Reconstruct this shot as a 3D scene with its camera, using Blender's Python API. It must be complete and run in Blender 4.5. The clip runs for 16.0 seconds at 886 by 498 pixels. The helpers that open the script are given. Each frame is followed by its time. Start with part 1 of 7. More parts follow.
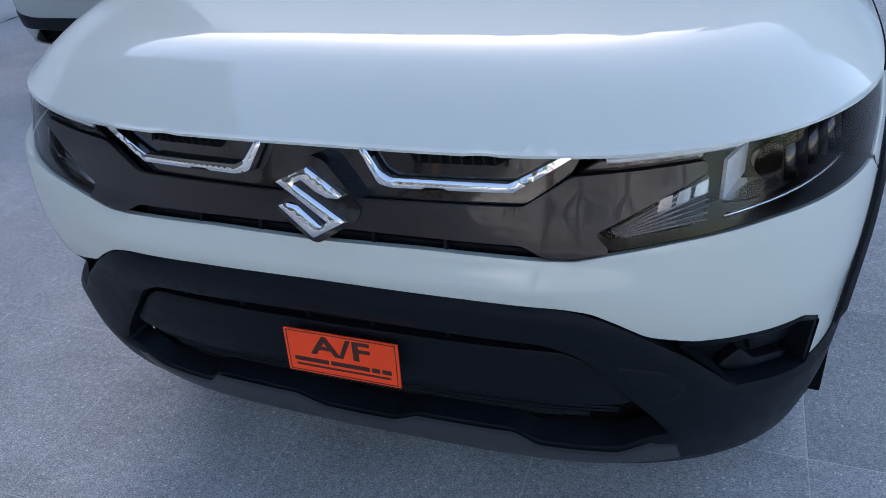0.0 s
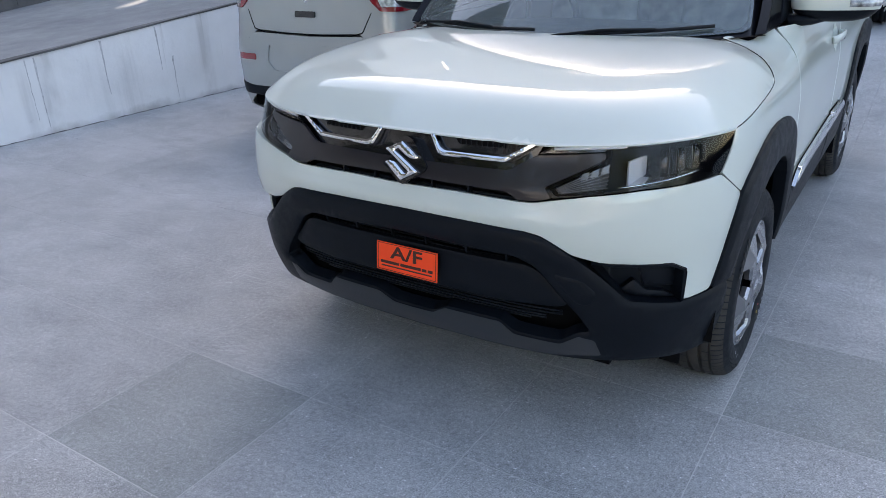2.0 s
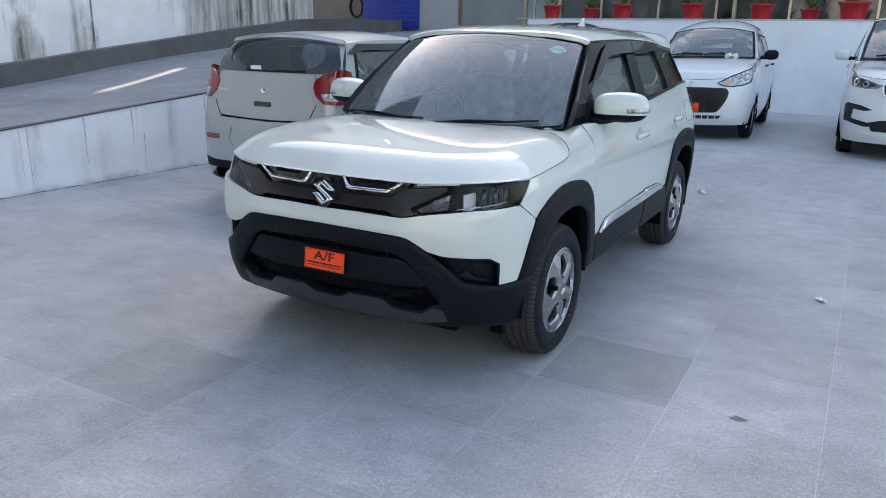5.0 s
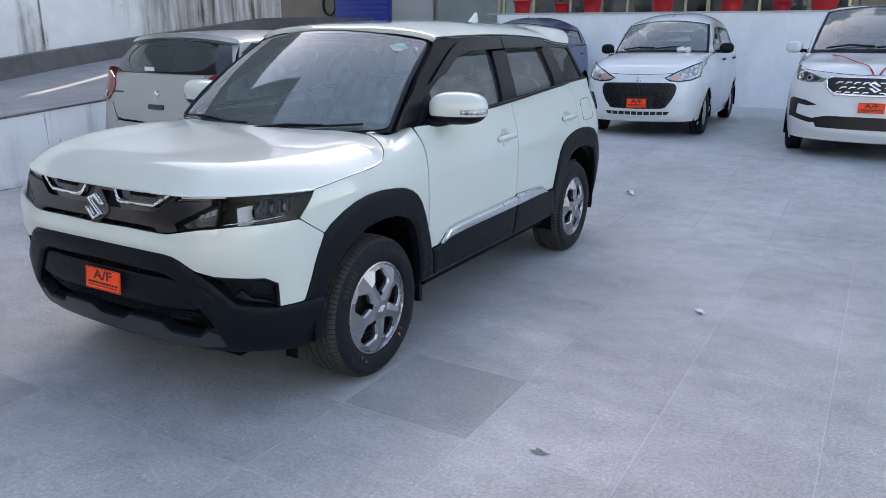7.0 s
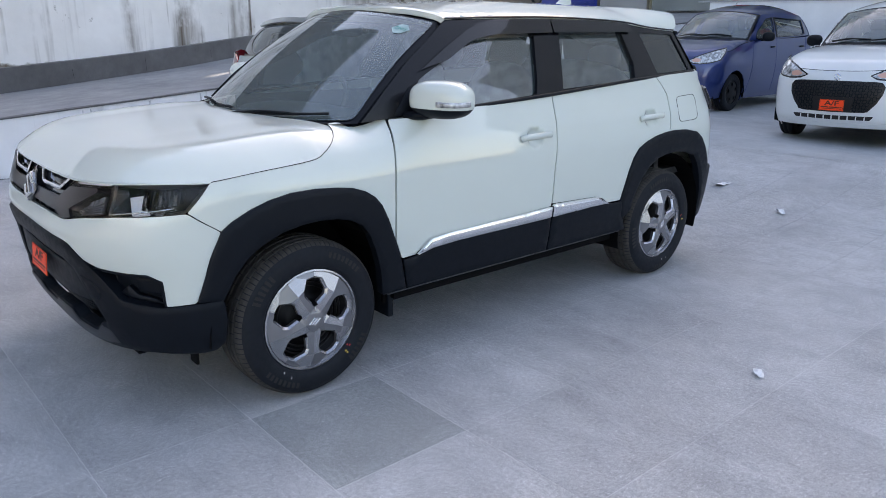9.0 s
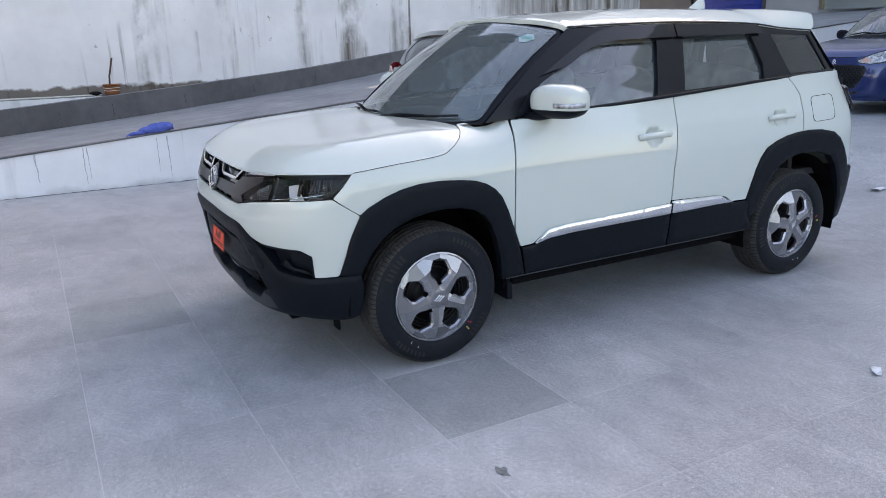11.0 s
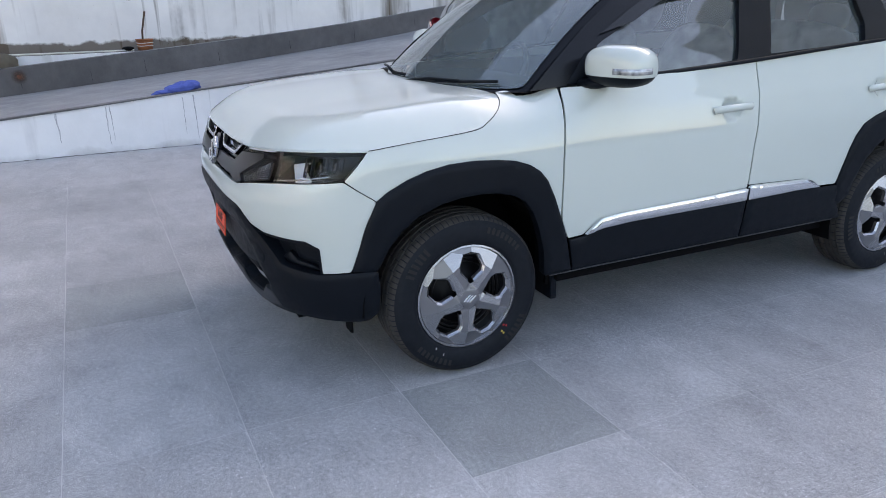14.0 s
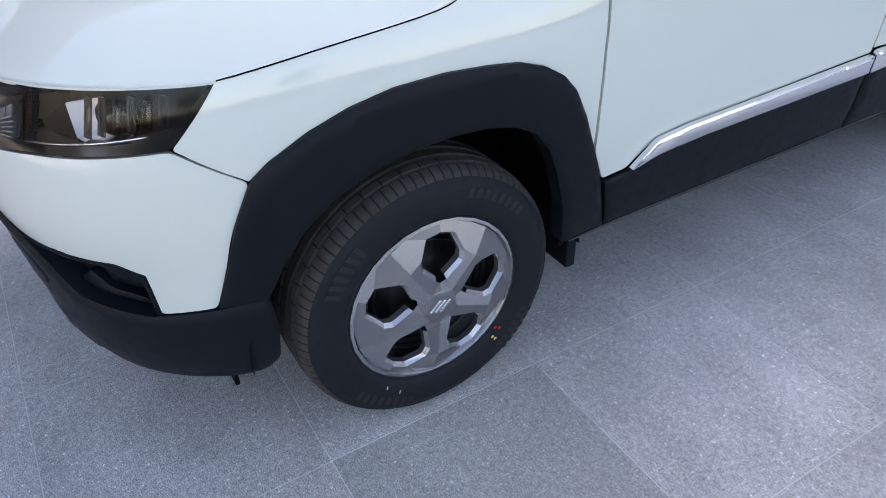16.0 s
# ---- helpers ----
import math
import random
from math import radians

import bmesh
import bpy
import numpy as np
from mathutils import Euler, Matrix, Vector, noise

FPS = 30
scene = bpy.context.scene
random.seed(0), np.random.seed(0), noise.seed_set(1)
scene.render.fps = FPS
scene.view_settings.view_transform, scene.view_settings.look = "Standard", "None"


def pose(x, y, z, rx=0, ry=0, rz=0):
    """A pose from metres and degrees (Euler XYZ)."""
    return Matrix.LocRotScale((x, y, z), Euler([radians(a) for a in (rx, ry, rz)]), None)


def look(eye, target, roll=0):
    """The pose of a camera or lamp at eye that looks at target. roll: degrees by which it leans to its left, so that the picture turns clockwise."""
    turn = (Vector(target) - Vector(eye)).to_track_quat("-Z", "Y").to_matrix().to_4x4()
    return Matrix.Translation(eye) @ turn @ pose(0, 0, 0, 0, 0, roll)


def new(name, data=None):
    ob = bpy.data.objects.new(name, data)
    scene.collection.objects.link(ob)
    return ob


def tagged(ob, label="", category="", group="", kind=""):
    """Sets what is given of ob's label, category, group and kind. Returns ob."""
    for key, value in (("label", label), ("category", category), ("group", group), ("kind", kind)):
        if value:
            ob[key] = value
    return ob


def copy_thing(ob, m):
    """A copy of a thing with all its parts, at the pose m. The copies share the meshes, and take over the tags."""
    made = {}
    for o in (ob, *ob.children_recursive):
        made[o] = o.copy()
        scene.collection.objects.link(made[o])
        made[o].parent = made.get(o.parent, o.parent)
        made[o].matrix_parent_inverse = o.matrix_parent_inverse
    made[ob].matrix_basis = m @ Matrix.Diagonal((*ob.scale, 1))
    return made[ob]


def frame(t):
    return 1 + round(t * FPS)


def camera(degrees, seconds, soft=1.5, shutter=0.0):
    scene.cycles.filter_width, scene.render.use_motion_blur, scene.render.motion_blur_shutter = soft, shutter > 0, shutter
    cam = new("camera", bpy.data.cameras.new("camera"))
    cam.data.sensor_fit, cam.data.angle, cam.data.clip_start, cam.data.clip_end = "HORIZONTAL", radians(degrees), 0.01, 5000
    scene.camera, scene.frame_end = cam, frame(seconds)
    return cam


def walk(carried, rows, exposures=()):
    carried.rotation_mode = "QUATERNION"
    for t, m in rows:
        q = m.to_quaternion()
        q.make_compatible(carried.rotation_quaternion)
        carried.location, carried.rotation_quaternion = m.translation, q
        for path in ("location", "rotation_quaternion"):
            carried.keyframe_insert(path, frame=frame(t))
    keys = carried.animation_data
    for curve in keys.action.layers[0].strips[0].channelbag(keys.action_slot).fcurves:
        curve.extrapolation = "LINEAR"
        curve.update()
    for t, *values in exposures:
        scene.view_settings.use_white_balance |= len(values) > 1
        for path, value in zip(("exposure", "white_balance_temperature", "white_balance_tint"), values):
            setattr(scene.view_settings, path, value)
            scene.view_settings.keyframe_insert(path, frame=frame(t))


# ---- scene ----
cam = camera(61.8, 16.0, soft=0.6)
PATH = [
    (0, (0.581, -1.652, 1.409), (-0.061, -0.102, 0.321), -6.1),
    (0.5, (0.7, -1.843, 1.413), (-0.046, -0.282, 0.409), -5.8),
    (1, (0.816, -2.072, 1.442), (-0.037, -0.523, 0.509), -2.8),
    (1.5, (1.061, -2.244, 1.424), (0.074, -0.727, 0.573), -1.8),
    (2, (1.24, -2.432, 1.466), (0.219, -0.906, 0.673), -2.2),
    (2.5, (1.357, -2.658, 1.479), (0.309, -1.107, 0.774), -1.2),
    (2.9, (1.488, -2.755, 1.517), (0.448, -1.169, 0.883), 0.5),
    (3, (1.509, -2.786, 1.516), (0.482, -1.183, 0.902), 0.8),
    (3.2, (1.581, -2.839, 1.532), (0.574, -1.216, 0.937), 1.4),
    (5.3, (2.158, -3.39, 1.524), (1.234, -1.7, 0.983), 0.8),
    (5.5, (2.231, -3.404, 1.534), (1.322, -1.707, 0.991), 0.5),
    (6, (2.289, -3.163, 1.521), (1.41, -1.453, 0.971), 0.3),
    (6.5, (2.436, -2.906, 1.514), (1.545, -1.203, 0.961), 0.3),
    (7, (2.724, -2.617, 1.536), (1.755, -0.957, 0.984), 0.4),
    (7.5, (2.846, -2.269, 1.518), (1.76, -0.687, 0.952), 0.9),
    (8, (2.982, -1.937, 1.5), (1.761, -0.461, 0.925), 0.9),
    (8.2, (3.066, -1.811, 1.5), (1.797, -0.378, 0.921), 1.0),
    (10.3, (3.566, -1.303, 1.485), (1.928, -0.291, 0.946), -0.9),
    (10.5, (3.596, -1.34, 1.483), (1.938, -0.358, 0.948), -1.1),
    (11, (3.718, -1.533, 1.497), (2.031, -0.61, 0.945), -1.3),
    (11.5, (3.873, -1.589, 1.496), (2.174, -0.703, 0.924), -1.2),
    (12, (4.023, -1.597, 1.493), (2.317, -0.744, 0.891), -1.1),
    (12.5, (3.959, -1.593, 1.485), (2.244, -0.767, 0.869), -0.9),
    (13, (3.738, -1.582, 1.511), (2.013, -0.785, 0.889), -0.9),
    (13.5, (3.526, -1.456, 1.461), (1.801, -0.665, 0.828), -0.9),
    (14, (3.269, -1.239, 1.472), (1.558, -0.436, 0.819), -1.0),
    (14.5, (2.906, -1.139, 1.458), (1.225, -0.326, 0.741), -1.5),
    (15, (2.651, -0.979, 1.427), (1.016, -0.157, 0.621), -2.1),
    (15.5, (2.346, -0.783, 1.444), (0.822, 0.082, 0.481), -1.9),
    (16, (1.979, -0.636, 1.428), (0.587, 0.177, 0.245), -1.7),
]
walk(cam, [(t, look(eye, target, roll)) for t, eye, target, roll in PATH], exposures=[(0, 1.72, 6650, 14), (1.0, 1.94, 7300, 15), (3, 2.02, 7650, 14), (7.5, 2.02, 7850, 16), (10.5, 2.03, 7950, 18), (13, 1.96, 7800, 16.5), (14.5, 2.06, 7850, 18), (16, 2.24, 7850, 20)])

# ---- light ----
world = bpy.data.worlds.new("sky")
scene.world = world
world.use_nodes = True
wn = world.node_tree.nodes
sky = wn.new("ShaderNodeTexSky")
sky.sky_type, sky.sun_disc = "NISHITA", False
SUN_UP, SUN_TURN = radians(29), radians(-20.4)
sky.sun_elevation, sky.sun_rotation = SUN_UP, SUN_TURN
sky.air_density, sky.dust_density, sky.ozone_density = 1.0, 1.8, 1.0
world.node_tree.links.new(sky.outputs["Color"], wn["Background"].inputs["Color"])
wn["Background"].inputs["Strength"].default_value = 0.15
sun = new("sun", bpy.data.lights.new("sun", "SUN"))
sun.data.energy, sun.data.angle, sun.data.color = 4.0, radians(0.5), (1.0, 0.955, 0.89)
# the sky's sun stands at azimuth SUN_TURN, clockwise from +y
sun.matrix_world = look((20 * math.sin(SUN_TURN), 20 * math.cos(SUN_TURN), 20 * math.tan(SUN_UP)), (0, 0, 0))

# ---- materials ----
def material(name, color, rough=0.5, metal=0.0, coat=0.0, spec=0.5, vary=0.0, scale=8.0, bump=0.0, bump_scale=60.0, rough_vary=0.0,
             coat_rough=0.03, coat_ior=1.5, trans=0.0, ior=1.45, emit=0.0, fine=0.0, fine_scale=200.0, by_object=0.0, alpha=1.0, world=False, stretch=None, contrast=(0.3, 0.7)):
    """A surface with large and fine colour variation, uneven gloss and relief."""
    m = bpy.data.materials.new(name)
    m.use_nodes = True
    nodes, links = m.node_tree.nodes, m.node_tree.links
    b = nodes["Principled BSDF"]
    b.inputs["Base Color"].default_value = (*color, 1)
    b.inputs["Roughness"].default_value = rough
    b.inputs["Metallic"].default_value = metal
    b.inputs["Specular IOR Level"].default_value = spec
    b.inputs["Coat Weight"].default_value = coat
    b.inputs["Coat Roughness"].default_value = coat_rough
    b.inputs["Coat IOR"].default_value = coat_ior
    b.inputs["Transmission Weight"].default_value = trans
    b.inputs["IOR"].default_value = ior
    b.inputs["Alpha"].default_value = alpha
    if emit:
        b.inputs["Emission Color"].default_value = (*color, 1)
        b.inputs["Emission Strength"].default_value = emit
    co = nodes.new("ShaderNodeNewGeometry").outputs["Position"] if world else nodes.new("ShaderNodeTexCoord").outputs["Object"]

    def noise_at(s, detail=4.0):
        n = nodes.new("ShaderNodeTexNoise")
        n.inputs["Scale"].default_value, n.inputs["Detail"].default_value = s, detail
        links.new(co, n.inputs["Vector"])
        return n.outputs["Fac"]

    def ramp(fac, lo, hi):
        r = nodes.new("ShaderNodeMapRange")
        r.inputs["From Min"].default_value, r.inputs["From Max"].default_value = 0.3, 0.7
        r.inputs["To Min"].default_value, r.inputs["To Max"].default_value = lo, hi
        links.new(fac, r.inputs["Value"])
        return r.outputs["Result"]

    def times(x, y):
        t = nodes.new("ShaderNodeMath")
        t.operation = "MULTIPLY"
        links.new(x, t.inputs[0])
        links.new(y, t.inputs[1])
        return t.outputs[0]

    value = None
    for amount, s in ((vary, scale), (fine, fine_scale)):
        if amount:
            v = ramp(noise_at(s), 1 - amount, 1 + amount)
            value = v if value is None else times(value, v)
    if by_object:
        info = nodes.new("ShaderNodeObjectInfo").outputs["Random"]
        r = nodes.new("ShaderNodeMapRange")
        r.inputs["To Min"].default_value, r.inputs["To Max"].default_value = 1 - by_object, 1 + by_object
        links.new(info, r.inputs["Value"])
        value = r.outputs["Result"] if value is None else times(value, r.outputs["Result"])
    if value is not None:
        h = nodes.new("ShaderNodeVectorMath")
        h.operation = "SCALE"
        h.inputs[0].default_value = color
        links.new(value, h.inputs["Scale"])
        links.new(h.outputs["Vector"], b.inputs["Base Color"])
    if rough_vary:
        links.new(ramp(noise_at(scale * 2.3), max(rough - rough_vary, 0.02), rough + rough_vary), b.inputs["Roughness"])
    if bump:
        bp = nodes.new("ShaderNodeBump")
        bp.inputs["Strength"].default_value, bp.inputs["Distance"].default_value = 1.0, bump
        links.new(noise_at(bump_scale), bp.inputs["Height"])
        links.new(bp.outputs["Normal"], b.inputs["Normal"])
    return m


white_paint = material("white_paint", (0.585, 0.63, 0.585), 0.3, spec=0.1, coat=1.0, coat_ior=1.62, coat_rough=0.01, vary=0.012, scale=3)
car_white = material("car_white", (0.66, 0.68, 0.69), 0.3, spec=0.1, coat=1.0, coat_ior=1.55, coat_rough=0.01, vary=0.012, scale=3)
silver_paint = material("silver_paint", (0.385, 0.41, 0.405), 0.3, metal=0.4, coat=0.8, vary=0.03, scale=3)
blue_paint = material("blue_paint", (0.005, 0.024, 0.125), 0.3, metal=0.3, coat=1.0, vary=0.05, scale=3)
black_plastic = material("black_plastic", (0.0046, 0.0068, 0.0105), 0.46, spec=0.17, vary=0.08, scale=14, bump=0.0002, bump_scale=900, rough_vary=0.06)
dark_plastic = material("dark_plastic", (0.003, 0.003, 0.0035), 0.7, spec=0.1, vary=0.1, scale=10)
satin_black = material("satin_black", (0.005, 0.0055, 0.008), 0.2, spec=0.3, vary=0.06)
visor_smoke = material("visor_smoke", (0.008, 0.008, 0.010), 0.05, spec=0.5)
lamp_black = material("lamp_black", (0.005, 0.006, 0.009), 0.3, spec=0.2, vary=0.2, scale=40)
gloss_black = material("gloss_black", (0.008, 0.008, 0.010), 0.08, coat=0.6, vary=0.05)
grille_paint = material("grille_paint", (0.0125, 0.0108, 0.0150), 0.3, metal=0.15, coat=0.35, vary=0.04)
grey_trim = material("grey_trim", (0.034, 0.037, 0.043), 0.42, vary=0.05, bump=0.0002, bump_scale=800)
satin_chrome = material("satin_chrome", (0.78, 0.79, 0.81), 0.15, metal=0.95, vary=0.02)
chrome = material("chrome", (0.82, 0.83, 0.85), 0.05, metal=1.0, vary=0.02)
rubber = material("rubber", (0.0105, 0.0125, 0.0165), 0.6, spec=0.2, vary=0.12, scale=20, bump=0.0004, bump_scale=250, rough_vary=0.08)
wheel_silver = material("wheel_silver", (0.37, 0.37, 0.39), 0.27, metal=0.8, coat=0.2, vary=0.03)
wheel_grey = material("wheel_grey", (0.22, 0.22, 0.235), 0.33, metal=0.75, coat=0.2, vary=0.03)
steel_black = material("steel_black", (0.006, 0.006, 0.007), 0.5, spec=0.25, vary=0.1)
def pane(name, tint, gloss_tint=(1, 1, 1), ior=1.5, sky_veil=0.0):
    """Thin clear sheet: tinted see-through, a pale veil painting in sky reflection, and reflections by Fresnel."""
    m = bpy.data.materials.new(name)
    m.use_nodes = True
    nodes, links = m.node_tree.nodes, m.node_tree.links
    nodes.remove(nodes["Principled BSDF"])
    clear, gloss, mix, fres = (nodes.new("ShaderNode" + k) for k in ("BsdfTransparent", "BsdfGlossy", "MixShader", "Fresnel"))
    clear.inputs["Color"].default_value = (*tint, 1)
    gloss.inputs["Color"].default_value = (*gloss_tint, 1)
    gloss.inputs["Roughness"].default_value = 0.0
    fres.inputs["IOR"].default_value = ior
    links.new(fres.outputs[0], mix.inputs[0])
    film, veil = nodes.new("ShaderNodeBsdfDiffuse"), nodes.new("ShaderNodeMixShader")
    # bluish colour of the veil stands in for mirrored sky
    film.inputs["Color"].default_value = (0.46, 0.60, 0.64, 1)
    veil.inputs[0].default_value = sky_veil
    links.new(clear.outputs[0], veil.inputs[1])
    links.new(film.outputs[0], veil.inputs[2])
    links.new(veil.outputs[0], mix.inputs[1])
    links.new(gloss.outputs[0], mix.inputs[2])
    links.new(mix.outputs[0], nodes["Material Output"].inputs["Surface"])
    return m


glass = pane("glass", (0.92, 0.97, 0.95), ior=1.95, sky_veil=0.075)
screen_glass = pane("screen_glass", (0.90, 0.97, 0.95), ior=1.8, sky_veil=0.16)
hatch_glass = pane("hatch_glass", (0.85, 0.9, 0.88), ior=1.55, sky_veil=0.10)
tinted_glass = pane("tinted_glass", (0.62, 0.67, 0.65), ior=1.65, sky_veil=0.02)
lamp_glass = pane("lamp_glass", (0.95, 0.95, 0.97), ior=1.33)
reflector_metal = material("reflector_metal", (0.12, 0.105, 0.09), 0.24, metal=1.0, vary=0.25, scale=30)
smoke_glass = pane("smoke_glass", (0.06, 0.055, 0.06), ior=1.6)
lamp_white = material("lamp_white", (0.86, 0.86, 0.87), 0.25, coat=0.5, vary=0.03)
lamp_red = material("lamp_red", (0.24, 0.004, 0.010), 0.08, coat=1.0)
lamp_amber = material("lamp_amber", (0.58, 0.32, 0.25), 0.2, coat=0.8)
plate_orange = material("plate_orange", (1.0, 0.07, 0.010), 0.45, vary=0.03)
ink = material("ink", (0.06, 0.015, 0.01), 0.5)
cabin_dark = material("cabin_dark", (0.035, 0.035, 0.037), 0.6, vary=0.1)
seat_cloth = material("seat_cloth", (0.07, 0.07, 0.073), 0.8, vary=0.15, bump=0.001, bump_scale=300)
seat_film = material("seat_film", (0.42, 0.44, 0.46), 0.25, vary=0.3, scale=12, bump=0.004, bump_scale=25)
headliner = material("headliner", (0.60, 0.60, 0.57), 0.9, vary=0.05)
sticker_teal = material("sticker_teal", (0.33, 0.46, 0.46), 0.4)
sticker_ink = material("sticker_ink", (0.03, 0.30, 0.28), 0.5)
plain_white = material("plain_white", (0.8, 0.8, 0.8), 0.5)
cover_grey = material("cover_grey", (0.46, 0.46, 0.47), 0.35, metal=0.35, vary=0.05)
tape_red = material("tape_red", (0.45, 0.015, 0.02), 0.5)
dot_yellow = material("dot_yellow", (0.7, 0.5, 0.08), 0.5)
lamp_shell = material("lamp_shell", (0.06, 0.06, 0.065), 0.15, metal=0.3, coat=1.0, vary=0.5, scale=18)
lamp_face = material("lamp_face", (0.30, 0.31, 0.33), 0.12, metal=0.4, coat=1.0, vary=0.35, scale=14)
lamp_clear = material("lamp_clear", (0.42, 0.43, 0.44), 0.15, metal=0.3, coat=1.0, vary=0.75, scale=28)

# ---- shapes ----
def curve(keys):
    """smooth monotone-ish interpolation through (x, v) keys"""
    xs=np.array([k[0] for k in keys],float); vs=np.array([k[1] for k in keys],float)
    m=np.zeros(len(xs)); d=np.diff(vs)/np.diff(xs)
    m[0],m[-1]=d[0],d[-1]
    for i in range(1,len(xs)-1):
        m[i]=0 if d[i-1]*d[i]<=0 else 2*d[i-1]*d[i]/(d[i-1]+d[i])
    def f(x):
        x=min(max(x,xs[0]),xs[-1]); i=min(int(np.searchsorted(xs,x,side='right'))-1,len(xs)-2)
        h=xs[i+1]-xs[i]; s=(x-xs[i])/h
        return ((2*s**3-3*s*s+1)*vs[i]+(s**3-2*s*s+s)*h*m[i]+(-2*s**3+3*s*s)*vs[i+1]+(s**3-s*s)*h*m[i+1])
    return f
def smooth(e0,e1,x):
    s=min(max((x-e0)/(e1-e0),0),1); return s*s*(3-2*s)
class Shell:
    def __init__(s,door,fender,nose,tail,base=2.5,nf=3.6,nr=5,wn=.87,df=.77,dr=.68,blend=(.2,.6)):
        s.door,s.fender,s.nose,s.tail=map(curve,(door,fender,nose,tail)); s.base=base; s.blend=blend
        s.front=s.table(nf,wn,df); s.rear=s.table(nr,wn,dr); s.L1=s.front[0][-1]; s.L2=s.L1+base; s.L3=s.L2+s.rear[0][-1]
    def table(s,n,w,d):
        th=np.linspace(0,math.pi/2,400); sx=np.sin(th)**(2/n); cy=np.cos(th)**(2/n); cy[-1]=0
        l=np.concatenate([[0],np.cumsum(np.hypot(np.diff(sx*w),np.diff(cy*d)))])
        return l,sx,cy
    def width(s,y,z):
        k=smooth(s.blend[0],s.blend[1],y); return s.fender(z)*(1-k)+s.door(z)*k
    def at(s,a,z,off=0.0):
        """a: metres round the body from the nose's middle (negative: the other side)"""
        sg=1 if a>=0 else -1; a=abs(a)
        if a<s.L1: l,sx,cy=s.front; X=np.interp(a,l,sx); Y=-s.nose(z)*np.interp(a,l,cy); 
        elif a<=s.L2: X=1; Y=a-s.L1
        else: l,sx,cy=s.rear; q=s.L3-a; X=np.interp(q,l,sx); Y=s.base+s.tail(z)*np.interp(q,l,cy)
        return np.array([sg*X*s.width(Y,z),Y,z])
    def normal(s,a,z):
        e=.004; u=s.at(a+e,z)-s.at(a-e,z); v=s.at(a,z+e)-s.at(a,z-e); n=np.cross(u,v); return n/np.linalg.norm(n)
    def __call__(s,a,z,off=0.0):
        return s.at(a,z)+off*s.normal(a,z)
    def ax(s,x): 
        l,sx,cy=s.front; return math.copysign(np.interp(abs(x)/.87,sx,l),x)
    def ay(s,y):
        if y>=0: return s.L1+y
        l,sx,cy=s.front; return float(np.interp(-(-y)/.77,-cy,l))
MAIN=Shell(door=[(.15,.80),(.3,.83),(.5,.858),(.7,.868),(.85,.866),(1.0,.845),(1.08,.82),(1.16,.795),(1.25,.775)],
 fender=[(.15,.80),(.3,.84),(.5,.865),(.75,.872),(.88,.865),(.95,.85),(1.0,.825),(1.04,.775),(1.07,.70),(1.09,.62),(1.12,.5)],
 nose=[(.15,.60),(.24,.67),(.30,.715),(.36,.745),(.43,.765),(.6,.78),(.7,.80),(.8,.79),(.9,.755),(.97,.735),(1.0,.72),(1.1,.6)],
 tail=[(.15,.65),(.3,.715),(.6,.74),(.9,.725),(1.1,.66),(1.2,.60)])

class Green:
    """side of the greenhouse: (y, z) -> place"""
    prof=staticmethod(curve([(1.0,.83),(1.1,.812),(1.2,.785),(1.35,.715),(1.5,.64),(1.56,.605),(1.62,.55)]))
    def at(s,y,z,off=0):
        k=1-.075*max(0,(1.5-y)/1.05)**2-.05*max(0,(y-1.9)/1.1)**2
        return np.array([s.prof(z)*k,y,z])
    def normal(s,y,z):
        e=.004; u=s.at(y+e,z)-s.at(y-e,z); v=s.at(y,z+e)-s.at(y,z-e); n=np.cross(u,v); return n/np.linalg.norm(n)
    def __call__(s,y,z,off=0.0): return s.at(y,z)+off*s.normal(y,z)
GREEN=Green()


# ---- panels: outlines filled and laid on curved surfaces ----
from mathutils.geometry import delaunay_2d_cdt


def rounded(points, r=0.02, steps=4):
    """A closed outline with its corners rounded by about r; a point may carry its own r."""
    out, n = [], len(points)
    for i, p in enumerate(points):
        rr = p[2] if len(p) > 2 else r
        a, b, c = (Vector(points[(i + k) % n][:2]) for k in (-1, 0, 1))
        la, lc = (a - b).length, (c - b).length
        d = min(rr, la * 0.45, lc * 0.45)
        if d < 1e-4:
            out.append(tuple(b))
            continue
        p0, p1 = b + (a - b) / la * d, b + (c - b) / lc * d
        for k in range(steps + 1):
            s = k / steps
            q = p0 * (1 - s) ** 2 + b * 2 * s * (1 - s) + p1 * s * s
            out.append(tuple(q))
    return out


def bow(points, n=6, closed=False):
    """A smooth curve through the points."""
    pts = [Vector(p) for p in points]
    out = []
    for i in range(len(pts) - 1):
        p1, p2 = pts[i], pts[i + 1]
        p0 = pts[i - 1] if i else p1 * 2 - p2
        p3 = pts[i + 2] if i + 2 < len(pts) else p2 * 2 - p1
        for k in range(n):
            s = k / n
            out.append(tuple(0.5 * ((2 * p1) + (p2 - p0) * s + (2 * p0 - 5 * p1 + 4 * p2 - p3) * s * s + (3 * p1 - p0 - 3 * p2 + p3) * s ** 3)))
    out.append(tuple(pts[-1]))
    return out


def both(half):
    """A symmetric outline from its right half, given from the middle round to the middle."""
    return list(half) + [(-p[0], *p[1:]) for p in reversed(half) if abs(p[0]) > 1e-6]


def resample(poly, h):
    out = []
    for i, p in enumerate(poly):
        q = poly[(i + 1) % len(poly)]
        n = max(1, int(math.ceil(math.dist(p, q) / h)))
        out += [(p[0] + (q[0] - p[0]) * k / n, p[1] + (q[1] - p[1]) * k / n) for k in range(n) if k or math.dist(p, q) > 1e-5]
    return out


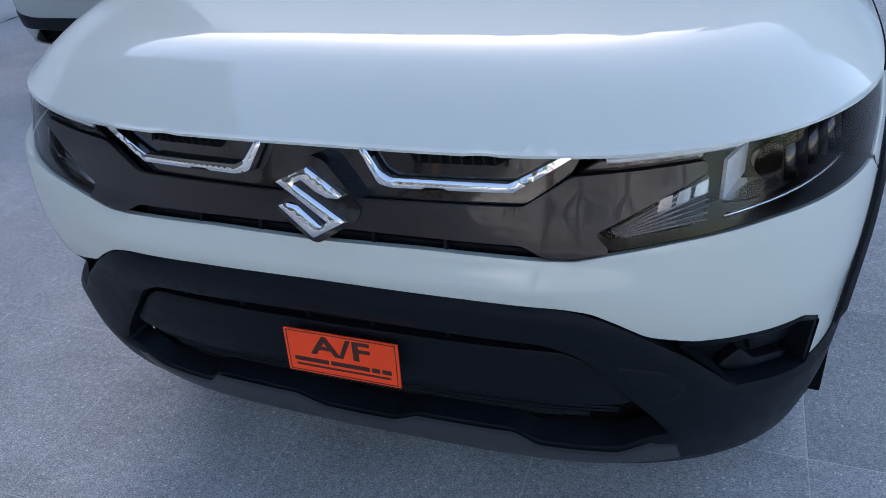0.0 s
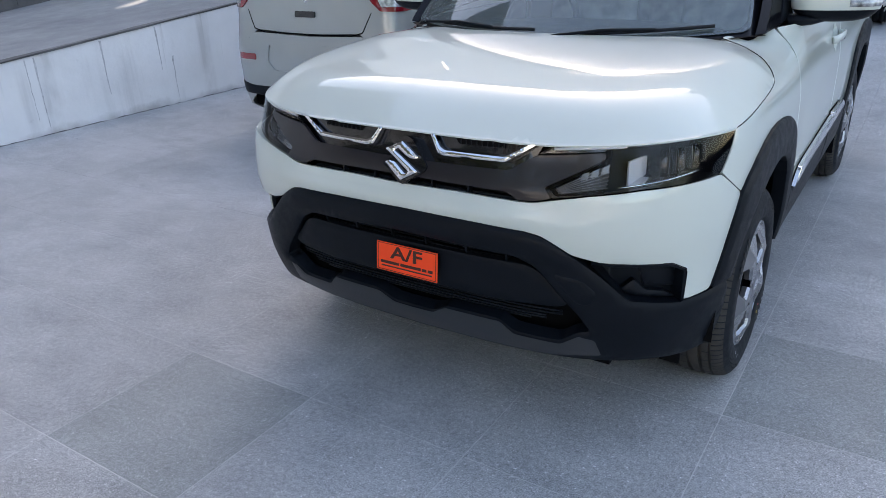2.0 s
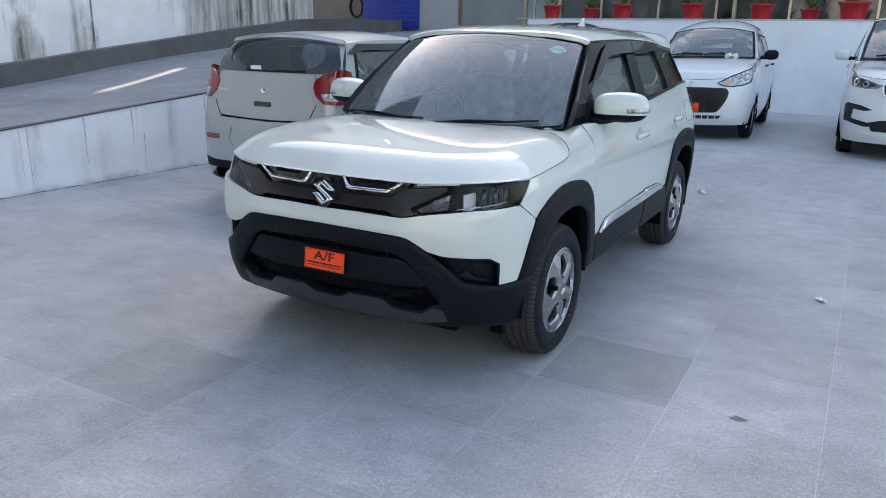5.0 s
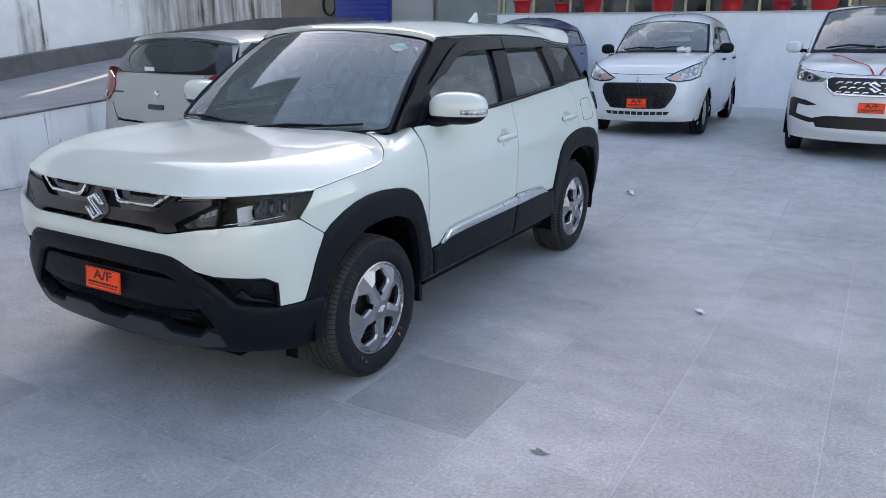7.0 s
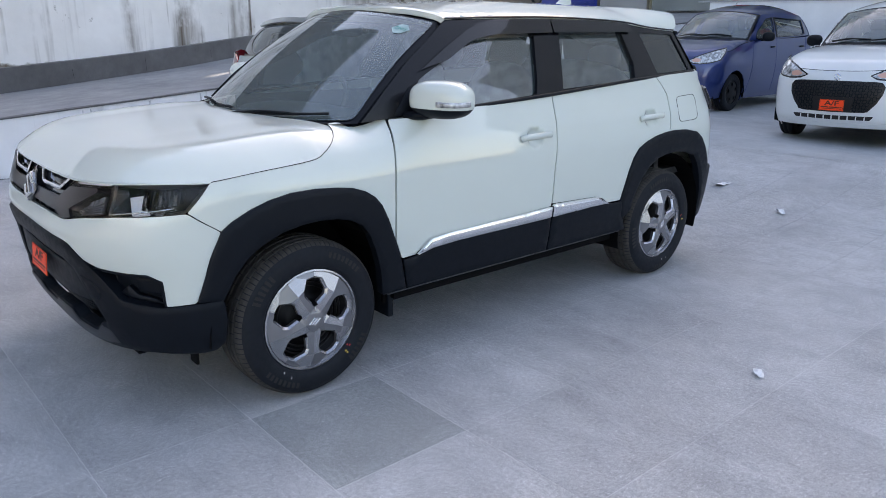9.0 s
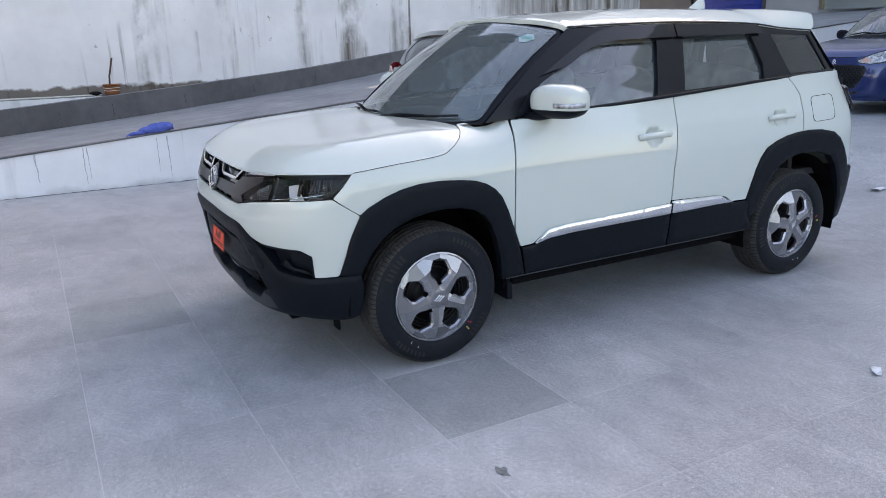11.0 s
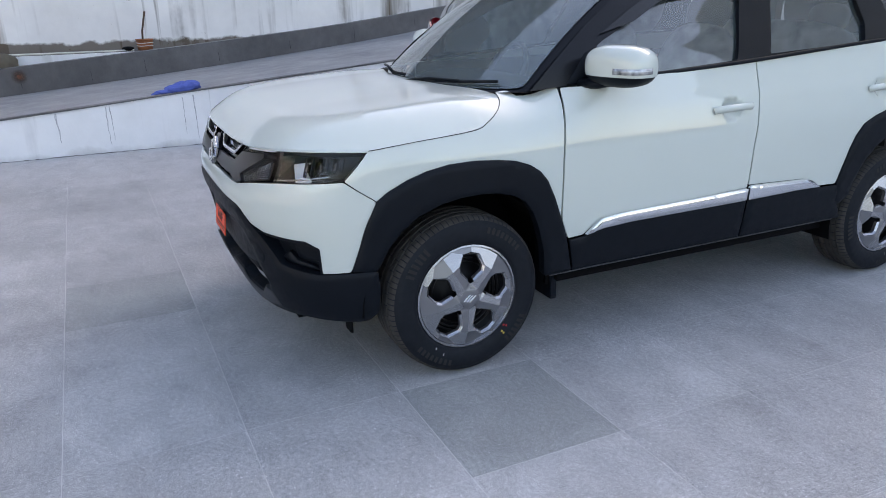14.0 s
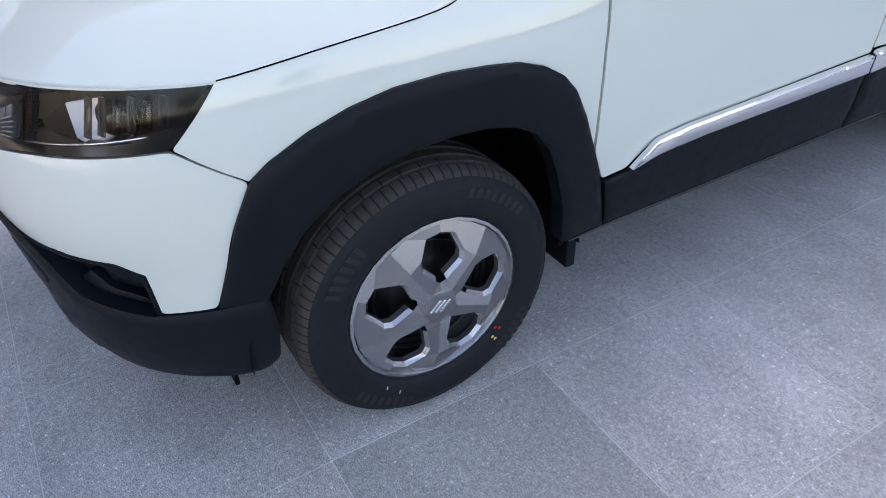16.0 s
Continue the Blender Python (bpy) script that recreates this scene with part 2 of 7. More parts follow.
def border_distance(pts, polys):
    P = np.asarray(pts)[:, None, :]
    best = np.full(len(pts), 9.0)
    for poly in polys:
        A = np.asarray(poly)
        B = np.roll(A, -1, axis=0)
        d = B - A
        t = np.clip(((P - A) * d).sum(-1) / np.maximum((d * d).sum(-1), 1e-12), 0, 1)
        best = np.minimum(best, np.linalg.norm(P - (A + t[..., None] * d), axis=-1).min(axis=1))
    return best


def within(pts, poly):
    P, A = np.asarray(pts), np.asarray(poly)
    B = np.roll(A, -1, axis=0)
    x, y = P[:, 0][:, None], P[:, 1][:, None]
    cross = ((A[:, 1] > y) != (B[:, 1] > y)) & (x < (B[:, 0] - A[:, 0]) * (y - A[:, 1]) / (B[:, 1] - A[:, 1] + 1e-15) + A[:, 0])
    return cross.sum(axis=1) % 2 == 1


def fill(outline, holes=(), h=0.03, edge=0.006):
    """Triangles over an outline with holes: points, border distance, triangles, border loops."""
    loops = [resample(outline, h)] + [resample(q, h) for q in holes]
    pts, edges = [], []
    for loop in loops:
        k = len(pts)
        pts += loop
        edges += [(k + i, k + (i + 1) % len(loop)) for i in range(len(loop))]
    lo, hi = np.min(loops[0], axis=0), np.max(loops[0], axis=0)
    gx, gy = np.meshgrid(np.arange(lo[0], hi[0], h), np.arange(lo[1], hi[1], h * 0.87))
    gx = gx + (np.arange(gx.shape[0]) % 2)[:, None] * h * 0.5
    cand = np.stack([gx.ravel(), gy.ravel()], axis=1)

    def good(c, least):
        ok = within(c, loops[0])
        for q in loops[1:]:
            ok &= ~within(c, q)
        return c[ok & (border_distance(c, loops) > least)]
    inner = good(cand, max(h * 0.45, edge * 1.5)) if len(cand) else cand
    ring = []
    if edge > 0:
        for loop in loops:
            A = np.asarray(loop)
            t = np.roll(A, -1, axis=0) - np.roll(A, 1, axis=0)
            nrm = np.stack([-t[:, 1], t[:, 0]], axis=1) / (np.linalg.norm(t, axis=1)[:, None] + 1e-12)
            for sg in (1, -1):
                c = good(A + sg * nrm * edge, edge * 0.7)
                ring += [tuple(q) for q in c]
    allp = pts + ring + [tuple(q) for q in inner]
    v, e, f, *_ = delaunay_2d_cdt([Vector(p) for p in allp], edges, [], 0, 1e-7)
    V = np.array([tuple(q) for q in v])
    F = np.array([q for q in f if len(q) == 3])
    mid = V[F].mean(axis=1)
    ok = within(mid, loops[0])
    for q in loops[1:]:
        ok &= ~within(mid, q)
    F = F[ok]
    return V, border_distance(V, loops), F


MATT = (chrome, satin_chrome, black_plastic, dark_plastic, wheel_grey)


def skin(name, outline, surf, mat, parent, off=0.0, thick=0.015, edge=0.0035, h=0.035, holes=(), side=1, label="", relief=None):
    """A panel: the outline laid on surf(u, v, off), its edge rolled in and returned by thick. side -1: mirrored."""
    V, D, F = fill(outline, holes, h, edge)
    co = []
    for (u, v), d in zip(V, D):
        k = 1 - min(d / edge, 1) if edge else 0
        o = off - edge * 0.7 * k * k + (relief(u, v) if relief else 0)
        co.append(surf(u, v, o))
    tri = [tuple(map(int, f)) for f in F]
    count = {}
    for f in tri:
        for a, b in ((f[0], f[1]), (f[1], f[2]), (f[2], f[0])):
            count[(a, b)] = count.get((a, b), 0) + 1
    rim = [(a, b) for (a, b) in count if (b, a) not in count]
    faces = list(tri)
    if thick:
        back = {}
        for a, b in rim:
            for q in (a, b):
                if q not in back:
                    back[q] = (len(co), len(co) + 1)
                    co.append(co[q])
                    co.append(surf(V[q][0], V[q][1], off - thick))
        for a, b in rim:
            faces.append((back[a][0], back[a][1], back[b][1], back[b][0]))
    co = np.array(co)
    # orient by the surface's outside
    c0 = co[list(tri[len(tri) // 2])]
    n = np.cross(c0[1] - c0[0], c0[2] - c0[0])
    u, v = V[list(tri[len(tri) // 2])].mean(axis=0)
    out = np.asarray(surf(u, v, 0.01)) - np.asarray(surf(u, v, 0.0))
    flip = (n @ out) < 0
    if side < 0:
        co[:, 0] *= -1
        flip = not flip
    if flip:
        faces = [f[::-1] for f in faces]
    # glossy panels are shaded by the surface's own normals; matt and bevelled ones keep the mesh's
    way = np.zeros((len(co), 3))
    e = 0.003
    full = lambda a, b: np.asarray(surf(a, b, off + (relief(a, b) if relief else 0)), float)
    for k, (u, v) in enumerate(V if mat not in MATT else ()):
        nn = np.cross(full(u + e, v) - full(u - e, v), full(u, v + e) - full(u, v - e))
        size = np.linalg.norm(nn)
        if size > 1e-12:
            nn = nn / size * (1 if nn @ (np.asarray(surf(u, v, 0.01)) - np.asarray(surf(u, v, 0.0))) > 0 else -1)
            way[k] = (-nn[0] if side < 0 else nn[0], nn[1], nn[2])
    me = bpy.data.meshes.new(name)
    me.from_pydata(co.tolist(), [], faces)
    me.materials.append(mat)
    me.polygons.foreach_set("use_smooth", [True] * len(me.polygons))
    if mat not in MATT:
        me.normals_split_custom_set_from_vertices(way.tolist())
    ob = new(name, me)
    ob.parent = parent
    return tagged(ob, label) if label else ob


def tube(name, path, section, mat, parent, label="", close=True, up=(0, 0, 1), side=1, scale=None):
    """Sweeps a section (a closed list of (across, up)) along a path."""
    bm = bmesh.new()
    rings = []
    P = [Vector(p) for p in path]
    for i, p in enumerate(P):
        t = (P[min(i + 1, len(P) - 1)] - P[max(i - 1, 0)]).normalized()
        w = t.cross(Vector(up)).normalized()
        u = w.cross(t)
        k = scale(i / (len(P) - 1)) if scale else 1
        rings.append([bm.verts.new(Vector(((p + w * a * k + u * b * k)[0] * side, *(p + w * a * k + u * b * k)[1:]))) for a, b in section])
    m = len(section)
    for r, q in zip(rings, rings[1:]):
        for k in range(m):
            bm.faces.new((r[k], r[(k + 1) % m], q[(k + 1) % m], q[k]))
    if close:
        bm.faces.new(rings[0]), bm.faces.new(rings[-1])
    return part(name, bm, mat, parent, label, True)


def circle(r, n=10, squash=1.0):
    return [(r * math.cos(2 * math.pi * k / n), r * squash * math.sin(2 * math.pi * k / n)) for k in range(n)]


def revolve(profile, n=64, wave=None, closed=False):
    """A bmesh turned about x from (radius, x) pairs; wave(i, k) changes a radius."""
    bm = bmesh.new()
    rings = []
    for k in range(n):
        t = 2 * math.pi * k / n
        rings.append([bm.verts.new((x, (r + (wave(i, k) if wave else 0)) * math.cos(t), (r + (wave(i, k) if wave else 0)) * math.sin(t))) for i, (r, x) in enumerate(profile)])
    m = len(profile)
    for k in range(n):
        p, q = rings[k], rings[(k + 1) % n]
        for i in range(m if closed else m - 1):
            bm.faces.new((p[i], p[(i + 1) % m], q[(i + 1) % m], q[i]))
    return bm


def blob(rx, ry, rz, power=2.6, n=28, m=14, low=-1.0, high=1.0):
    """A rounded box: a superellipsoid, cut between low and high of its height."""
    bm = bmesh.new()

    def s(v):
        return math.copysign(abs(v) ** (2 / power), v)
    rings = []
    for j in range(m + 1):
        f = -math.pi / 2 + math.pi * j / m
        z = min(max(s(math.sin(f)), low), high)
        c = (1 - abs(z) ** power) ** (1 / power)
        rings.append([bm.verts.new((rx * c * s(math.cos(2 * math.pi * k / n)), ry * c * s(math.sin(2 * math.pi * k / n)), rz * z)) for k in range(n)])
    for p, q in zip(rings, rings[1:]):
        for k in range(n):
            bm.faces.new((p[k], p[(k + 1) % n], q[(k + 1) % n], q[k]))
    bmesh.ops.remove_doubles(bm, verts=bm.verts, dist=1e-5)
    return bm


def moved(bm, m):
    bmesh.ops.transform(bm, matrix=m, verts=bm.verts)
    return bm


def writing(text, size, mat, parent, m, name="lettering", depth=0.0006, wide=1.0, bold=0.0):
    """Flat raised letters as a mesh."""
    cu = bpy.data.curves.new(name, "FONT")
    cu.body, cu.size, cu.align_x, cu.align_y, cu.extrude = text, size, "CENTER", "CENTER", depth
    cu.resolution_u = 3
    cu.offset = bold
    tmp = bpy.data.objects.new(name, cu)
    me = bpy.data.meshes.new_from_object(tmp)
    bpy.data.objects.remove(tmp)
    me.transform(Matrix.Diagonal((wide, 1, 1, 1)))
    me.materials.clear()
    me.materials.append(mat)
    ob = new(name, me)
    ob.parent = parent
    ob.matrix_basis = m
    return ob

# ---- the place ----
RISE = curve([(-30, 0.0), (3.4, 0.0), (4.4, 0.04), (5.2, 0.13), (6.1, 0.255), (6.5, 0.28), (7.0, 0.285), (60, 0.285)])


def lift(y):
    """Height of the yard: level round the car, rising towards the showroom."""
    return RISE(y)


def ramp_top(y):
    return max(0.578 + 0.086 * y, 0.02)


kerb_foot = curve([(-12, 0.01), (-5, 0.02), (-2.4, 0.235), (0, 0.452), (2.3, 0.70), (3.6, 0.86), (4.5, 1.0), (6.2, 1.21), (9, 1.45), (18, 2.0)])


kerb_top = curve([(-12, -0.15), (-2.38, 0.60), (-1.19, 0.697), (0.2, 0.815), (2.4, 1.02), (3.7, 1.18), (4.6, 1.30), (5.64, 1.43), (6.87, 1.59), (7.94, 1.715), (9.49, 1.886), (12.2, 1.95), (14, 1.98)])


def box(bm, x0, x1, y0, y1, z0, z1):
    v = [bm.verts.new(p) for p in ((x0, y0, z0), (x1, y0, z0), (x1, y1, z0), (x0, y1, z0), (x0, y0, z1), (x1, y0, z1), (x1, y1, z1), (x0, y1, z1))]
    for f in ((3, 2, 1, 0), (4, 5, 6, 7), (0, 1, 5, 4), (1, 2, 6, 5), (2, 3, 7, 6), (3, 0, 4, 7)):
        bm.faces.new([v[i] for i in f])
    return v


def prism(bm, x0, x1, y0, y1, low, high, n=24):
    """A body along y whose foot and top follow low(y) and high(y)."""
    ring = []
    for i in range(n + 1):
        y = y0 + (y1 - y0) * i / n
        ring.append([bm.verts.new((x, y, z)) for x, z in ((x0, low(y)), (x1, low(y)), (x1, high(y)), (x0, high(y)))])
    for p, q in zip(ring, ring[1:]):
        for k in range(4):
            bm.faces.new((p[k], p[(k + 1) % 4], q[(k + 1) % 4], q[k]))
    bm.faces.new(ring[0]), bm.faces.new(ring[-1])


def solid(name, bm, mat, parent=None, smooth_shade=False):
    me = bpy.data.meshes.new(name)
    bmesh.ops.recalc_face_normals(bm, faces=bm.faces)
    bm.to_mesh(me)
    bm.free()
    me.materials.append(mat)
    if smooth_shade:
        me.polygons.foreach_set("use_smooth", [True] * len(me.polygons))
    ob = new(name, me)
    ob.parent = parent
    return ob


def part(name, bm, mat, parent, label="", smooth_shade=False):
    ob = solid(name, bm, mat, parent, smooth_shade)
    return tagged(ob, label) if label else ob


def stone(name, dark, light, speck=0.5, cloud=0.12, rough=0.5, by_object=0.0, speck_scale=260.0):
    """Ground tile: cloudy grey with fine light and dark grains, worn gloss."""
    m = bpy.data.materials.new(name)
    m.use_nodes = True
    nodes, links = m.node_tree.nodes, m.node_tree.links
    b = nodes["Principled BSDF"]
    pos = nodes.new("ShaderNodeNewGeometry").outputs["Position"]

    def noise_at(s, detail, stretch=(1, 1, 1)):
        mp = nodes.new("ShaderNodeMapping")
        mp.inputs["Scale"].default_value = stretch
        links.new(pos, mp.inputs["Vector"])
        n = nodes.new("ShaderNodeTexNoise")
        n.inputs["Scale"].default_value, n.inputs["Detail"].default_value, n.inputs["Roughness"].default_value = s, detail, 0.65
        links.new(mp.outputs["Vector"], n.inputs["Vector"])
        return n.outputs["Fac"]

    def ramp(fac, a, c, lo, hi):
        r = nodes.new("ShaderNodeMapRange")
        r.inputs["From Min"].default_value, r.inputs["From Max"].default_value = a, c
        r.inputs["To Min"].default_value, r.inputs["To Max"].default_value = lo, hi
        links.new(fac, r.inputs["Value"])
        return r.outputs["Result"]

    def op(kind, x, y):
        t = nodes.new("ShaderNodeMath")
        t.operation = kind
        for s, v in zip(t.inputs, (x, y)):
            if isinstance(v, float):
                s.default_value = v
            else:
                links.new(v, s)
        return t.outputs[0]

    grain = noise_at(speck_scale, 5.0, (1, 1.5, 1))
    mix = op("MULTIPLY", ramp(noise_at(0.9, 6.0), 0.3, 0.7, 1 - cloud, 1 + cloud), ramp(noise_at(5.5, 8.0, (1, 1.5, 1)), 0.3, 0.7, 1 - cloud * .65, 1 + cloud * .65))
    mix = op("MULTIPLY", mix, ramp(grain, 0.34, 0.66, 1 - speck * .45, 1 + speck * .45))
    mix = op("MULTIPLY", mix, ramp(noise_at(62.0, 4.0), 0.32, 0.68, 1 - speck * .19, 1 + speck * .19))
    mix = op("ADD", mix, ramp(noise_at(speck_scale * .5, 1.0), 0.66, 0.74, 0.0, speck * 0.75))
    if by_object:
        mix = op("MULTIPLY", mix, ramp(nodes.new("ShaderNodeObjectInfo").outputs["Random"], 0.0, 1.0, 1 - by_object, 1 + by_object))
    col = nodes.new("ShaderNodeMix")
    col.data_type = "RGBA"
    col.inputs["A"].default_value, col.inputs["B"].default_value = (*dark, 1), (*light, 1)
    links.new(ramp(noise_at(1.7, 3.0), 0.35, 0.65, 0.0, 1.0), col.inputs["Factor"])
    sc = nodes.new("ShaderNodeVectorMath")
    sc.operation = "SCALE"
    links.new(col.outputs["Result"], sc.inputs[0])
    links.new(mix, sc.inputs["Scale"])
    links.new(sc.outputs["Vector"], b.inputs["Base Color"])
    links.new(ramp(noise_at(3.0, 5.0), 0.3, 0.7, rough - .12, rough + .12), b.inputs["Roughness"])
    b.inputs["Specular IOR Level"].default_value = 0.25
    bp = nodes.new("ShaderNodeBump")
    bp.inputs["Strength"].default_value, bp.inputs["Distance"].default_value = 0.5, 0.0008
    links.new(grain, bp.inputs["Height"])
    links.new(bp.outputs["Normal"], b.inputs["Normal"])
    return m


def plaster(name, color, stain, amount, low_z, high_z, streak=3.0, base_dirt=None, far_dirt=None):
    """Limewashed wall with dark runs coming down from the top, and grime where base_dirt(z) says."""
    m = bpy.data.materials.new(name)
    m.use_nodes = True
    nodes, links = m.node_tree.nodes, m.node_tree.links
    b = nodes["Principled BSDF"]
    b.inputs["Roughness"].default_value = 0.85
    pos = nodes.new("ShaderNodeNewGeometry").outputs["Position"]

    def noise_at(s, detail, stretch):
        mp = nodes.new("ShaderNodeMapping")
        mp.inputs["Scale"].default_value = stretch
        links.new(pos, mp.inputs["Vector"])
        n = nodes.new("ShaderNodeTexNoise")
        n.inputs["Scale"].default_value, n.inputs["Detail"].default_value, n.inputs["Roughness"].default_value = s, detail, 0.6
        links.new(mp.outputs["Vector"], n.inputs["Vector"])
        return n.outputs["Fac"]

    def ramp(fac, a, c, lo, hi):
        r = nodes.new("ShaderNodeMapRange")
        r.inputs["From Min"].default_value, r.inputs["From Max"].default_value = a, c
        r.inputs["To Min"].default_value, r.inputs["To Max"].default_value = lo, hi
        links.new(fac, r.inputs["Value"])
        return r.outputs["Result"]

    def op(kind, x, y):
        t = nodes.new("ShaderNodeMath")
        t.operation, t.use_clamp = kind, True
        for s, v in zip(t.inputs, (x, y)):
            if isinstance(v, float):
                s.default_value = v
            else:
                links.new(v, s)
        return t.outputs[0]

    runs = ramp(noise_at(streak, 5.0, (1, 1, 0.05)), 0.52, 0.66, 0.0, 1.0)
    broken = ramp(noise_at(2.2, 5.0, (1, 1, 0.6)), 0.42, 0.60, 0.0, 1.0)
    thin = op("MULTIPLY", ramp(noise_at(streak * 5, 3.0, (1, 1, 0.03)), 0.62, 0.72, 0.0, 0.8), ramp(noise_at(0.8, 3.0, (1, 1, 1)), 0.45, 0.6, 0.0, 1.0))
    spots = ramp(noise_at(6.0, 6.0, (1, 1, 1)), 0.68, 0.74, 0.0, 0.55)
    dirt = op("MULTIPLY", op("ADD", op("ADD", op("MULTIPLY", runs, broken), thin), spots), amount)
    if base_dirt:
        sep = nodes.new("ShaderNodeSeparateXYZ")
        links.new(pos, sep.inputs[0])
        edge = op("ADD", sep.outputs["Z"], 0.0)
        jag = ramp(noise_at(3.0, 6.0, (1, 1, 1)), 0.3, 0.7, -0.05, 0.05)
        t = nodes.new("ShaderNodeMath")
        t.operation = "ADD"
        links.new(sep.outputs["Z"], t.inputs[0])
        links.new(jag, t.inputs[1])
        dirt = op("ADD", dirt, ramp(t.outputs[0], base_dirt[0], base_dirt[1], 0.9, 0.0))
    if far_dirt:
        # old weathering where the wall runs on past the ramp's head
        along = nodes.new("ShaderNodeSeparateXYZ")
        links.new(pos, along.inputs[0])
        rough_runs = ramp(noise_at(5.0, 6.0, (1, 1, 0.10)), 0.32, 0.66, 0.15, 0.95)
        dirt = op("ADD", dirt, op("MULTIPLY", rough_runs, ramp(along.outputs["Y"], far_dirt[0], far_dirt[1], 0.0, 1.0)))
    col = nodes.new("ShaderNodeMix")
    col.data_type = "RGBA"
    links.new(dirt, col.inputs["Factor"])
    col.inputs["A"].default_value, col.inputs["B"].default_value = (*color, 1), (*stain, 1)
    sc = nodes.new("ShaderNodeVectorMath")
    sc.operation = "SCALE"
    links.new(col.outputs["Result"], sc.inputs[0])
    links.new(ramp(noise_at(1.3, 6.0, (1, 1, 1)), 0.3, 0.7, 0.9, 1.06), sc.inputs["Scale"])
    links.new(sc.outputs["Vector"], b.inputs["Base Color"])
    bp = nodes.new("ShaderNodeBump")
    bp.inputs["Strength"].default_value, bp.inputs["Distance"].default_value = 0.6, 0.004
    links.new(noise_at(22.0, 6.0, (1, 1, 1)), bp.inputs["Height"])
    links.new(bp.outputs["Normal"], b.inputs["Normal"])
    return m


tile_grey = stone("tile_grey", (0.350, 0.355, 0.362), (0.388, 0.392, 0.396), speck=1.15, cloud=0.18, by_object=0.05, speck_scale=185.0)
tile_dark = stone("tile_dark", (0.285, 0.298, 0.299), (0.310, 0.322, 0.322), speck=1.05, speck_scale=185.0)
grout = stone("grout", (0.48, 0.48, 0.475), (0.55, 0.55, 0.545), speck=0.3)
apron = stone("apron", (0.385, 0.397, 0.405), (0.42, 0.43, 0.437), speck=0.5)
ramp_grey = stone("ramp_grey", (0.24, 0.245, 0.255), (0.28, 0.285, 0.295), speck=0.25)
kerb_grey = stone("kerb_grey", (0.10, 0.097, 0.10), (0.125, 0.12, 0.123), speck=0.15, cloud=0.2)
side_plaster = plaster("side_plaster", (0.87, 0.85, 0.84), (0.13, 0.10, 0.075), 1.0, 0, 6, 1.6, base_dirt=(0.835, 0.875), far_dirt=(7.0, 7.5))
ledge_plaster = plaster("ledge_plaster", (0.13, 0.125, 0.115), (0.05, 0.055, 0.05), 1.0, 0, 1, 2.2)
low_plaster = plaster("low_plaster", (0.86, 0.86, 0.865), (0.40, 0.39, 0.38), 0.4, 0, 1, 3.4, base_dirt=(-0.07, 0.06))
back_plaster = plaster("back_plaster", (0.79, 0.80, 0.82), (0.45, 0.45, 0.46), 0.25, 0, 2, 2.0)
brown_plaster = material("brown_plaster", (0.10, 0.085, 0.075), 0.7, vary=0.15, scale=2, world=True)
facade_grey = material("facade_grey", (0.52, 0.53, 0.54), 0.6, vary=0.08, scale=0.8, world=True)
panel_blue = material("panel_blue", (0.008, 0.03, 0.24), 0.45, vary=0.05)
steel = material("steel", (0.45, 0.40, 0.30), 0.3, metal=0.8, vary=0.05)
# patchy tone paints mirrored foliage and things into the glazing's colour
dark_glass = material("dark_glass", (0.035, 0.04, 0.036), 0.05, coat=0.6, vary=0.6, scale=1.6, world=True)
frosted = material("frosted", (0.24, 0.26, 0.25), 0.35, vary=0.15, scale=1.0, world=True)

bm = bmesh.new()
ys = [-60, -20, -8, 0, 3.28, 3.32, 3.4] + [3.4 + 0.4 * i for i in range(1, 22)] + [16, 60]
rows = [(bm.verts.new((-60, y, lift(y) - (0.0007 if y < 3.3 else 0.009))), bm.verts.new((60, y, lift(y) - (0.0007 if y < 3.3 else 0.009)))) for y in ys]
for p, q in zip(rows, rows[1:]):
    bm.faces.new((p[0], p[1], q[1], q[0]))
ground = tagged(solid("ground", bm, grout), "grey stone-tiled yard floor with pale joints", "floor", kind="structure")

# ramp and its walls
RAMP_X, KERB_X, WALL_X, BACK_Y = -4.88, -8.4, -9.6, 12.7
bm = bmesh.new()
prism(bm, RAMP_X - 0.2, RAMP_X, -6.5, 17.5, lambda y: -0.2, lambda y: ramp_top(y) - 0.009)
ramp_wall = tagged(solid("ramp_wall", bm, low_plaster), "low whitewashed wall along the ramp with grey runs", "wall", kind="structure")
bm = bmesh.new()
prism(bm, RAMP_X - 0.06, RAMP_X + 0.010, -6.5, 17.5, lambda y: ramp_top(y) - 0.008, lambda y: ramp_top(y) + 0.008, 60)
for v in bm.verts:
    v.co.x += random.uniform(-.004, .004)
    v.co.z += random.uniform(-.003, .003)
tagged(solid("ramp_edge", bm, kerb_grey), "dark cement edge on top of the low ramp wall", "trim", kind="structure")
bm = bmesh.new()
rows = []
for i in range(49):
    y = -6.5 + .5 * i
    rows.append([bm.verts.new((KERB_X + (RAMP_X - .02 - KERB_X) * k / 4, y, kerb_foot(y) + (ramp_top(y) - .002 - kerb_foot(y)) * (k / 4) ** .8)) for k in range(5)])
for p, q in zip(rows, rows[1:]):
    for k in range(4):
        bm.faces.new((p[k], p[k + 1], q[k + 1], q[k]))
tagged(solid("ramp", bm, ramp_grey), "grey cement ramp rising to the showroom", "ramp", kind="structure")
bm = bmesh.new()
prism(bm, KERB_X - 0.18, KERB_X, -12, 13.2, lambda y: -0.2, kerb_top, 50)
kerb = tagged(solid("kerb", bm, kerb_grey), "dark grey cement upstand along the ramp", "kerb", kind="structure")
bm = bmesh.new()
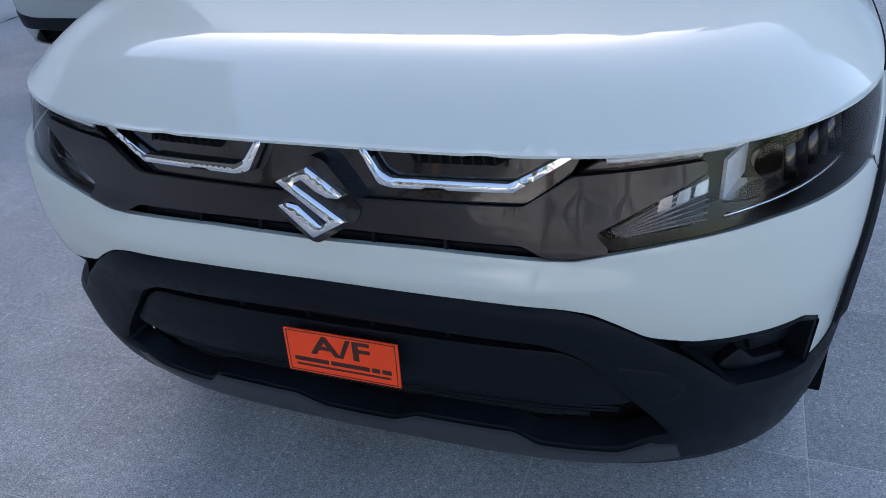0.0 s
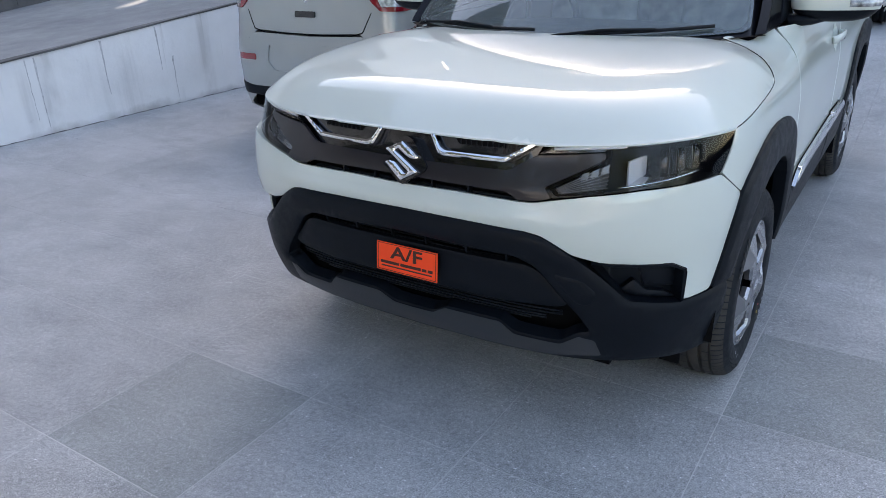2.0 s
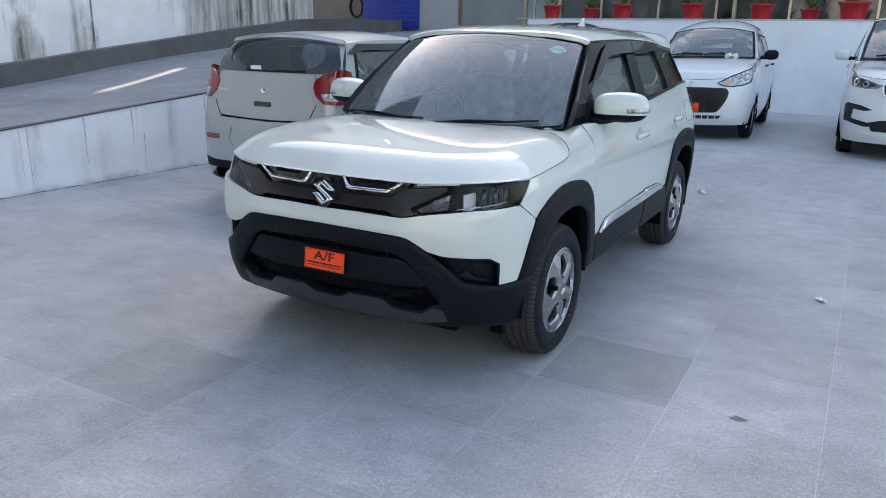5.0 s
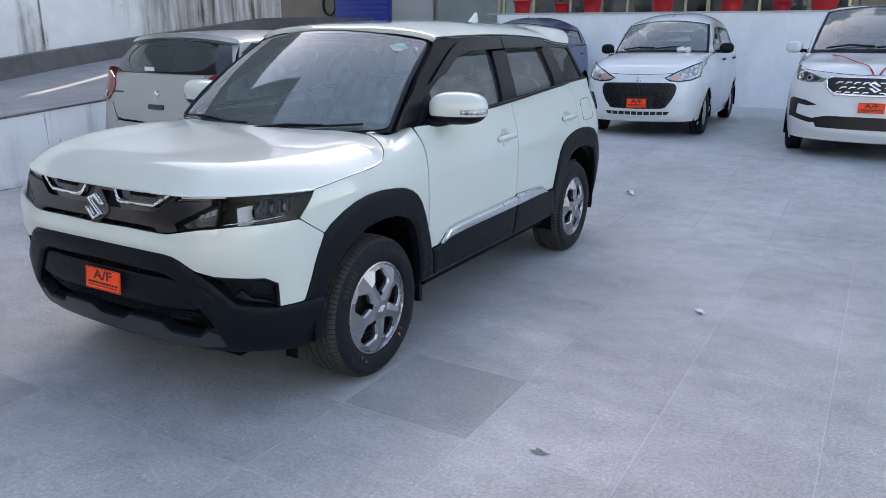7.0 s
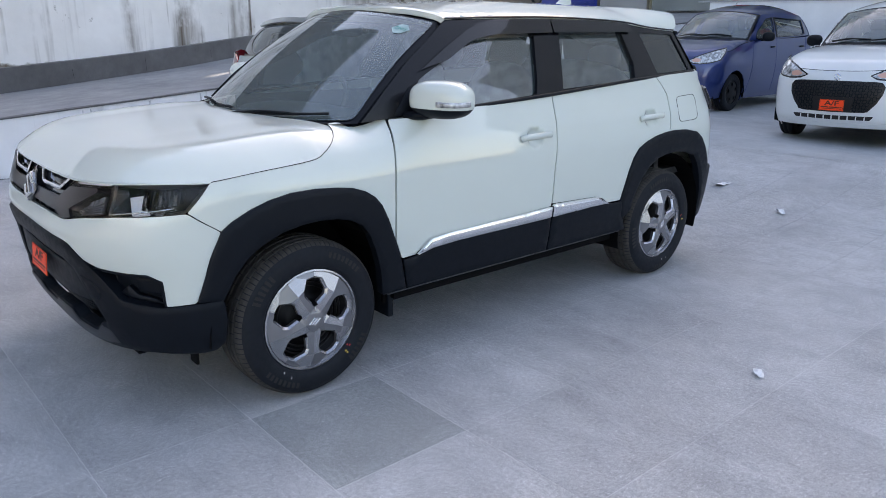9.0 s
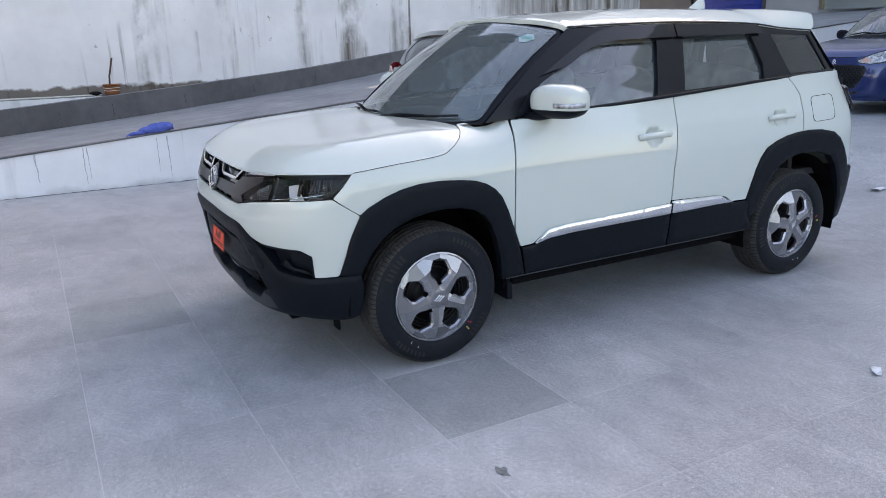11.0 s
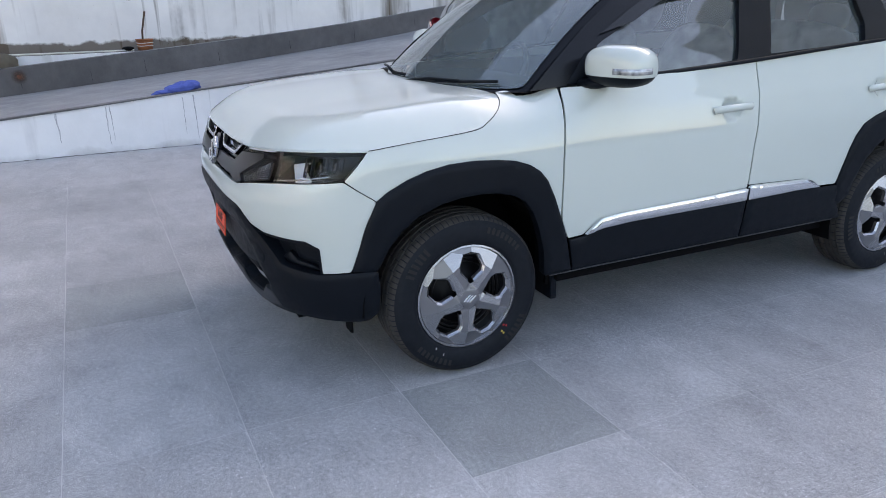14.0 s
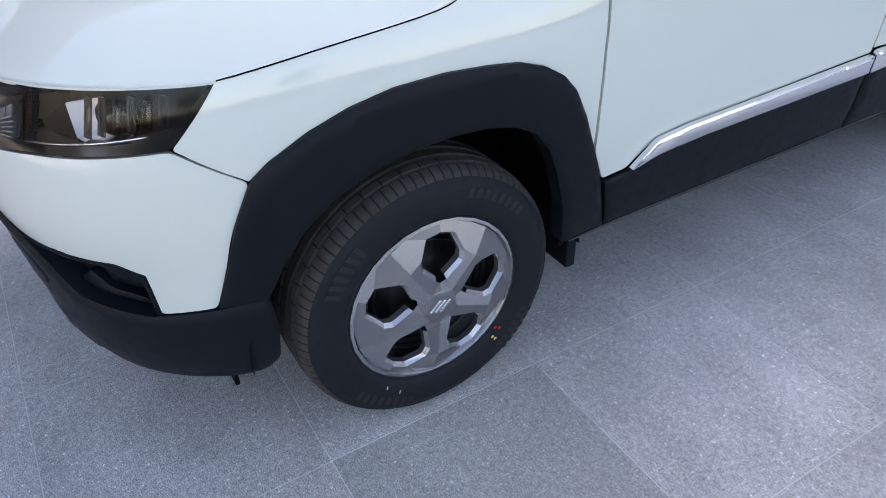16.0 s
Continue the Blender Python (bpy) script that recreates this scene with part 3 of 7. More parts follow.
prism(bm, WALL_X, -9.02, -25, 12.2, lambda y: -0.2, lambda y: 0.725)
tagged(solid("ledge", bm, low_plaster), "dirty cement ledge between kerb and boundary wall", "ledge", kind="structure")
bm = bmesh.new()
prism(bm, WALL_X, -9.05, -25, 11.0, lambda y: 0.72, lambda y: 0.731)
tagged(solid("ledge_grime", bm, ledge_plaster), "black grime lying on top of the ledge", "dirt", kind="structure")
bm = bmesh.new()
box(bm, WALL_X - 0.3, WALL_X, -25, 11.0, -0.2, 5.0)
tagged(solid("wall_side", bm, side_plaster), "tall white boundary wall with black and rusty runs", "wall", kind="structure")
# added out of view: darkens windscreen reflections and holds back sky light
bm = bmesh.new()
box(bm, WALL_X - 1.4, WALL_X - .9, -25, 3.0, -0.2, 15.0)
box(bm, WALL_X - 1.4, WALL_X - .9, 3.0, 10.9, -0.2, 9.0)
tagged(solid("wall_neighbour", bm, brown_plaster), "unseen dark brown wall added behind the boundary wall to shape reflections", "wall", kind="structure")
bm = bmesh.new()
box(bm, RAMP_X, 12, BACK_Y, BACK_Y + .25, -0.2, 2.0)
tagged(solid("wall_back", bm, back_plaster), "white retaining wall below the showroom terrace", "wall", kind="structure")
bm = bmesh.new()
box(bm, RAMP_X - .25, 12, BACK_Y - .02, BACK_Y + 2.6, 2.0, 2.03)
tagged(solid("terrace", bm, apron), "pale stone terrace slab on the retaining wall", "terrace", kind="structure")
# showroom front
bm = bmesh.new()
# unseen height shades the yard; an added narrow slot suns one sliver of ramp
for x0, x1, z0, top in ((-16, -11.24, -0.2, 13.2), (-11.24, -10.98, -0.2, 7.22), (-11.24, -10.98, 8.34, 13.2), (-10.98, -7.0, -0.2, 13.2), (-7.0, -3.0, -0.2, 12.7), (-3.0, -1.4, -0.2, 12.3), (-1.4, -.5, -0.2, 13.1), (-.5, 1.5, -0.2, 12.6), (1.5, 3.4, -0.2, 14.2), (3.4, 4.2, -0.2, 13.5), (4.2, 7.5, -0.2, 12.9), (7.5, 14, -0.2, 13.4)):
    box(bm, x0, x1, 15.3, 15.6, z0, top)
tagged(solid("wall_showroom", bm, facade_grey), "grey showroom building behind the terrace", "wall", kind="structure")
bm = bmesh.new()
box(bm, -13.5, -8.2, 13.3, 13.5, -0.2, 4.2)
tagged(solid("wall_brown", bm, brown_plaster), "brown wall at the head of the ramp", "wall", kind="structure")
sign = tagged(new("blue_board"), "ribbed blue sign board at the head of the ramp", "sign board")
bm = bmesh.new()
box(bm, -9.59, -7.95, 13.0, 13.06, 1.75, 4.0)
part("board", bm, panel_blue, sign)
for k in range(18):
    bm = bmesh.new()
    z = 1.80 + .12 * k
    box(bm, -9.58, -7.96, 12.975, 13.0, z, z + .085)
    part("slat", bm, panel_blue, sign)
shop = tagged(new("shop_window"), "dark showroom glazing with steel posts", "window", kind="structure")
for k, (x0, x1, mt) in enumerate(((-7.7, -5.9, frosted), (-5.86, -5.0, frosted), (-4.9, -3.3, dark_glass), (-3.2, -.9, dark_glass), (-.8, 1.5, dark_glass), (1.6, 4.0, dark_glass), (4.1, 7, dark_glass))):
    bm = bmesh.new()
    box(bm, x0, x1, 14.9, 14.95, 1.9, 4.4)
    part("pane", bm, mt, shop)
for x in (-7.75, -5.88, -4.95, -3.25, -.85, 1.55, 4.05):
    bm = bmesh.new()
    box(bm, x - .04, x + .04, 14.8, 14.9, 1.9, 4.4)
    part("post", bm, steel, shop)
# unseen plain walls, added behind the camera to close the yard for reflections
bm = bmesh.new()
for y0, y1, top in ((-22, -9, 1.1), (-9, -4.2, 1.4), (-4.2, -1.5, 1.2), (-1.5, 5.5, 1.5), (5.5, 15.3, 1.2)):
    box(bm, 13.0, 13.3, y0, y1, -0.2, top)
tagged(solid("wall_road", bm, brown_plaster), "unseen plain brown wall added on the road side for reflections", "wall", kind="structure")
bm = bmesh.new()
box(bm, -9.6, 13.3, -22.3, -22, -0.2, 6.5)
tagged(solid("wall_front", bm, facade_grey), "unseen plain grey wall added across the front for reflections", "wall", kind="structure")

# smooth cement apron in front of the retaining wall
bm = bmesh.new()
rows = [[bm.verts.new((x, y, lift(y) + .002)) for x in (RAMP_X, 13.0)] for y in [6.25 + .3 * i for i in range(22)]]
for p, q in zip(rows, rows[1:]):
    bm.faces.new((p[0], p[1], q[1], q[0]))
tagged(solid("apron", bm, apron), "smooth pale cement apron before the retaining wall", "pavement", kind="structure")

# runs, cracks and the open joint at the foot of the low wall
run_grey = material("run_grey", (0.53, 0.53, 0.545), 0.9, vary=0.25, scale=30)
for y0, w, z0, z1, lean in ((-1.55, .014, .14, .43, .05), (-1.10, .010, .08, .46, .03), (-1.06, .008, .12, .46, .03), (-.36, .008, .12, .50, .04), (-.25, .010, .06, .52, .06), (.79, .008, .12, .62, .05), (.87, .012, .05, .63, .04),
                            (1.48, .014, .22, .68, .03), (2.06, .013, .34, .73, .02), (2.20, .010, .03, .45, .0), (3.1, .012, .3, .82, .02), (3.9, .012, .4, .88, .02)):
    bm = bmesh.new()
    n = 9
    left, right = [], []
    for k in range(n):
        s = k / (n - 1)
        z, y, h = z0 + (z1 - z0) * s, y0 - .2 * lean * (s - 1) + random.uniform(-.004, .004), w * (.25 + .5 * s) * random.uniform(.6, 1.2)
        left.append(bm.verts.new((RAMP_X + .0025, y - h, z)))
        right.append(bm.verts.new((RAMP_X + .0025, y + h, z)))
    for k in range(n - 1):
        bm.faces.new((left[k], right[k], right[k + 1], left[k + 1]))
    part("stain", bm, run_grey, ramp_wall)
bm = bmesh.new()
up, low = [], []
for k in range(260):
    y = -6 + .047 * k
    up.append(bm.verts.new((RAMP_X + .003, y, lift(y) + .003 + random.uniform(-.003, .006))))
    low.append(bm.verts.new((RAMP_X + .003, y, lift(y) - .01)))
for k in range(259):
    bm.faces.new((low[k], low[k + 1], up[k + 1], up[k]))
part("foot_joint", bm, kerb_grey, ramp_wall)
# joints down the kerb's face
for y in (-3.1, -2.02, -1.14, -.42, .62, 1.7, 2.75, 3.8, 4.9, 6.1, 7.3, 8.6, 9.9, 11.2):
    bm = bmesh.new()
    w = random.uniform(.0012, .0025)
    z0 = kerb_foot(y) + .03 + .05 * random.random()
    z1 = z0 + (kerb_top(y) - .03 - z0) * random.uniform(.4, .95)
    v = [bm.verts.new(p) for p in ((KERB_X + .002, y - w, z0), (KERB_X + .002, y + w, z0), (KERB_X + .002, y + w * .4 - .01, z1), (KERB_X + .002, y - w * .4 - .01, z1))]
    bm.faces.new(v)
    part("joint", bm, dark_plastic, kerb)

# ---- the white car in the middle ----
L1 = MAIN.L1
car = tagged(new("suv_car"), "white compact SUV with black cladding and an orange front plate", "car")


def side_parts(name, outline, surf, mat, **k):
    for sd in (1, -1):
        skin(name, outline, surf, mat, car, side=sd, **k)


# front bumper, upper white part
half = [(0, .793), (.19, .797), (.375, .794), (.42, .795), (.47, .806), (.56, .822), (.70, .838), (.945, .847), (1.066, .769), (1.005, .638), (.953, .507),
        (.845, .503), (.843, .60), (.80, .628), (.60, .640), (.53, .658), (.485, .688), (.445, .709), (.40, .717), (.25, .722), (0, .724)]
skin("front_bumper", rounded(both(half), .012), MAIN, white_paint, car, h=.018,
     relief=lambda a, z: 0.012 * math.exp(-((z - .745) / .03) ** 2) * (1 - smooth(.3, .65, abs(a))) + .012 * smooth(.5, .75, -a))
# dark grille panel with wings
half = [(0, .865), (.08, .865), (.342, .870), (.415, .914), (.598, .930), (.600, .915), (.446, .838), (.470, .812), (.42, .801), (.377, .800), (.344, .817), (0, .819)]
skin("grille_panel", rounded(both(half), .01), MAIN, grille_paint, car, off=.004, h=.012, label="dark brown metallic grille panel")
skin("grille_back", rounded(both([(0, .95), (.62, .95), (.60, .80), (0, .79)]), .01), MAIN, dark_plastic, car, off=-.055, h=.06)
# black lower bumper with its opening
half = [(0, .722), (.25, .720), (.40, .715), (.445, .706), (.485, .685), (.53, .655), (.60, .600), (.68, .525), (.84, .500), (.955, .504), (1.05, .508), (1.057, .42), (1.035, .33), (.99, .298),
        (.93, .293), (.75, .305), (.45, .300), (0, .290)]
hole = [(0, .643), (.37, .634), (.427, .608), (.487, .538), (.545, .475), (.587, .418), (.552, .414), (.50, .372), (.355, .377), (.315, .414), (.131, .412), (.08, .380), (0, .378)]
skin("lower_bumper", rounded(both(half), .02), MAIN, black_plastic, car, off=.010, h=.03, thick=.05, edge=.012, holes=[rounded(both(hole), .02)], label="textured black lower bumper",
     relief=lambda a, z: .013 * smooth(.5, .7, -a))
skin("bumper_back", rounded(both([(0, .70), (.55, .70), (.76, .44), (.72, .30), (0, .30)]), .01), MAIN, dark_plastic, car, off=-.06, h=.08)
half = [(0, .600), (.398, .603), (.433, .587), (.520, .495), (.49, .484), (.32, .474), (0, .474)]
skin("plate_panel", rounded(both(half), .015), MAIN, black_plastic, car, off=-.008, h=.04, thick=.03)
# bonnet
front_edge = [(0, .943), (.2, .943), (.42, .944), (.56, .948), (.66, .953), (.78, .957), (.90, .957), (.97, .954), (1.027, .951)]
shut = [(1.027, .951), (1.206, .968), (1.456, .986), (1.527, 1.009), (1.590, 1.040), (1.644, 1.071), (1.669, 1.093)]
edge2 = bow(front_edge, 4) + bow(shut, 5)[1:]
edge3 = [MAIN.at(a, z) for a, z in edge2]
rear = [(.60, .245), (.45, .185), (.25, .135), (0, .115)]
half = [(p[0], p[1]) for p in edge3] + bow(rear, 4)[1:]
EDGE = np.array([np.array(p) * (1 - k / 8) + np.array(q) * k / 8 for p, q in zip(edge3, edge3[1:]) for k in range(8)] + [edge3[-1]])
bonnet_mid = curve([(-.80, 1.00), (-.74, 1.015), (-.6, 1.045), (-.4, 1.07), (-.1, 1.093), (.1, 1.103), (.3, 1.11)])


def bonnet(x, y, off=0.0):
    top = bonnet_mid(y) - .028 * (abs(x) / .75) ** 2.5 + 0.006 * smooth(.36, .60, abs(x)) * smooth(-.72, -.2, y)
    d = np.hypot(EDGE[:, 0] - abs(x), EDGE[:, 1] - y)
    i = int(np.argmin(d))
    w = np.exp(-(d - d[i]) / .03)
    e = float((EDGE[:, 2] * w).sum() / w.sum())
    k = max(1 - d[i] / .20, 0)
    return np.array([x, y, top - (top - e) * k ** 2.4 + off])


skin("bonnet", both(list(reversed(half))), bonnet, white_paint, car, h=.028, edge=.004, thick=.007)
# fenders
arch_out_f = [(1.066, .772), (1.10, .800), (1.173, .838), (1.25, .863), (1.341, .878), (1.45, .880), (1.548, .872), (1.62, .862), (1.683, .840), (1.73, .81), (1.765, .770), (1.800, .70), (1.823, .640), (1.855, .56)]
arch_in_f = [(1.048, .508), (1.100, .598), (1.150, .652), (1.214, .698), (1.30, .733), (1.383, .748), (1.46, .752), (1.54, .746), (1.61, .728), (1.663, .698), (1.70, .65), (1.728, .586), (1.76, .48), (1.778, .358)]
fender = shut + [(1.74, 1.100), (1.80, 1.103), (1.884, 1.108), (1.870, 1.06), (1.860, 1.02), (1.850, .93), (1.843, .84), (1.841, .70), (1.841, .60)] + arch_out_f[::-1][1:] + [(1.065, .7725), (.948, .8505)]
side_parts("fender", rounded(fender, .006), MAIN, white_paint, h=.03)
arch_f = [(.956, .512), (1.008, .640)] + arch_out_f + [(1.872, .508), (1.912, .358)] + arch_in_f[::-1]
side_parts("arch_trim", rounded(arch_f, .006), MAIN, black_plastic, off=.016, thick=.05, edge=.012, h=.028, label="black wheel arch cladding")
# doors
front_door = [(1.893, 1.108), (2.10, 1.122), (2.34, 1.137), (2.62, 1.152), (2.906, 1.167), (2.903, 1.04), (2.888, .88), (2.876, .784), (2.868, .60), (2.134, .578), (2.06, .570), (2.02, .552), (1.960, .510),
              (1.885, .506), (1.850, .59), (1.849, .70), (1.851, .84), (1.858, .93), (1.868, 1.02), (1.878, 1.06)]
def dish(a0, z0):
    return lambda a, z: -.030 * max(0, 1 - ((a - a0) / .060) ** 2 - ((z - z0) / .050) ** 2) ** .8


side_parts("front_door", rounded(front_door, .008), MAIN, white_paint, h=.02, relief=dish(2.735, .970), label="white front door")
def rearward(points):
    return [(a if a < 3.92 else 3.92 + (a - 3.92) * .93, z) for a, z in points]


arch_out_r = rearward([(3.474, .545), (3.500, .63), (3.530, .714), (3.565, .78), (3.613, .833), (3.69, .866), (3.78, .890), (3.88, .904), (3.987, .909), (4.10, .903), (4.223, .880), (4.29, .84), (4.343, .780), (4.385, .71), (4.42, .640)])
rear_door = [(2.913, 1.167), (3.20, 1.186), (3.52, 1.206), (3.70, 1.215), (3.845, 1.222), (3.90, 1.17), (3.935, 1.12), (3.938, 1.0), (3.930, .913)] + arch_out_r[::-1][6:] + \
            [(3.357, .548), (3.31, .578), (3.24, .598), (2.90, .612), (2.876, .612), (2.884, .784), (2.896, .88), (2.910, 1.04)]
side_parts("rear_door", rounded(rear_door, .006), MAIN, white_paint, h=.02, relief=dish(3.735, .997), label="white rear door")
quarter = [(3.853, 1.223), (4.0, 1.231), (4.2, 1.238), (4.42, 1.242), (4.50, 1.20), (4.52, 1.12), (4.54, .95), (4.50, .642), (4.385, .640)] + arch_out_r[::-1][1:9] + [(3.938, .911), (3.946, 1.0), (3.943, 1.12), (3.908, 1.17)]
side_parts("rear_quarter", rounded(quarter, .006), MAIN, white_paint, h=.035)
arch_in_r = rearward([(3.595, .537), (3.625, .60), (3.660, .655), (3.72, .712), (3.795, .753), (3.89, .772), (3.999, .776), (4.10, .766), (4.197, .737), (4.25, .68), (4.298, .595), (4.34, .50), (4.37, .40)])
arch_r = arch_out_r + [(4.47, .64), (4.51, .50), (4.45, .30), (4.36, .29), (4.34, .36)] + arch_in_r[::-1] + [(3.58, .47), (3.50, .42), (3.474, .46)]
side_parts("arch_trim", rounded(arch_r, .006), MAIN, black_plastic, off=.016, thick=.05, edge=.012, h=.028, label="black wheel arch cladding")
# lower door cladding, chrome strip, sill
clad_f = [(1.885, .500), (1.962, .505), (2.02, .545), (2.06, .562), (2.134, .570), (2.866, .594), (2.862, .356), (1.920, .358)]
clad_r = [(2.876, .604), (3.24, .590), (3.31, .570), (3.357, .540), (3.480, .538), (3.51, .44), (3.56, .356), (2.870, .356)]
side_parts("door_cladding", rounded(clad_f, .006), MAIN, black_plastic, off=.014, h=.04, edge=.008, label="black door cladding")
side_parts("door_cladding", rounded(clad_r, .006), MAIN, black_plastic, off=.014, h=.04, edge=.008, label="black door cladding")
side_parts("chrome_strip", rounded([(1.960, .513), (2.035, .575), (2.134, .585), (2.858, .602), (2.856, .545), (2.20, .540), (2.05, .532)], .008), MAIN, satin_chrome, off=.026, thick=.02, edge=.009, h=.02, label="chrome door moulding")
side_parts("chrome_strip", rounded([(2.868, .610), (2.90, .612), (3.24, .600), (3.345, .550), (3.20, .552), (2.868, .545)], .008), MAIN, satin_chrome, off=.026, thick=.02, edge=.009, h=.02, label="chrome door moulding")
side_parts("sill", rounded([(1.82, .40), (3.56, .40), (3.56, .285), (1.82, .285)], .006), MAIN, dark_plastic, off=-.035, h=.06)
for sd in (1, -1):
    tube("sill_edge", [MAIN(1.80 + .1 * k, .357, .012) for k in range(18)], circle(.0028, 6), grey_trim, car, side=sd)
for sd in (1, -1):
    bm = bmesh.new()
    box(bm, .68 * sd, .815 * sd, .416, .446, .225, .46)
    bmesh.ops.bevel(bm, geom=bm.edges, offset=.003, segments=1, affect="EDGES")
    part("mud_flap", bm, black_plastic, car)
# rear end
side_parts("tailgate", rounded([(4.45, 1.24), (MAIN.L3, 1.24), (MAIN.L3, .60), (4.48, .60)], .01), MAIN, white_paint, h=.06, off=-.004)
side_parts("rear_bumper", rounded([(4.46, .64), (MAIN.L3, .62), (MAIN.L3, .28), (4.42, .28)], .01), MAIN, black_plastic, h=.06, off=.004)
side_parts("tail_lamp", rounded([(4.43, 1.125), (4.66, 1.135), (4.66, 1.0), (4.50, .985)], .012), MAIN, gloss_black, off=.026, h=.03, label="dark smoked tail lamp")
flap = rounded(rearward([(4.035, 1.10), (4.27, 1.108), (4.245, .958), (4.03, .952)]), .035)
tube("flap_joint", [MAIN(a, z, .001) for a, z in flap + flap[:1]], circle(.0016, 6), dark_plastic, car)
skin("fuel_flap", flap, MAIN, white_paint, car, off=.002, thick=.004, edge=.004, h=.03)

# greenhouse sides
roof_line = [(.907, 1.522), (.98, 1.528), (1.068, 1.529), (1.25, 1.534), (1.61, 1.540), (2.0, 1.534), (2.30, 1.521), (2.495, 1.498), (2.79, 1.480)]
frame_out = [(.34, 1.10), (.48, 1.227), (.633, 1.344), (.823, 1.466)] + roof_line + [(2.84, 1.36), (2.893, 1.241), (2.456, 1.222), (2.10, 1.206), (1.49, 1.168), (.93, 1.137), (.477, 1.111)]
g_front = [(.66, 1.15), (.66, 1.26), (.705, 1.285), (.848, 1.350), (1.0, 1.424), (1.09, 1.446), (1.185, 1.457), (1.478, 1.463), (1.378, 1.173), (.932, 1.146)]
g_rear = [(1.674, 1.470), (1.58, 1.190), (2.225, 1.217), (2.255, 1.30), (2.222, 1.475)]
g_quarter = [(2.405, 1.472), (2.475, 1.240), (2.845, 1.252), (2.755, 1.462)]
holes = [rounded(q, .012) for q in (g_front, g_rear, g_quarter)]
for sd in (1, -1):
    skin("window_frame", rounded(frame_out, .004), GREEN, satin_black, car, side=sd, h=.03, thick=.035, holes=holes, label="gloss black pillars and window surround")
    for q in (g_front, g_rear):
        skin("side_window", rounded(q, .010), GREEN, glass, car, side=sd, off=-.022, thick=0, edge=0, h=.03)
    skin("quarter_window", rounded(g_quarter, .010), GREEN, tinted_glass, car, side=sd, off=-.008, thick=0, edge=0, h=.08)
    skin("rain_visor", rounded([(.679, 1.300), (.84, 1.388), (1.002, 1.468), (1.10, 1.503), (1.194, 1.520), (1.612, 1.530), (1.606, 1.462), (1.19, 1.452), (1.09, 1.440), (1.0, 1.416), (.85, 1.342)], .006), GREEN, visor_smoke, car,
         side=sd, off=.020, thick=.006, edge=.003, h=.02, label="smoked rain visor")
    skin("rain_visor", rounded([(1.622, 1.530), (2.0, 1.526), (2.295, 1.514), (2.318, 1.468), (1.618, 1.462)], .006), GREEN, visor_smoke, car, side=sd, off=.020, thick=.006, edge=.003, h=.02, label="smoked rain visor")
    tube("belt_moulding", [GREEN(y, z, .004) for y, z in bow([(.60, 1.118), (.93, 1.137), (1.49, 1.167), (2.10, 1.205), (2.456, 1.221), (2.89, 1.240)], 4)], circle(.009, 8), black_plastic, car, side=sd)


def windscreen(u, v, off=0.0):
    """u across, v up."""
    lo = np.array([.735 * u, .09 + .25 * u * u, 1.072 + .028 * u * u])
    hi = np.array([.607 * u, .80 + .107 * u * u, 1.582 - .060 * u * u])
    p = lo * (1 - v) + hi * v
    b = .025 * math.sin(math.pi * min(max(v, 0), 1)) + off
    return p + np.array([0, -.60, .80]) * b


skin("windscreen", rounded([(-.945, .03), (.945, .03), (.95, .965), (-.95, .965)], .05), windscreen, screen_glass, car, off=-.006, thick=0, edge=0, h=.12)
skin("windscreen_border", rounded([(-1, -.02), (1, -.02), (1, 1.0), (-1, 1.0)], .004), lambda u, v, o=0.0: windscreen(u, v, o - .05 * smooth(.93, 1.0, abs(u))), satin_black, car, off=-.012, thick=.006, edge=0, h=.018,
     holes=[rounded([(-.925, .055), (.925, .055), (.94, .95), (-.94, .95)], .06)])
skin("cowl", both([(0, .10), (.25, .120), (.45, .170), (.62, .240), (.74, .345), (.70, .42), (.45, .30), (0, .22)]), lambda x, y, o=0.0: np.array([x, y, 1.078 + .03 * abs(x) ** 2 + o]), dark_plastic, car, h=.08, thick=0, edge=0)

# roof
roof_mid = curve([(.78, 1.582), (.95, 1.604), (1.2, 1.622), (1.6, 1.636), (2.2, 1.636), (2.6, 1.624), (2.95, 1.602)])
roof_low = curve(roof_line + [(2.95, 1.478)])


def roof(u, y, off=0.0):
    zl = roof_low(y)
    e = GREEN.at(y, zl)
    k = min(abs(u), 1.0)
    zc = roof_mid(y)
    return np.array([u * (e[0] + .004), y, zl + (zc - zl) * (1 - k ** (3.2 + 7 * smooth(2.35, 2.9, y))) ** 0.8 + .012 * k ** 6]) + np.array([0.5 * u * k ** 4, 0, 1]) * off


skin("roof", [(u / 12, .80 + .107 * (u / 12) ** 2) for u in range(-12, 13)] + [(1, y) for _, y in resample([(0, .93), (0, 2.80)], .05)[:36]] + [(1, 2.80), (.98, 2.84), (.90, 2.89), (.6, 2.94), (-.6, 2.94), (-.90, 2.89), (-.98, 2.84), (-1, 2.80)] +
     [(-1, y) for _, y in resample([(0, 2.78), (0, .93)], .05)[:36]], roof, white_paint, car, h=.05, edge=.01, thick=.03)
skin("rear_window", rounded([(-1, 0), (1, 0), (1, 1), (-1, 1)], .05), lambda u, v, o=0.0: np.array([u * (.70 - .12 * v), 3.07 - .22 * v + o - .04 * u * u, 1.20 + .34 * v]), glass, car, thick=0, edge=0, h=.15)
bm = bmesh.new()
rings = []
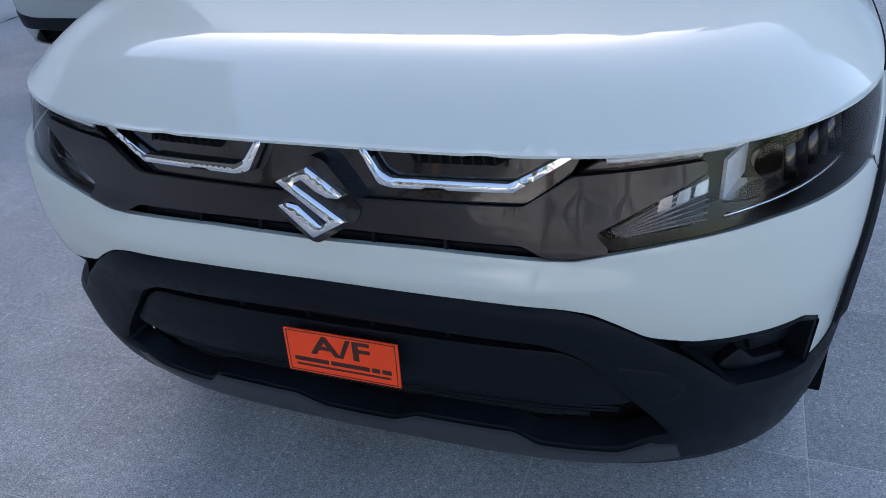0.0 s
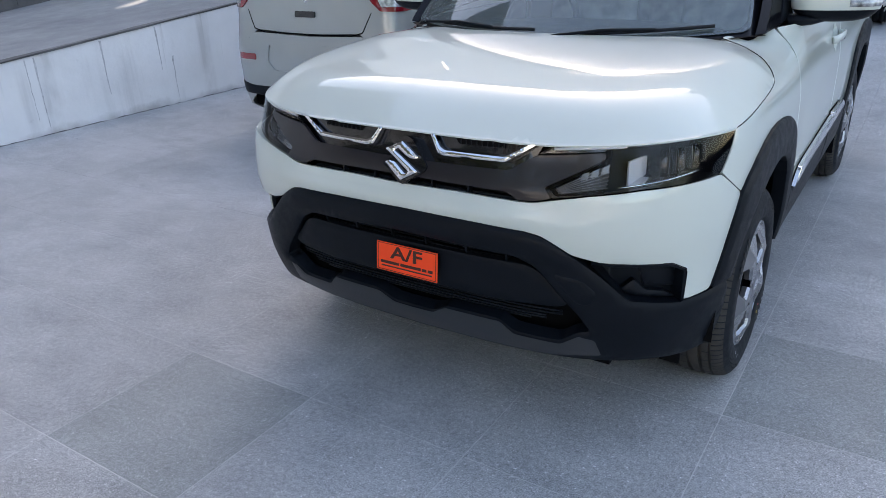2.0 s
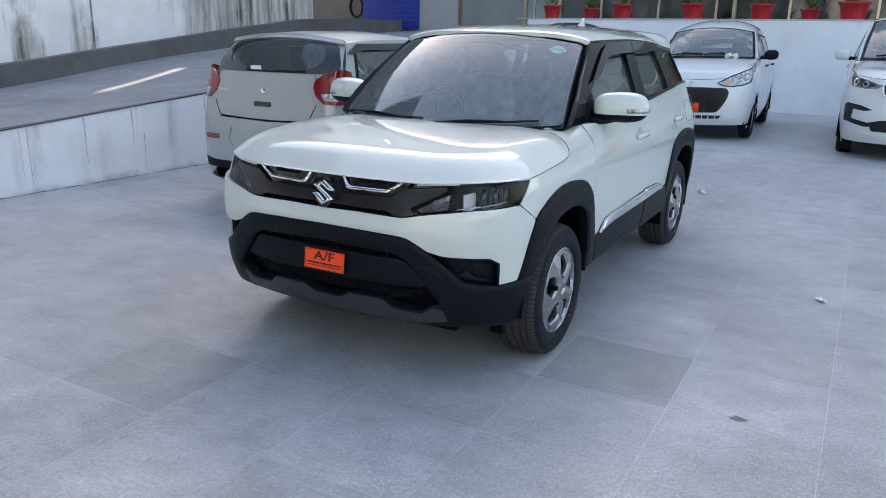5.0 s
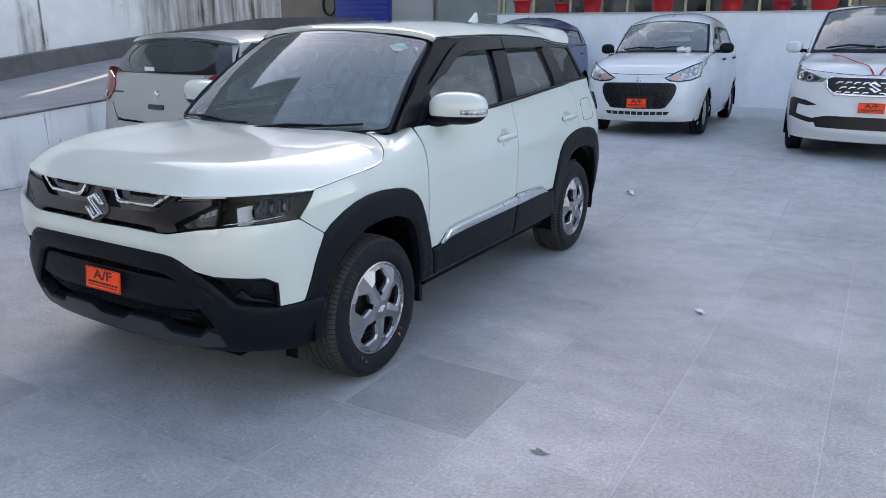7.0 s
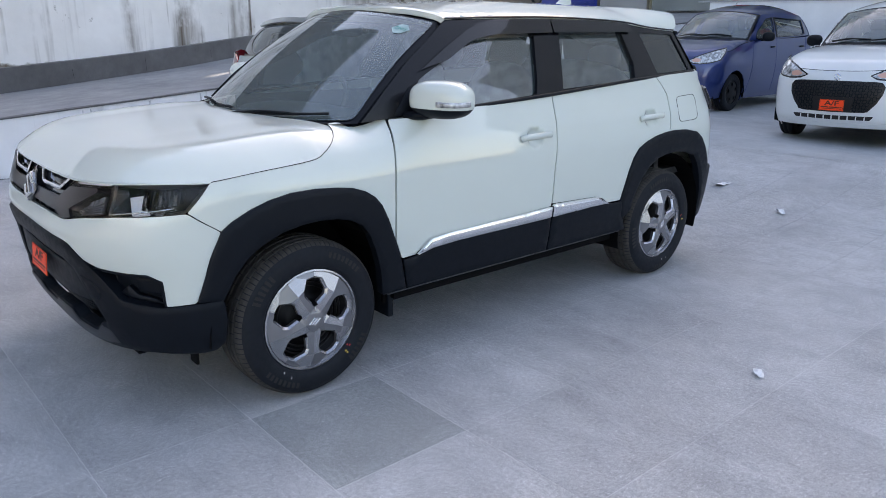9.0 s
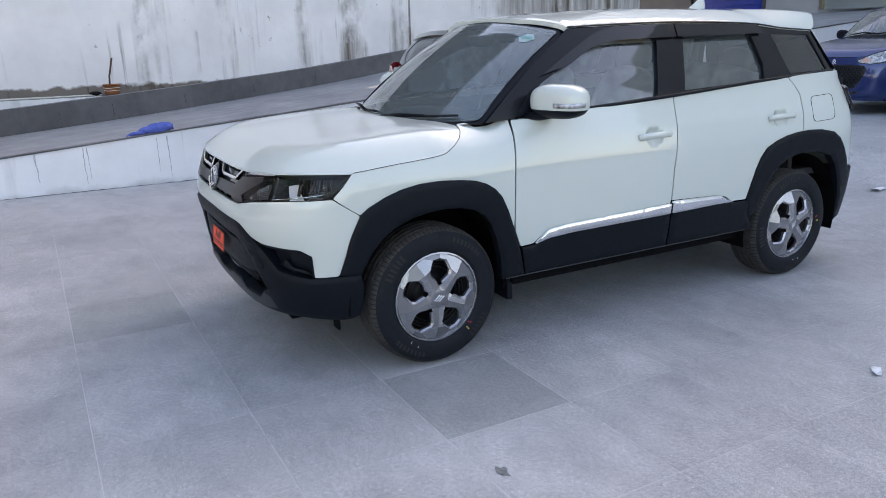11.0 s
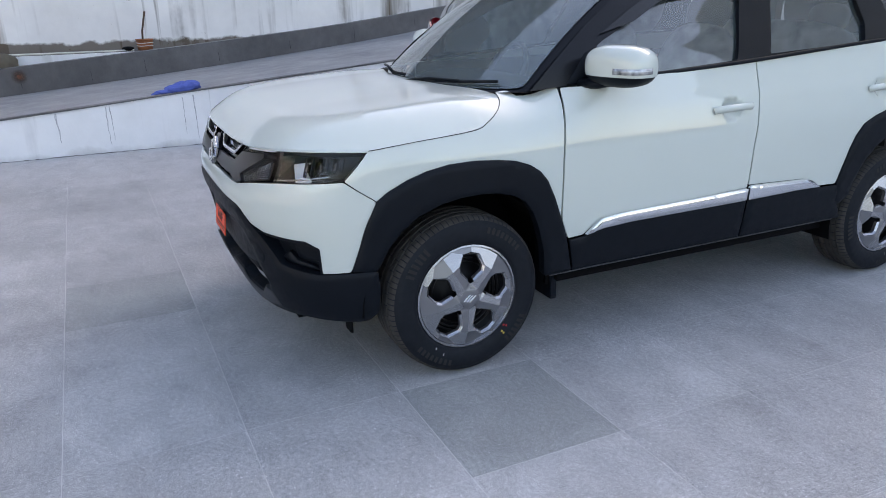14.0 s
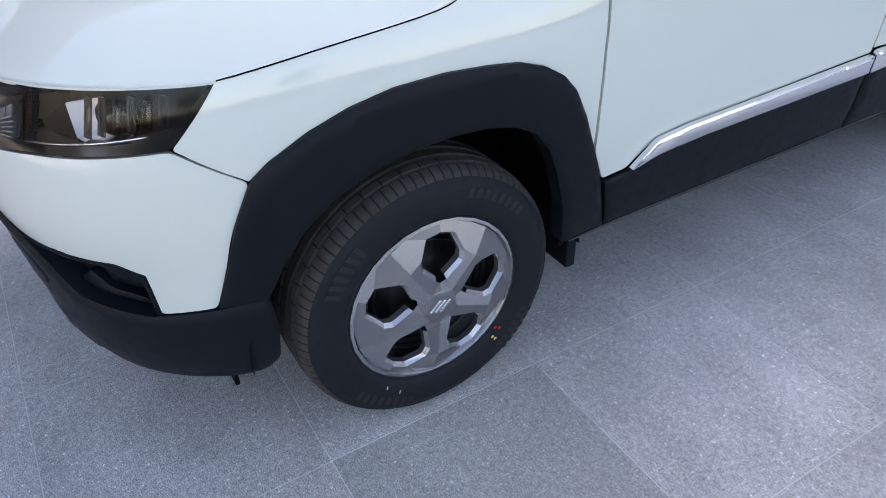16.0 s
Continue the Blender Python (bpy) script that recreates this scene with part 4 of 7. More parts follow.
for k in range(9):
    h = .085 * k / 8
    y0, y1, w = 2.36 + .135 * (k / 8) ** .8, 2.55 - .018 * (k / 8) ** 2, .026 * (1 - .75 * (k / 8) ** 1.3)
    rings.append([bm.verts.new((w * math.sin(q), (y0 + y1) / 2 - (y1 - y0) / 2 * math.cos(q), roof_mid(2.46) - .006 + h)) for q in np.linspace(0, 2 * math.pi, 17)[:-1]])
for p, q in zip(rings, rings[1:]):
    for i in range(16):
        bm.faces.new((p[i], p[(i + 1) % 16], q[(i + 1) % 16], q[i]))
bm.faces.new(rings[-1])
part("fin_antenna", bm, white_paint, car, "", True)

# dark hull inside, so that no light leaks
bm = bmesh.new()
box(bm, -.62, .62, -.36, 3.0, .23, .42)
box(bm, -.46, .46, -.52, .34, .40, .93)
box(bm, -.60, .60, -.62, -.40, .27, .66)
box(bm, -.76, .76, .46, 2.05, .42, .62)
part("underbody", bm, dark_plastic, car)
# dark shells over the rear wheels
for sd in (1, -1):
    bm = bmesh.new()
    arc = [(2.5 + .425 * math.cos(math.radians(k)), .345 + .425 * math.sin(math.radians(k))) for k in range(-14, 195, 8)]
    outer = [bm.verts.new((sd * .85, y, z)) for y, z in arc]
    inner = [bm.verts.new((sd * .44, y, z)) for y, z in arc]
    for k in range(len(arc) - 1):
        bm.faces.new((outer[k], outer[k + 1], inner[k + 1], inner[k]))
    bm.faces.new(inner)
    part("wheel_shell", bm, dark_plastic, car, "", True)
for y in (0, 2.5):
    for sd in (1, -1):
        bm = bmesh.new()
        arc = [(.43 * math.cos(math.radians(d)), .332 + .43 * math.sin(math.radians(d))) for d in range(-2, 183, 8)]
        a = [bm.verts.new((sd * .50, y + p, q)) for p, q in arc]
        b = [bm.verts.new((sd * .84, y + p, q)) for p, q in arc]
        for i in range(len(arc) - 1):
            bm.faces.new((a[i], a[i + 1], b[i + 1], b[i]))
        bm.faces.new(a)
        part("wheel_housing", bm, dark_plastic, car)

# small tabs hanging under the bumper before the front wheels
for sd in (1, -1):
    bm = bmesh.new()
    box(bm, .70 * sd, .76 * sd, -.46, -.45, .235, .36)
    part("air_tab", bm, dark_plastic, car)

# wheels
weight_grey = material("weight_grey", (0.30, 0.31, 0.31), 0.5, vary=0.1)
steel_ring = material("steel_ring", (0.018, 0.018, 0.020), 0.3, spec=0.5)
letter_grey = material("letter_grey", (0.0185, 0.0185, 0.0185), 0.6, spec=0.3)
tread_rubber = material("tread_rubber", (0.050, 0.047, 0.044), 0.75, spec=0.2, vary=0.2, scale=30, bump=0.0005, bump_scale=400)
tyre_profile = [(.208, .660), (.225, .650), (.270, .644), (.302, .648), (.318, .654), (.326, .662), (.3300, .676), (.3305, .698), (.321, .700), (.321, .709), (.3315, .711), (.332, .738), (.322, .740), (.322, .750),
                (.332, .752), (.332, .776), (.322, .778), (.322, .788), (.332, .790), (.3300, .808), (.321, .810), (.321, .815), (.3285, .817), (.3255, .831), (.3200, .842), (.3120, .851), (.306, .853), (.299, .860), (.285, .8640), (.258, .865), (.236, .862), (.226, .857), (.222, .8515), (.208, .846)]


def notch(i, k):
    return -.0035 if (k % 8 == 0 and i in (4, 5, 6, 7, 22, 23, 24, 25)) or (k % 16 == 4 and i in (10, 11, 18, 19)) else 0.0


HOLE = [(.078, .011), (.112, .045), (.131, .048), (.172, .031), (.179, 0.0)]


def polar(r, q, deg):
    """A point r out along the direction deg and q across it, as (y, z)."""
    c, s = math.cos(math.radians(deg)), math.sin(math.radians(deg))
    return r * c - q * s, r * s + q * c


def cover_meshes():
    """Folded wheel cover: flat folds falling from a ridge along each spoke, lips round the holes, and the outer ring."""
    bright, grey = bmesh.new(), bmesh.new()
    FOLD = .142

    def face(bm, pts):
        bm.faces.new([bm.verts.new(p) for p in pts])

    for k in range(5):
        mid = 85 + 36 + 72 * k
        cm, sm = math.cos(math.radians(mid)), math.sin(math.radians(mid))

        def on(sg, y, z):
            """The place above (y, z) on the fold of the spoke's side sg."""
            along, across = y * cm + z * sm, sg * (z * cm - y * sm)
            crest = .8735 + .02 * (along - .05) if along < FOLD else .87534 - .36 * (along - FOLD)
            return crest - .15 * max(across, 0), y, z
        # darker grey on one side of each spoke paints shade into the cover
        for sg, bm in ((1, bright), (-1, grey)):
            hd = mid + 36 * sg
            raw, edge = [polar(r, -sg * q, hd) for r, q in HOLE], []
            for r, q in HOLE:
                grow = .009 / max(math.hypot(r - .128, q), .02)
                edge.append(polar(r + (r - .128) * grow, -sg * q * (1 + .009 / .05), hd))
            along = [y * cm + z * sm for y, z in edge]
            cut = next(i for i in range(4) if along[i] < FOLD <= along[i + 1])
            f = (FOLD - along[cut]) / (along[cut + 1] - along[cut])
            c = tuple(p + (q - p) * f for p, q in zip(edge[cut], edge[cut + 1]))
            lip = [on(sg, *p) for p in edge]
            lc = on(sg, *c)
            hub, fold, end = on(sg, *polar(.046, 0, mid)), on(sg, *polar(FOLD, 0, mid)), on(sg, *polar(.205, 0, mid))
            hub_half = (.8695, *polar(.042, 0, hd))
            ring = [end] + [(on(sg, *polar(.205, 0, mid + sg * 12 * j))[0], *polar(.205, 0, mid + sg * 12 * j)) for j in (1, 2, 3)]
            face(bm, [hub, fold, lc] + lip[cut::-1])
            face(bm, [hub, lip[0], (lip[0][0] - .004, *polar(.0605, 0, hd)), hub_half])
            other = grey if bm is bright else bright
            # three spokes swap the painted lit and shaded tones at their outer end
            face(other if k in (0, 2, 3) else bm, [fold, *ring[:2], *lip[3:cut:-1], lc])
            face(bm, [ring[1], ring[2], ring[3], lip[4], lip[3]])
            deep = [(x - .009, y, z) for (x, _, _), (y, z) in zip(lip, raw)]
            for i in range(4):
                face(bright, (lip[i], deep[i], deep[i + 1], lip[i + 1]))
                face(grey, (deep[i], (deep[i][0] - .016, *deep[i][1:]), (deep[i + 1][0] - .016, *deep[i + 1][1:]), deep[i + 1]))
            for j in range(3):
                p0, p1 = mid + sg * 12 * j, mid + sg * 12 * (j + 1)
                inner = [(.846, *polar(.2055, 0, d)) for d in (p0, p1)]
                crown = [(.8545, *polar(.2095, 0, d)) for d in (p0, p1)]
                outer = [(.852, *polar(.2165, 0, d)) for d in (p0, p1)]
                back = [(.832, *polar(.2170, 0, d)) for d in (p0, p1)]
                for u, v in ((inner, crown), (crown, outer), (outer, back)):
                    face(bright, (u[0], u[1], v[1], v[0]))
                face(grey, (ring[j], ring[j + 1], inner[1], inner[0]))
    for bm in (bright, grey):
        bmesh.ops.remove_doubles(bm, verts=bm.verts, dist=2e-4)
        bmesh.ops.recalc_face_normals(bm, faces=bm.faces)
    return bright, grey


def wheel():
    w = new("wheel")
    w.parent = car
    w["label"] = "black tyre with a silver five-spoke wheel cover"
    tyre = part("tyre", revolve(tyre_profile, 180), rubber, w)
    tread = part("tread", revolve([(r + .0012, x) for r, x in tyre_profile[4:26]], 720, lambda i, k: notch(i + 4, k)), tread_rubber, w)
    for p in list(tyre.data.polygons) + list(tread.data.polygons):
        p.use_smooth = True
    tyre.data.set_sharp_from_angle(angle=radians(32))
    tread.data.set_sharp_from_angle(angle=radians(25))
    bright, grey = cover_meshes()
    part("wheel_cover", bright, wheel_silver, w, "silver folded wheel cover with five holes")
    part("spoke_fold", grey, wheel_grey, w, "spoke folds and hole walls in darker grey, painted as shade")
    part("rim", revolve([(.214, .70), (.214, .832), (.204, .838), (.196, .828), (.165, .780), (.120, .775), (.10, .80), (.085, .812), (.0, .812)], 56), steel_black, w, "", True)
    pent = [(.050 * math.cos(math.radians(85 + 36 + 72 * k)), .050 * math.sin(math.radians(85 + 36 + 72 * k))) for k in range(5)]
    skin("centre_cap", rounded(pent, .010), lambda u, v, o=0.0: np.array([.8735 + o, u, v]), wheel_grey, w, thick=.012, edge=.004, h=.02)
    for k in range(3):
        q = .012 * (k - 1)
        skin("cap_mark", rounded([(-.018 + q, -.010 - q * .3), (-.012 + q, -.015 - q * .3), (.016 + q, .010 - q * .3), (.010 + q, .015 - q * .3)], .002), lambda u, v, o=0.0: np.array([.8735 + o, u, v]), chrome, w, off=.002, thick=.003, edge=.001, h=.01)
    for (y, z), mt in (((.158, -.150), tape_red), ((.170, -.155), tape_red), ((.150, -.176), dot_yellow), ((.158, -.186), dot_yellow)):
        bm = bmesh.new()
        bm.faces.new([bm.verts.new((.8655, y + .0045 * math.cos(t), z + .0045 * math.sin(t))) for t in np.linspace(0, 2 * math.pi, 11)[:-1]])
        part("paint_dot", bm, mt, w)
    # raised lettering on the side wall, as plain bars
    for start, count, r0, r1 in ((38, 8, .268, .292), (128, 6, .262, .298), (218, 8, .268, .292), (308, 6, .262, .298)):
        for k in range(count):
            d0 = start + 4.6 * k
            skin("sidewall_bar", [polar(r0, 0, d0), polar(r0, 0, d0 + 2.6), polar(r1, 0, d0 + 2.9), polar(r1, 0, d0 + .3)], lambda u, v, o=0.0: np.array([.8652 + o, u, v]), letter_grey, w, thick=.0015, edge=.0005, h=.03)
    # balance weights on the steel rim, the drum's ring and marks chalked on the side wall
    for d, r in ((166, .178), (176, .172)):
        bm = bmesh.new()
        bmesh.ops.create_uvsphere(bm, u_segments=10, v_segments=8, radius=.011)
        bmesh.ops.scale(bm, vec=(.5, .9, 1.1), verts=bm.verts)
        bmesh.ops.translate(bm, vec=(.834, *polar(r, 0, d)), verts=bm.verts)
        part("balance_weight", bm, weight_grey, w, "pale grey balance weight", True)
    for r, x in ((.150, .800), (.163, .806), (.132, .796)):
        part("steel_ring", revolve([(r - .003, x - .01), (r - .002, x), (r, x + .002), (r + .002, x), (r + .003, x - .01)], 48), steel_ring, w, "", True)
    for y, z in ((-.150, -.195), (-.118, -.226)):
        skin("chalk_mark", [(y, z), (y + .002, z), (y + .005, z + .009), (y + .003, z + .009)], lambda u, v, o=0.0: np.array([.8656 + o, u, v]), plain_white, w, thick=.0008, edge=.0002, h=.01)
    # brake disc behind the holes
    part("brake_disc", revolve([(.0, .765), (.12, .765), (.12, .755)], 40), steel_black, w, "", True)
    return w


first = wheel()
first.matrix_basis = pose(0, 0, .332)
for y, sd, spin in ((2.5, 1, 48), (0, -1, 0), (2.5, -1, 0)):
    copy_thing(first, pose(0, y, .332, 0, 0, 0 if sd > 0 else 180) @ pose(0, 0, 0, spin))
# dark joints between the panels
for sd in (1, -1):
    for line, off in ((bow(shut, 5), .0004), ([(.948, .849), (1.066, .771)], -.0005)):
        tube("panel_joint", [MAIN(a, z, off) for a, z in line], circle(.0014 if off > 0 else .0008, 6), dark_plastic, car, side=sd)

# ---- front details ----
lamp = [(.446, .836), (.470, .812), (.56, .826), (.70, .842), (.945, .850), (1.022, .946), (.97, .950), (.90, .952), (.78, .952), (.66, .949), (.56, .944), (.455, .938), (.42, .918), (.596, .933), (.604, .915)]
for sd in (1, -1):
    hl = skin("headlamp", rounded(lamp, .006), MAIN, lamp_black, car, side=sd, off=-.135, thick=-.13, edge=0, h=.03, label="clear headlamp with a dark housing")
    skin("lens", rounded(lamp, .006), MAIN, lamp_glass, hl, side=sd, off=-.004, thick=0, edge=0, h=.03)
    tube("light_strip", [MAIN(a, z, -.010) for a, z in bow([(.462, .934), (.553, .940), (.63, .944), (.655, .946)], 5)], circle(.0042, 8), lamp_white, hl, side=sd)
    skin("trim_blade", rounded([(.43, .921), (.455, .932), (.60, .940), (.598, .933)], .003), MAIN, gloss_black, hl, side=sd, off=-.012, thick=.03, edge=.003, h=.02)
    # upright fins and mirror facets towards the outer end
    for k in range(6):
        a = .775 + .030 * k
        tube("lamp_fin", [MAIN(a, .866 + .003 * k, -.050), MAIN(a + .004, .934, -.052)], [(-.010, -.002), (.010, -.002), (.008, .002), (-.008, .002)], (reflector_metal, lamp_black)[k % 2], hl, side=sd)
    tube("lamp_rail", [MAIN(a, z, -.034) for a, z in bow([(.640, .846), (.70, .852), (.80, .860), (.90, .868)], 4)], circle(.003, 8), satin_chrome, hl, side=sd)
    # ribbed turn lamp
    skin("turn_lamp", rounded([(.468, .836), (.485, .824), (.606, .845), (.612, .905)], .006), MAIN, grey_trim, hl, side=sd, off=-.030, thick=.01, edge=.003, h=.02)
    for k in range(7):
        s = k / 6
        tube("rib", [MAIN(.475 + .015 * s, .838 - .010 * s, -.024), MAIN(.610, .902 - .055 * s, -.024)], circle(.0016, 6), lamp_face, hl, side=sd)
    for k in range(3):
        a = .535 + .026 * k
        skin("reflector_cell", rounded([(a, .862 + .008 * k), (a + .02, .866 + .008 * k), (a + .022, .884 + .008 * k), (a + .004, .878 + .008 * k)], .002), MAIN, lamp_face, hl, side=sd, off=-.022, thick=.006, edge=.002, h=.01)
    # white blade deep in the lamp, the silver lip below it and the dark bowl behind the lens
    def slab(bm, corners, thick):
        """An upright slab over plan points (x, y) with (low, high) heights."""
        way = (Vector(corners[-1][:2]) - Vector(corners[0][:2])).normalized()
        n = Vector((-way[1], way[0])) * thick
        front = [[bm.verts.new((sd * x, y, z)) for z in (z0, z1)] for x, y, z0, z1 in corners]
        rear_ = [[bm.verts.new((sd * (x + n[0]), y + n[1], z)) for z in (z0, z1)] for x, y, z0, z1 in corners]
        for p, q in zip(front, front[1:]):
            bm.faces.new((p[0], q[0], q[1], p[1]))
        for p, q in zip(rear_, rear_[1:]):
            bm.faces.new((p[0], p[1], q[1], q[0]))
        for k in (0, 1):
            bm.faces.new([p[k] for p in front] + [q[k] for q in reversed(rear_)])
        for k in (0, -1):
            bm.faces.new((front[k][0], front[k][1], rear_[k][1], rear_[k][0]))

    bm = bmesh.new()
    slab(bm, [(.612, -.592, .817, .884), (.622, -.572, .816, .887), (.634, -.546, .832, .889), (.640, -.534, .838, .889)], .006)
    part("wedge", bm, lamp_white, hl, "white lamp blade")
    bm = bmesh.new()
    lip = [(.612, -.594), (.650, -.588), (.690, -.560), (.722, -.522)]
    inner = [(.632, -.550), (.655, -.548), (.685, -.528), (.705, -.500)]
    a0 = [bm.verts.new((sd * x, y, .817 + .004 * k)) for k, (x, y) in enumerate(lip)]
    b0 = [bm.verts.new((sd * x, y, .834 + .003 * k)) for k, (x, y) in enumerate(inner)]
    c0 = [bm.verts.new((sd * x, y, .812 + .004 * k)) for k, (x, y) in enumerate(lip)]
    for k in range(3):
        bm.faces.new((a0[k], a0[k + 1], b0[k + 1], b0[k]))
        bm.faces.new((c0[k], c0[k + 1], a0[k + 1], a0[k]))
    part("lip", bm, satin_chrome, hl, "silver lamp lip")
    bm = bmesh.new()
    rings = []
    for k in range(7):
        s_ = k / 6
        r_ = .046 * math.sin(.12 + 1.45 * s_)
        rings.append([bm.verts.new((sd * (.690 - .030 * (1 - s_) + r_ * .86 * math.cos(q)), -.530 + .048 * (1 - s_) + r_ * .52 * math.cos(q), .864 + r_ * .80 * math.sin(q))) for q in np.linspace(0, 2 * math.pi, 25)[:-1]])
    for p, q in zip(rings, rings[1:]):
        for i in range(24):
            bm.faces.new((p[i], p[(i + 1) % 24], q[(i + 1) % 24], q[i]))
    bm.faces.new(rings[0])
    part("bowl", bm, reflector_metal, hl, "dark mirrored lamp bowl", True)
    # upper grille: chrome bracket round a gloss black well
    u_out = [(.086, .939), (.113, .891), (.136, .885), (.328, .889), (.416, .940)]
    u_in = [(.399, .940), (.323, .9015), (.139, .899), (.121, .908), (.099, .939)]
    skin("chrome_bracket", rounded(u_out + u_in, .005), MAIN, chrome, car, side=sd, off=.006, thick=.022, edge=.006, h=.012, label="chrome grille bracket")
    skin("grille_well", rounded([(.10, .944), (.13, .905), (.325, .907), (.40, .944)], .006), MAIN, gloss_black, car, side=sd, off=-.016, thick=.01, edge=.004, h=.03)
    skin("grille_slot", rounded([(.16, .940), (.175, .921), (.30, .923), (.34, .940)], .004), MAIN, dark_plastic, car, side=sd, off=-.013, thick=.004, edge=.001, h=.03)
    for k in range(9):
        a = .18 + .017 * k
        skin("grille_fin", [(a, .938), (a + .003, .938), (a + .003, .923), (a, .923)], MAIN, black_plastic, car, side=sd, off=-.010, thick=.004, edge=0, h=.03)
    # fog lamp pocket
    pocket = skin("fog_pocket", rounded([(.575, .640), (.80, .628), (.845, .600), (.843, .500), (.68, .525)], .01), MAIN, black_plastic, car, side=sd, off=-.045, thick=-.05, edge=0, h=.03, label="black fog lamp recess")
    skin("pocket_rim", rounded([(.600, .640), (.798, .630), (.847, .603), (.848, .502), (.838, .504), (.836, .597), (.794, .620), (.62, .630)], .003), MAIN, black_plastic, pocket, side=sd, off=.0015, thick=.045, edge=.002, h=.02)
    skin("blank", rounded([(.715, .612), (.838, .596), (.838, .535), (.735, .548)], .006), MAIN, black_plastic, pocket, side=sd, off=-.034, thick=.012, edge=.004, h=.02)
    skin("shelf", rounded([(.66, .545), (.70, .575), (.735, .540), (.80, .528), (.84, .505), (.70, .525)], .01), MAIN, black_plastic, pocket, side=sd, off=-.020, thick=.03, edge=.008, h=.02)
    # vertical bars in the slot below the panel
    for a in (.10, .22):
        skin("slot_post", [(a, .820), (a + .006, .820), (a + .006, .792), (a, .792)], MAIN, black_plastic, car, side=sd, off=-.012, thick=.02, edge=0, h=.03)
    for a in (.06, .20, .33):
        skin("grille_post", [(a, .642), (a + .008, .642), (a + .006, .60), (a, .60)], MAIN, black_plastic, car, side=sd, off=-.018, thick=.03, edge=0, h=.03)
skin("slot_floor", rounded(both([(0, .803), (.36, .800), (.37, .785), (0, .780)]), .004), MAIN, black_plastic, car, off=-.030, thick=.02, h=.05)
skin("panel_between", rounded(both([(0, .942), (.43, .942), (.41, .912), (.342, .866), (0, .860)]), .004), MAIN, gloss_black, car, off=-.022, thick=.02, h=.04)
for k in range(4):
    z = .625 - .012 * k
    tube("air_vane", [MAIN(a / 20, z, -.03) for a in range(-8, 9)], circle(.003, 6), black_plastic, car)
for k in range(5):
    z = .462 - .014 * k
    w = 10 - k // 2
    tube("air_vane", [MAIN(a / 20, z, -.025 - .004 * k) for a in range(-w, w + 1)], circle(.0035, 6), black_plastic, car)
skin("skid_panel", rounded(both([(0, .374), (.075, .376), (.128, .408), (.318, .410), (.358, .372), (.50, .366), (.555, .405), (.60, .395), (.62, .335), (.45, .312), (0, .306)]), .01), MAIN, grey_trim, car, off=.013, thick=.004, edge=.006, h=.03,
     label="dark grey skid panel")
# round tow-eye cover
skin("tow_cover", rounded([(.475, .600), (.56, .585), (.60, .545), (.575, .505), (.535, .515)], .02), MAIN, black_plastic, car, off=.0125, thick=.006, edge=.004, h=.02)

# badge: a slanted S-shape on a diamond base


def mark(points, a0=-.0715, z0=.985, ka=.000542, kz=.00045):
    return [(a0 + ka * x, z0 - kz * y) for x, y in points]


skin("badge_base", rounded([(-.062, .879), (.006, .926), (.030, .918), (.094, .850), (.088, .836), (.018, .794), (.006, .796), (-.060, .842), (-.030, .862)], .006), MAIN, gloss_black, car, off=.014, thick=.04, edge=.006, h=.02)
SLANT = [(38, 230), (140, 170), (255, 256), (240, 268), (205, 268), (172, 254), (120, 217), (94, 232), (264, 338), (160, 398), (48, 308), (72, 296), (112, 302), (184, 358), (208, 346)]
skin("badge", mark(SLANT),
     MAIN, chrome, car, off=.024, thick=.012, edge=.0045, h=.008, label="chrome slanted badge")

# orange number plate
plate_frame = Matrix(((1, 0, 0, 0), (0, 0, -1, 0), (0, 1, 0, 0), (0, 0, 0, 1)))


def number_plate(parent, x, y, z, w, h, tilt=0.0, turn=0.0):
    m = Matrix.Translation((x, y, z)) @ pose(0, 0, 0, tilt, 0, turn) @ plate_frame
    bm = bmesh.new()
    box(bm, -w / 2, w / 2, -h / 2, h / 2, 0, .003)
    pl = part("number_plate", moved(bm, m), plate_orange, parent, "orange plate with black lettering")
    e = .05 * h
    for x0, x1, y0, y1 in ((-1, 1, .93, .97), (-1, 1, -.97, -.93), (-1, -.985, -.97, .97), (.985, 1, -.97, .97)):
        bm = bmesh.new()
        box(bm, x0 * (w / 2 - e), x1 * (w / 2 - e), y0 * (h / 2 - e * .3), y1 * (h / 2 - e * .3), .003, .0034)
        part("border_line", moved(bm, m), ink, pl)
    writing("A/F", h * .60, ink, pl, m @ Matrix.Translation((0, h * .17, .0034)), wide=1.5, bold=h * .012)
    bm = bmesh.new()
    for x0, x1 in ((-.43, -.12), (-.10, .24), (.26, .33), (.35, .43)):
        box(bm, x0 * w, x1 * w, -.235 * h, -.135 * h, .003, .0034)
    part("text_bar", moved(bm, m), ink, pl)
    bm = bmesh.new()
    box(bm, -.42 * w, .42 * w, -.345 * h, -.295 * h, .003, .0034)
    part("text_bar", moved(bm, m), ink, pl)
    return pl


number_plate(car, .008, -.790, .546, .224, .092, tilt=-6)

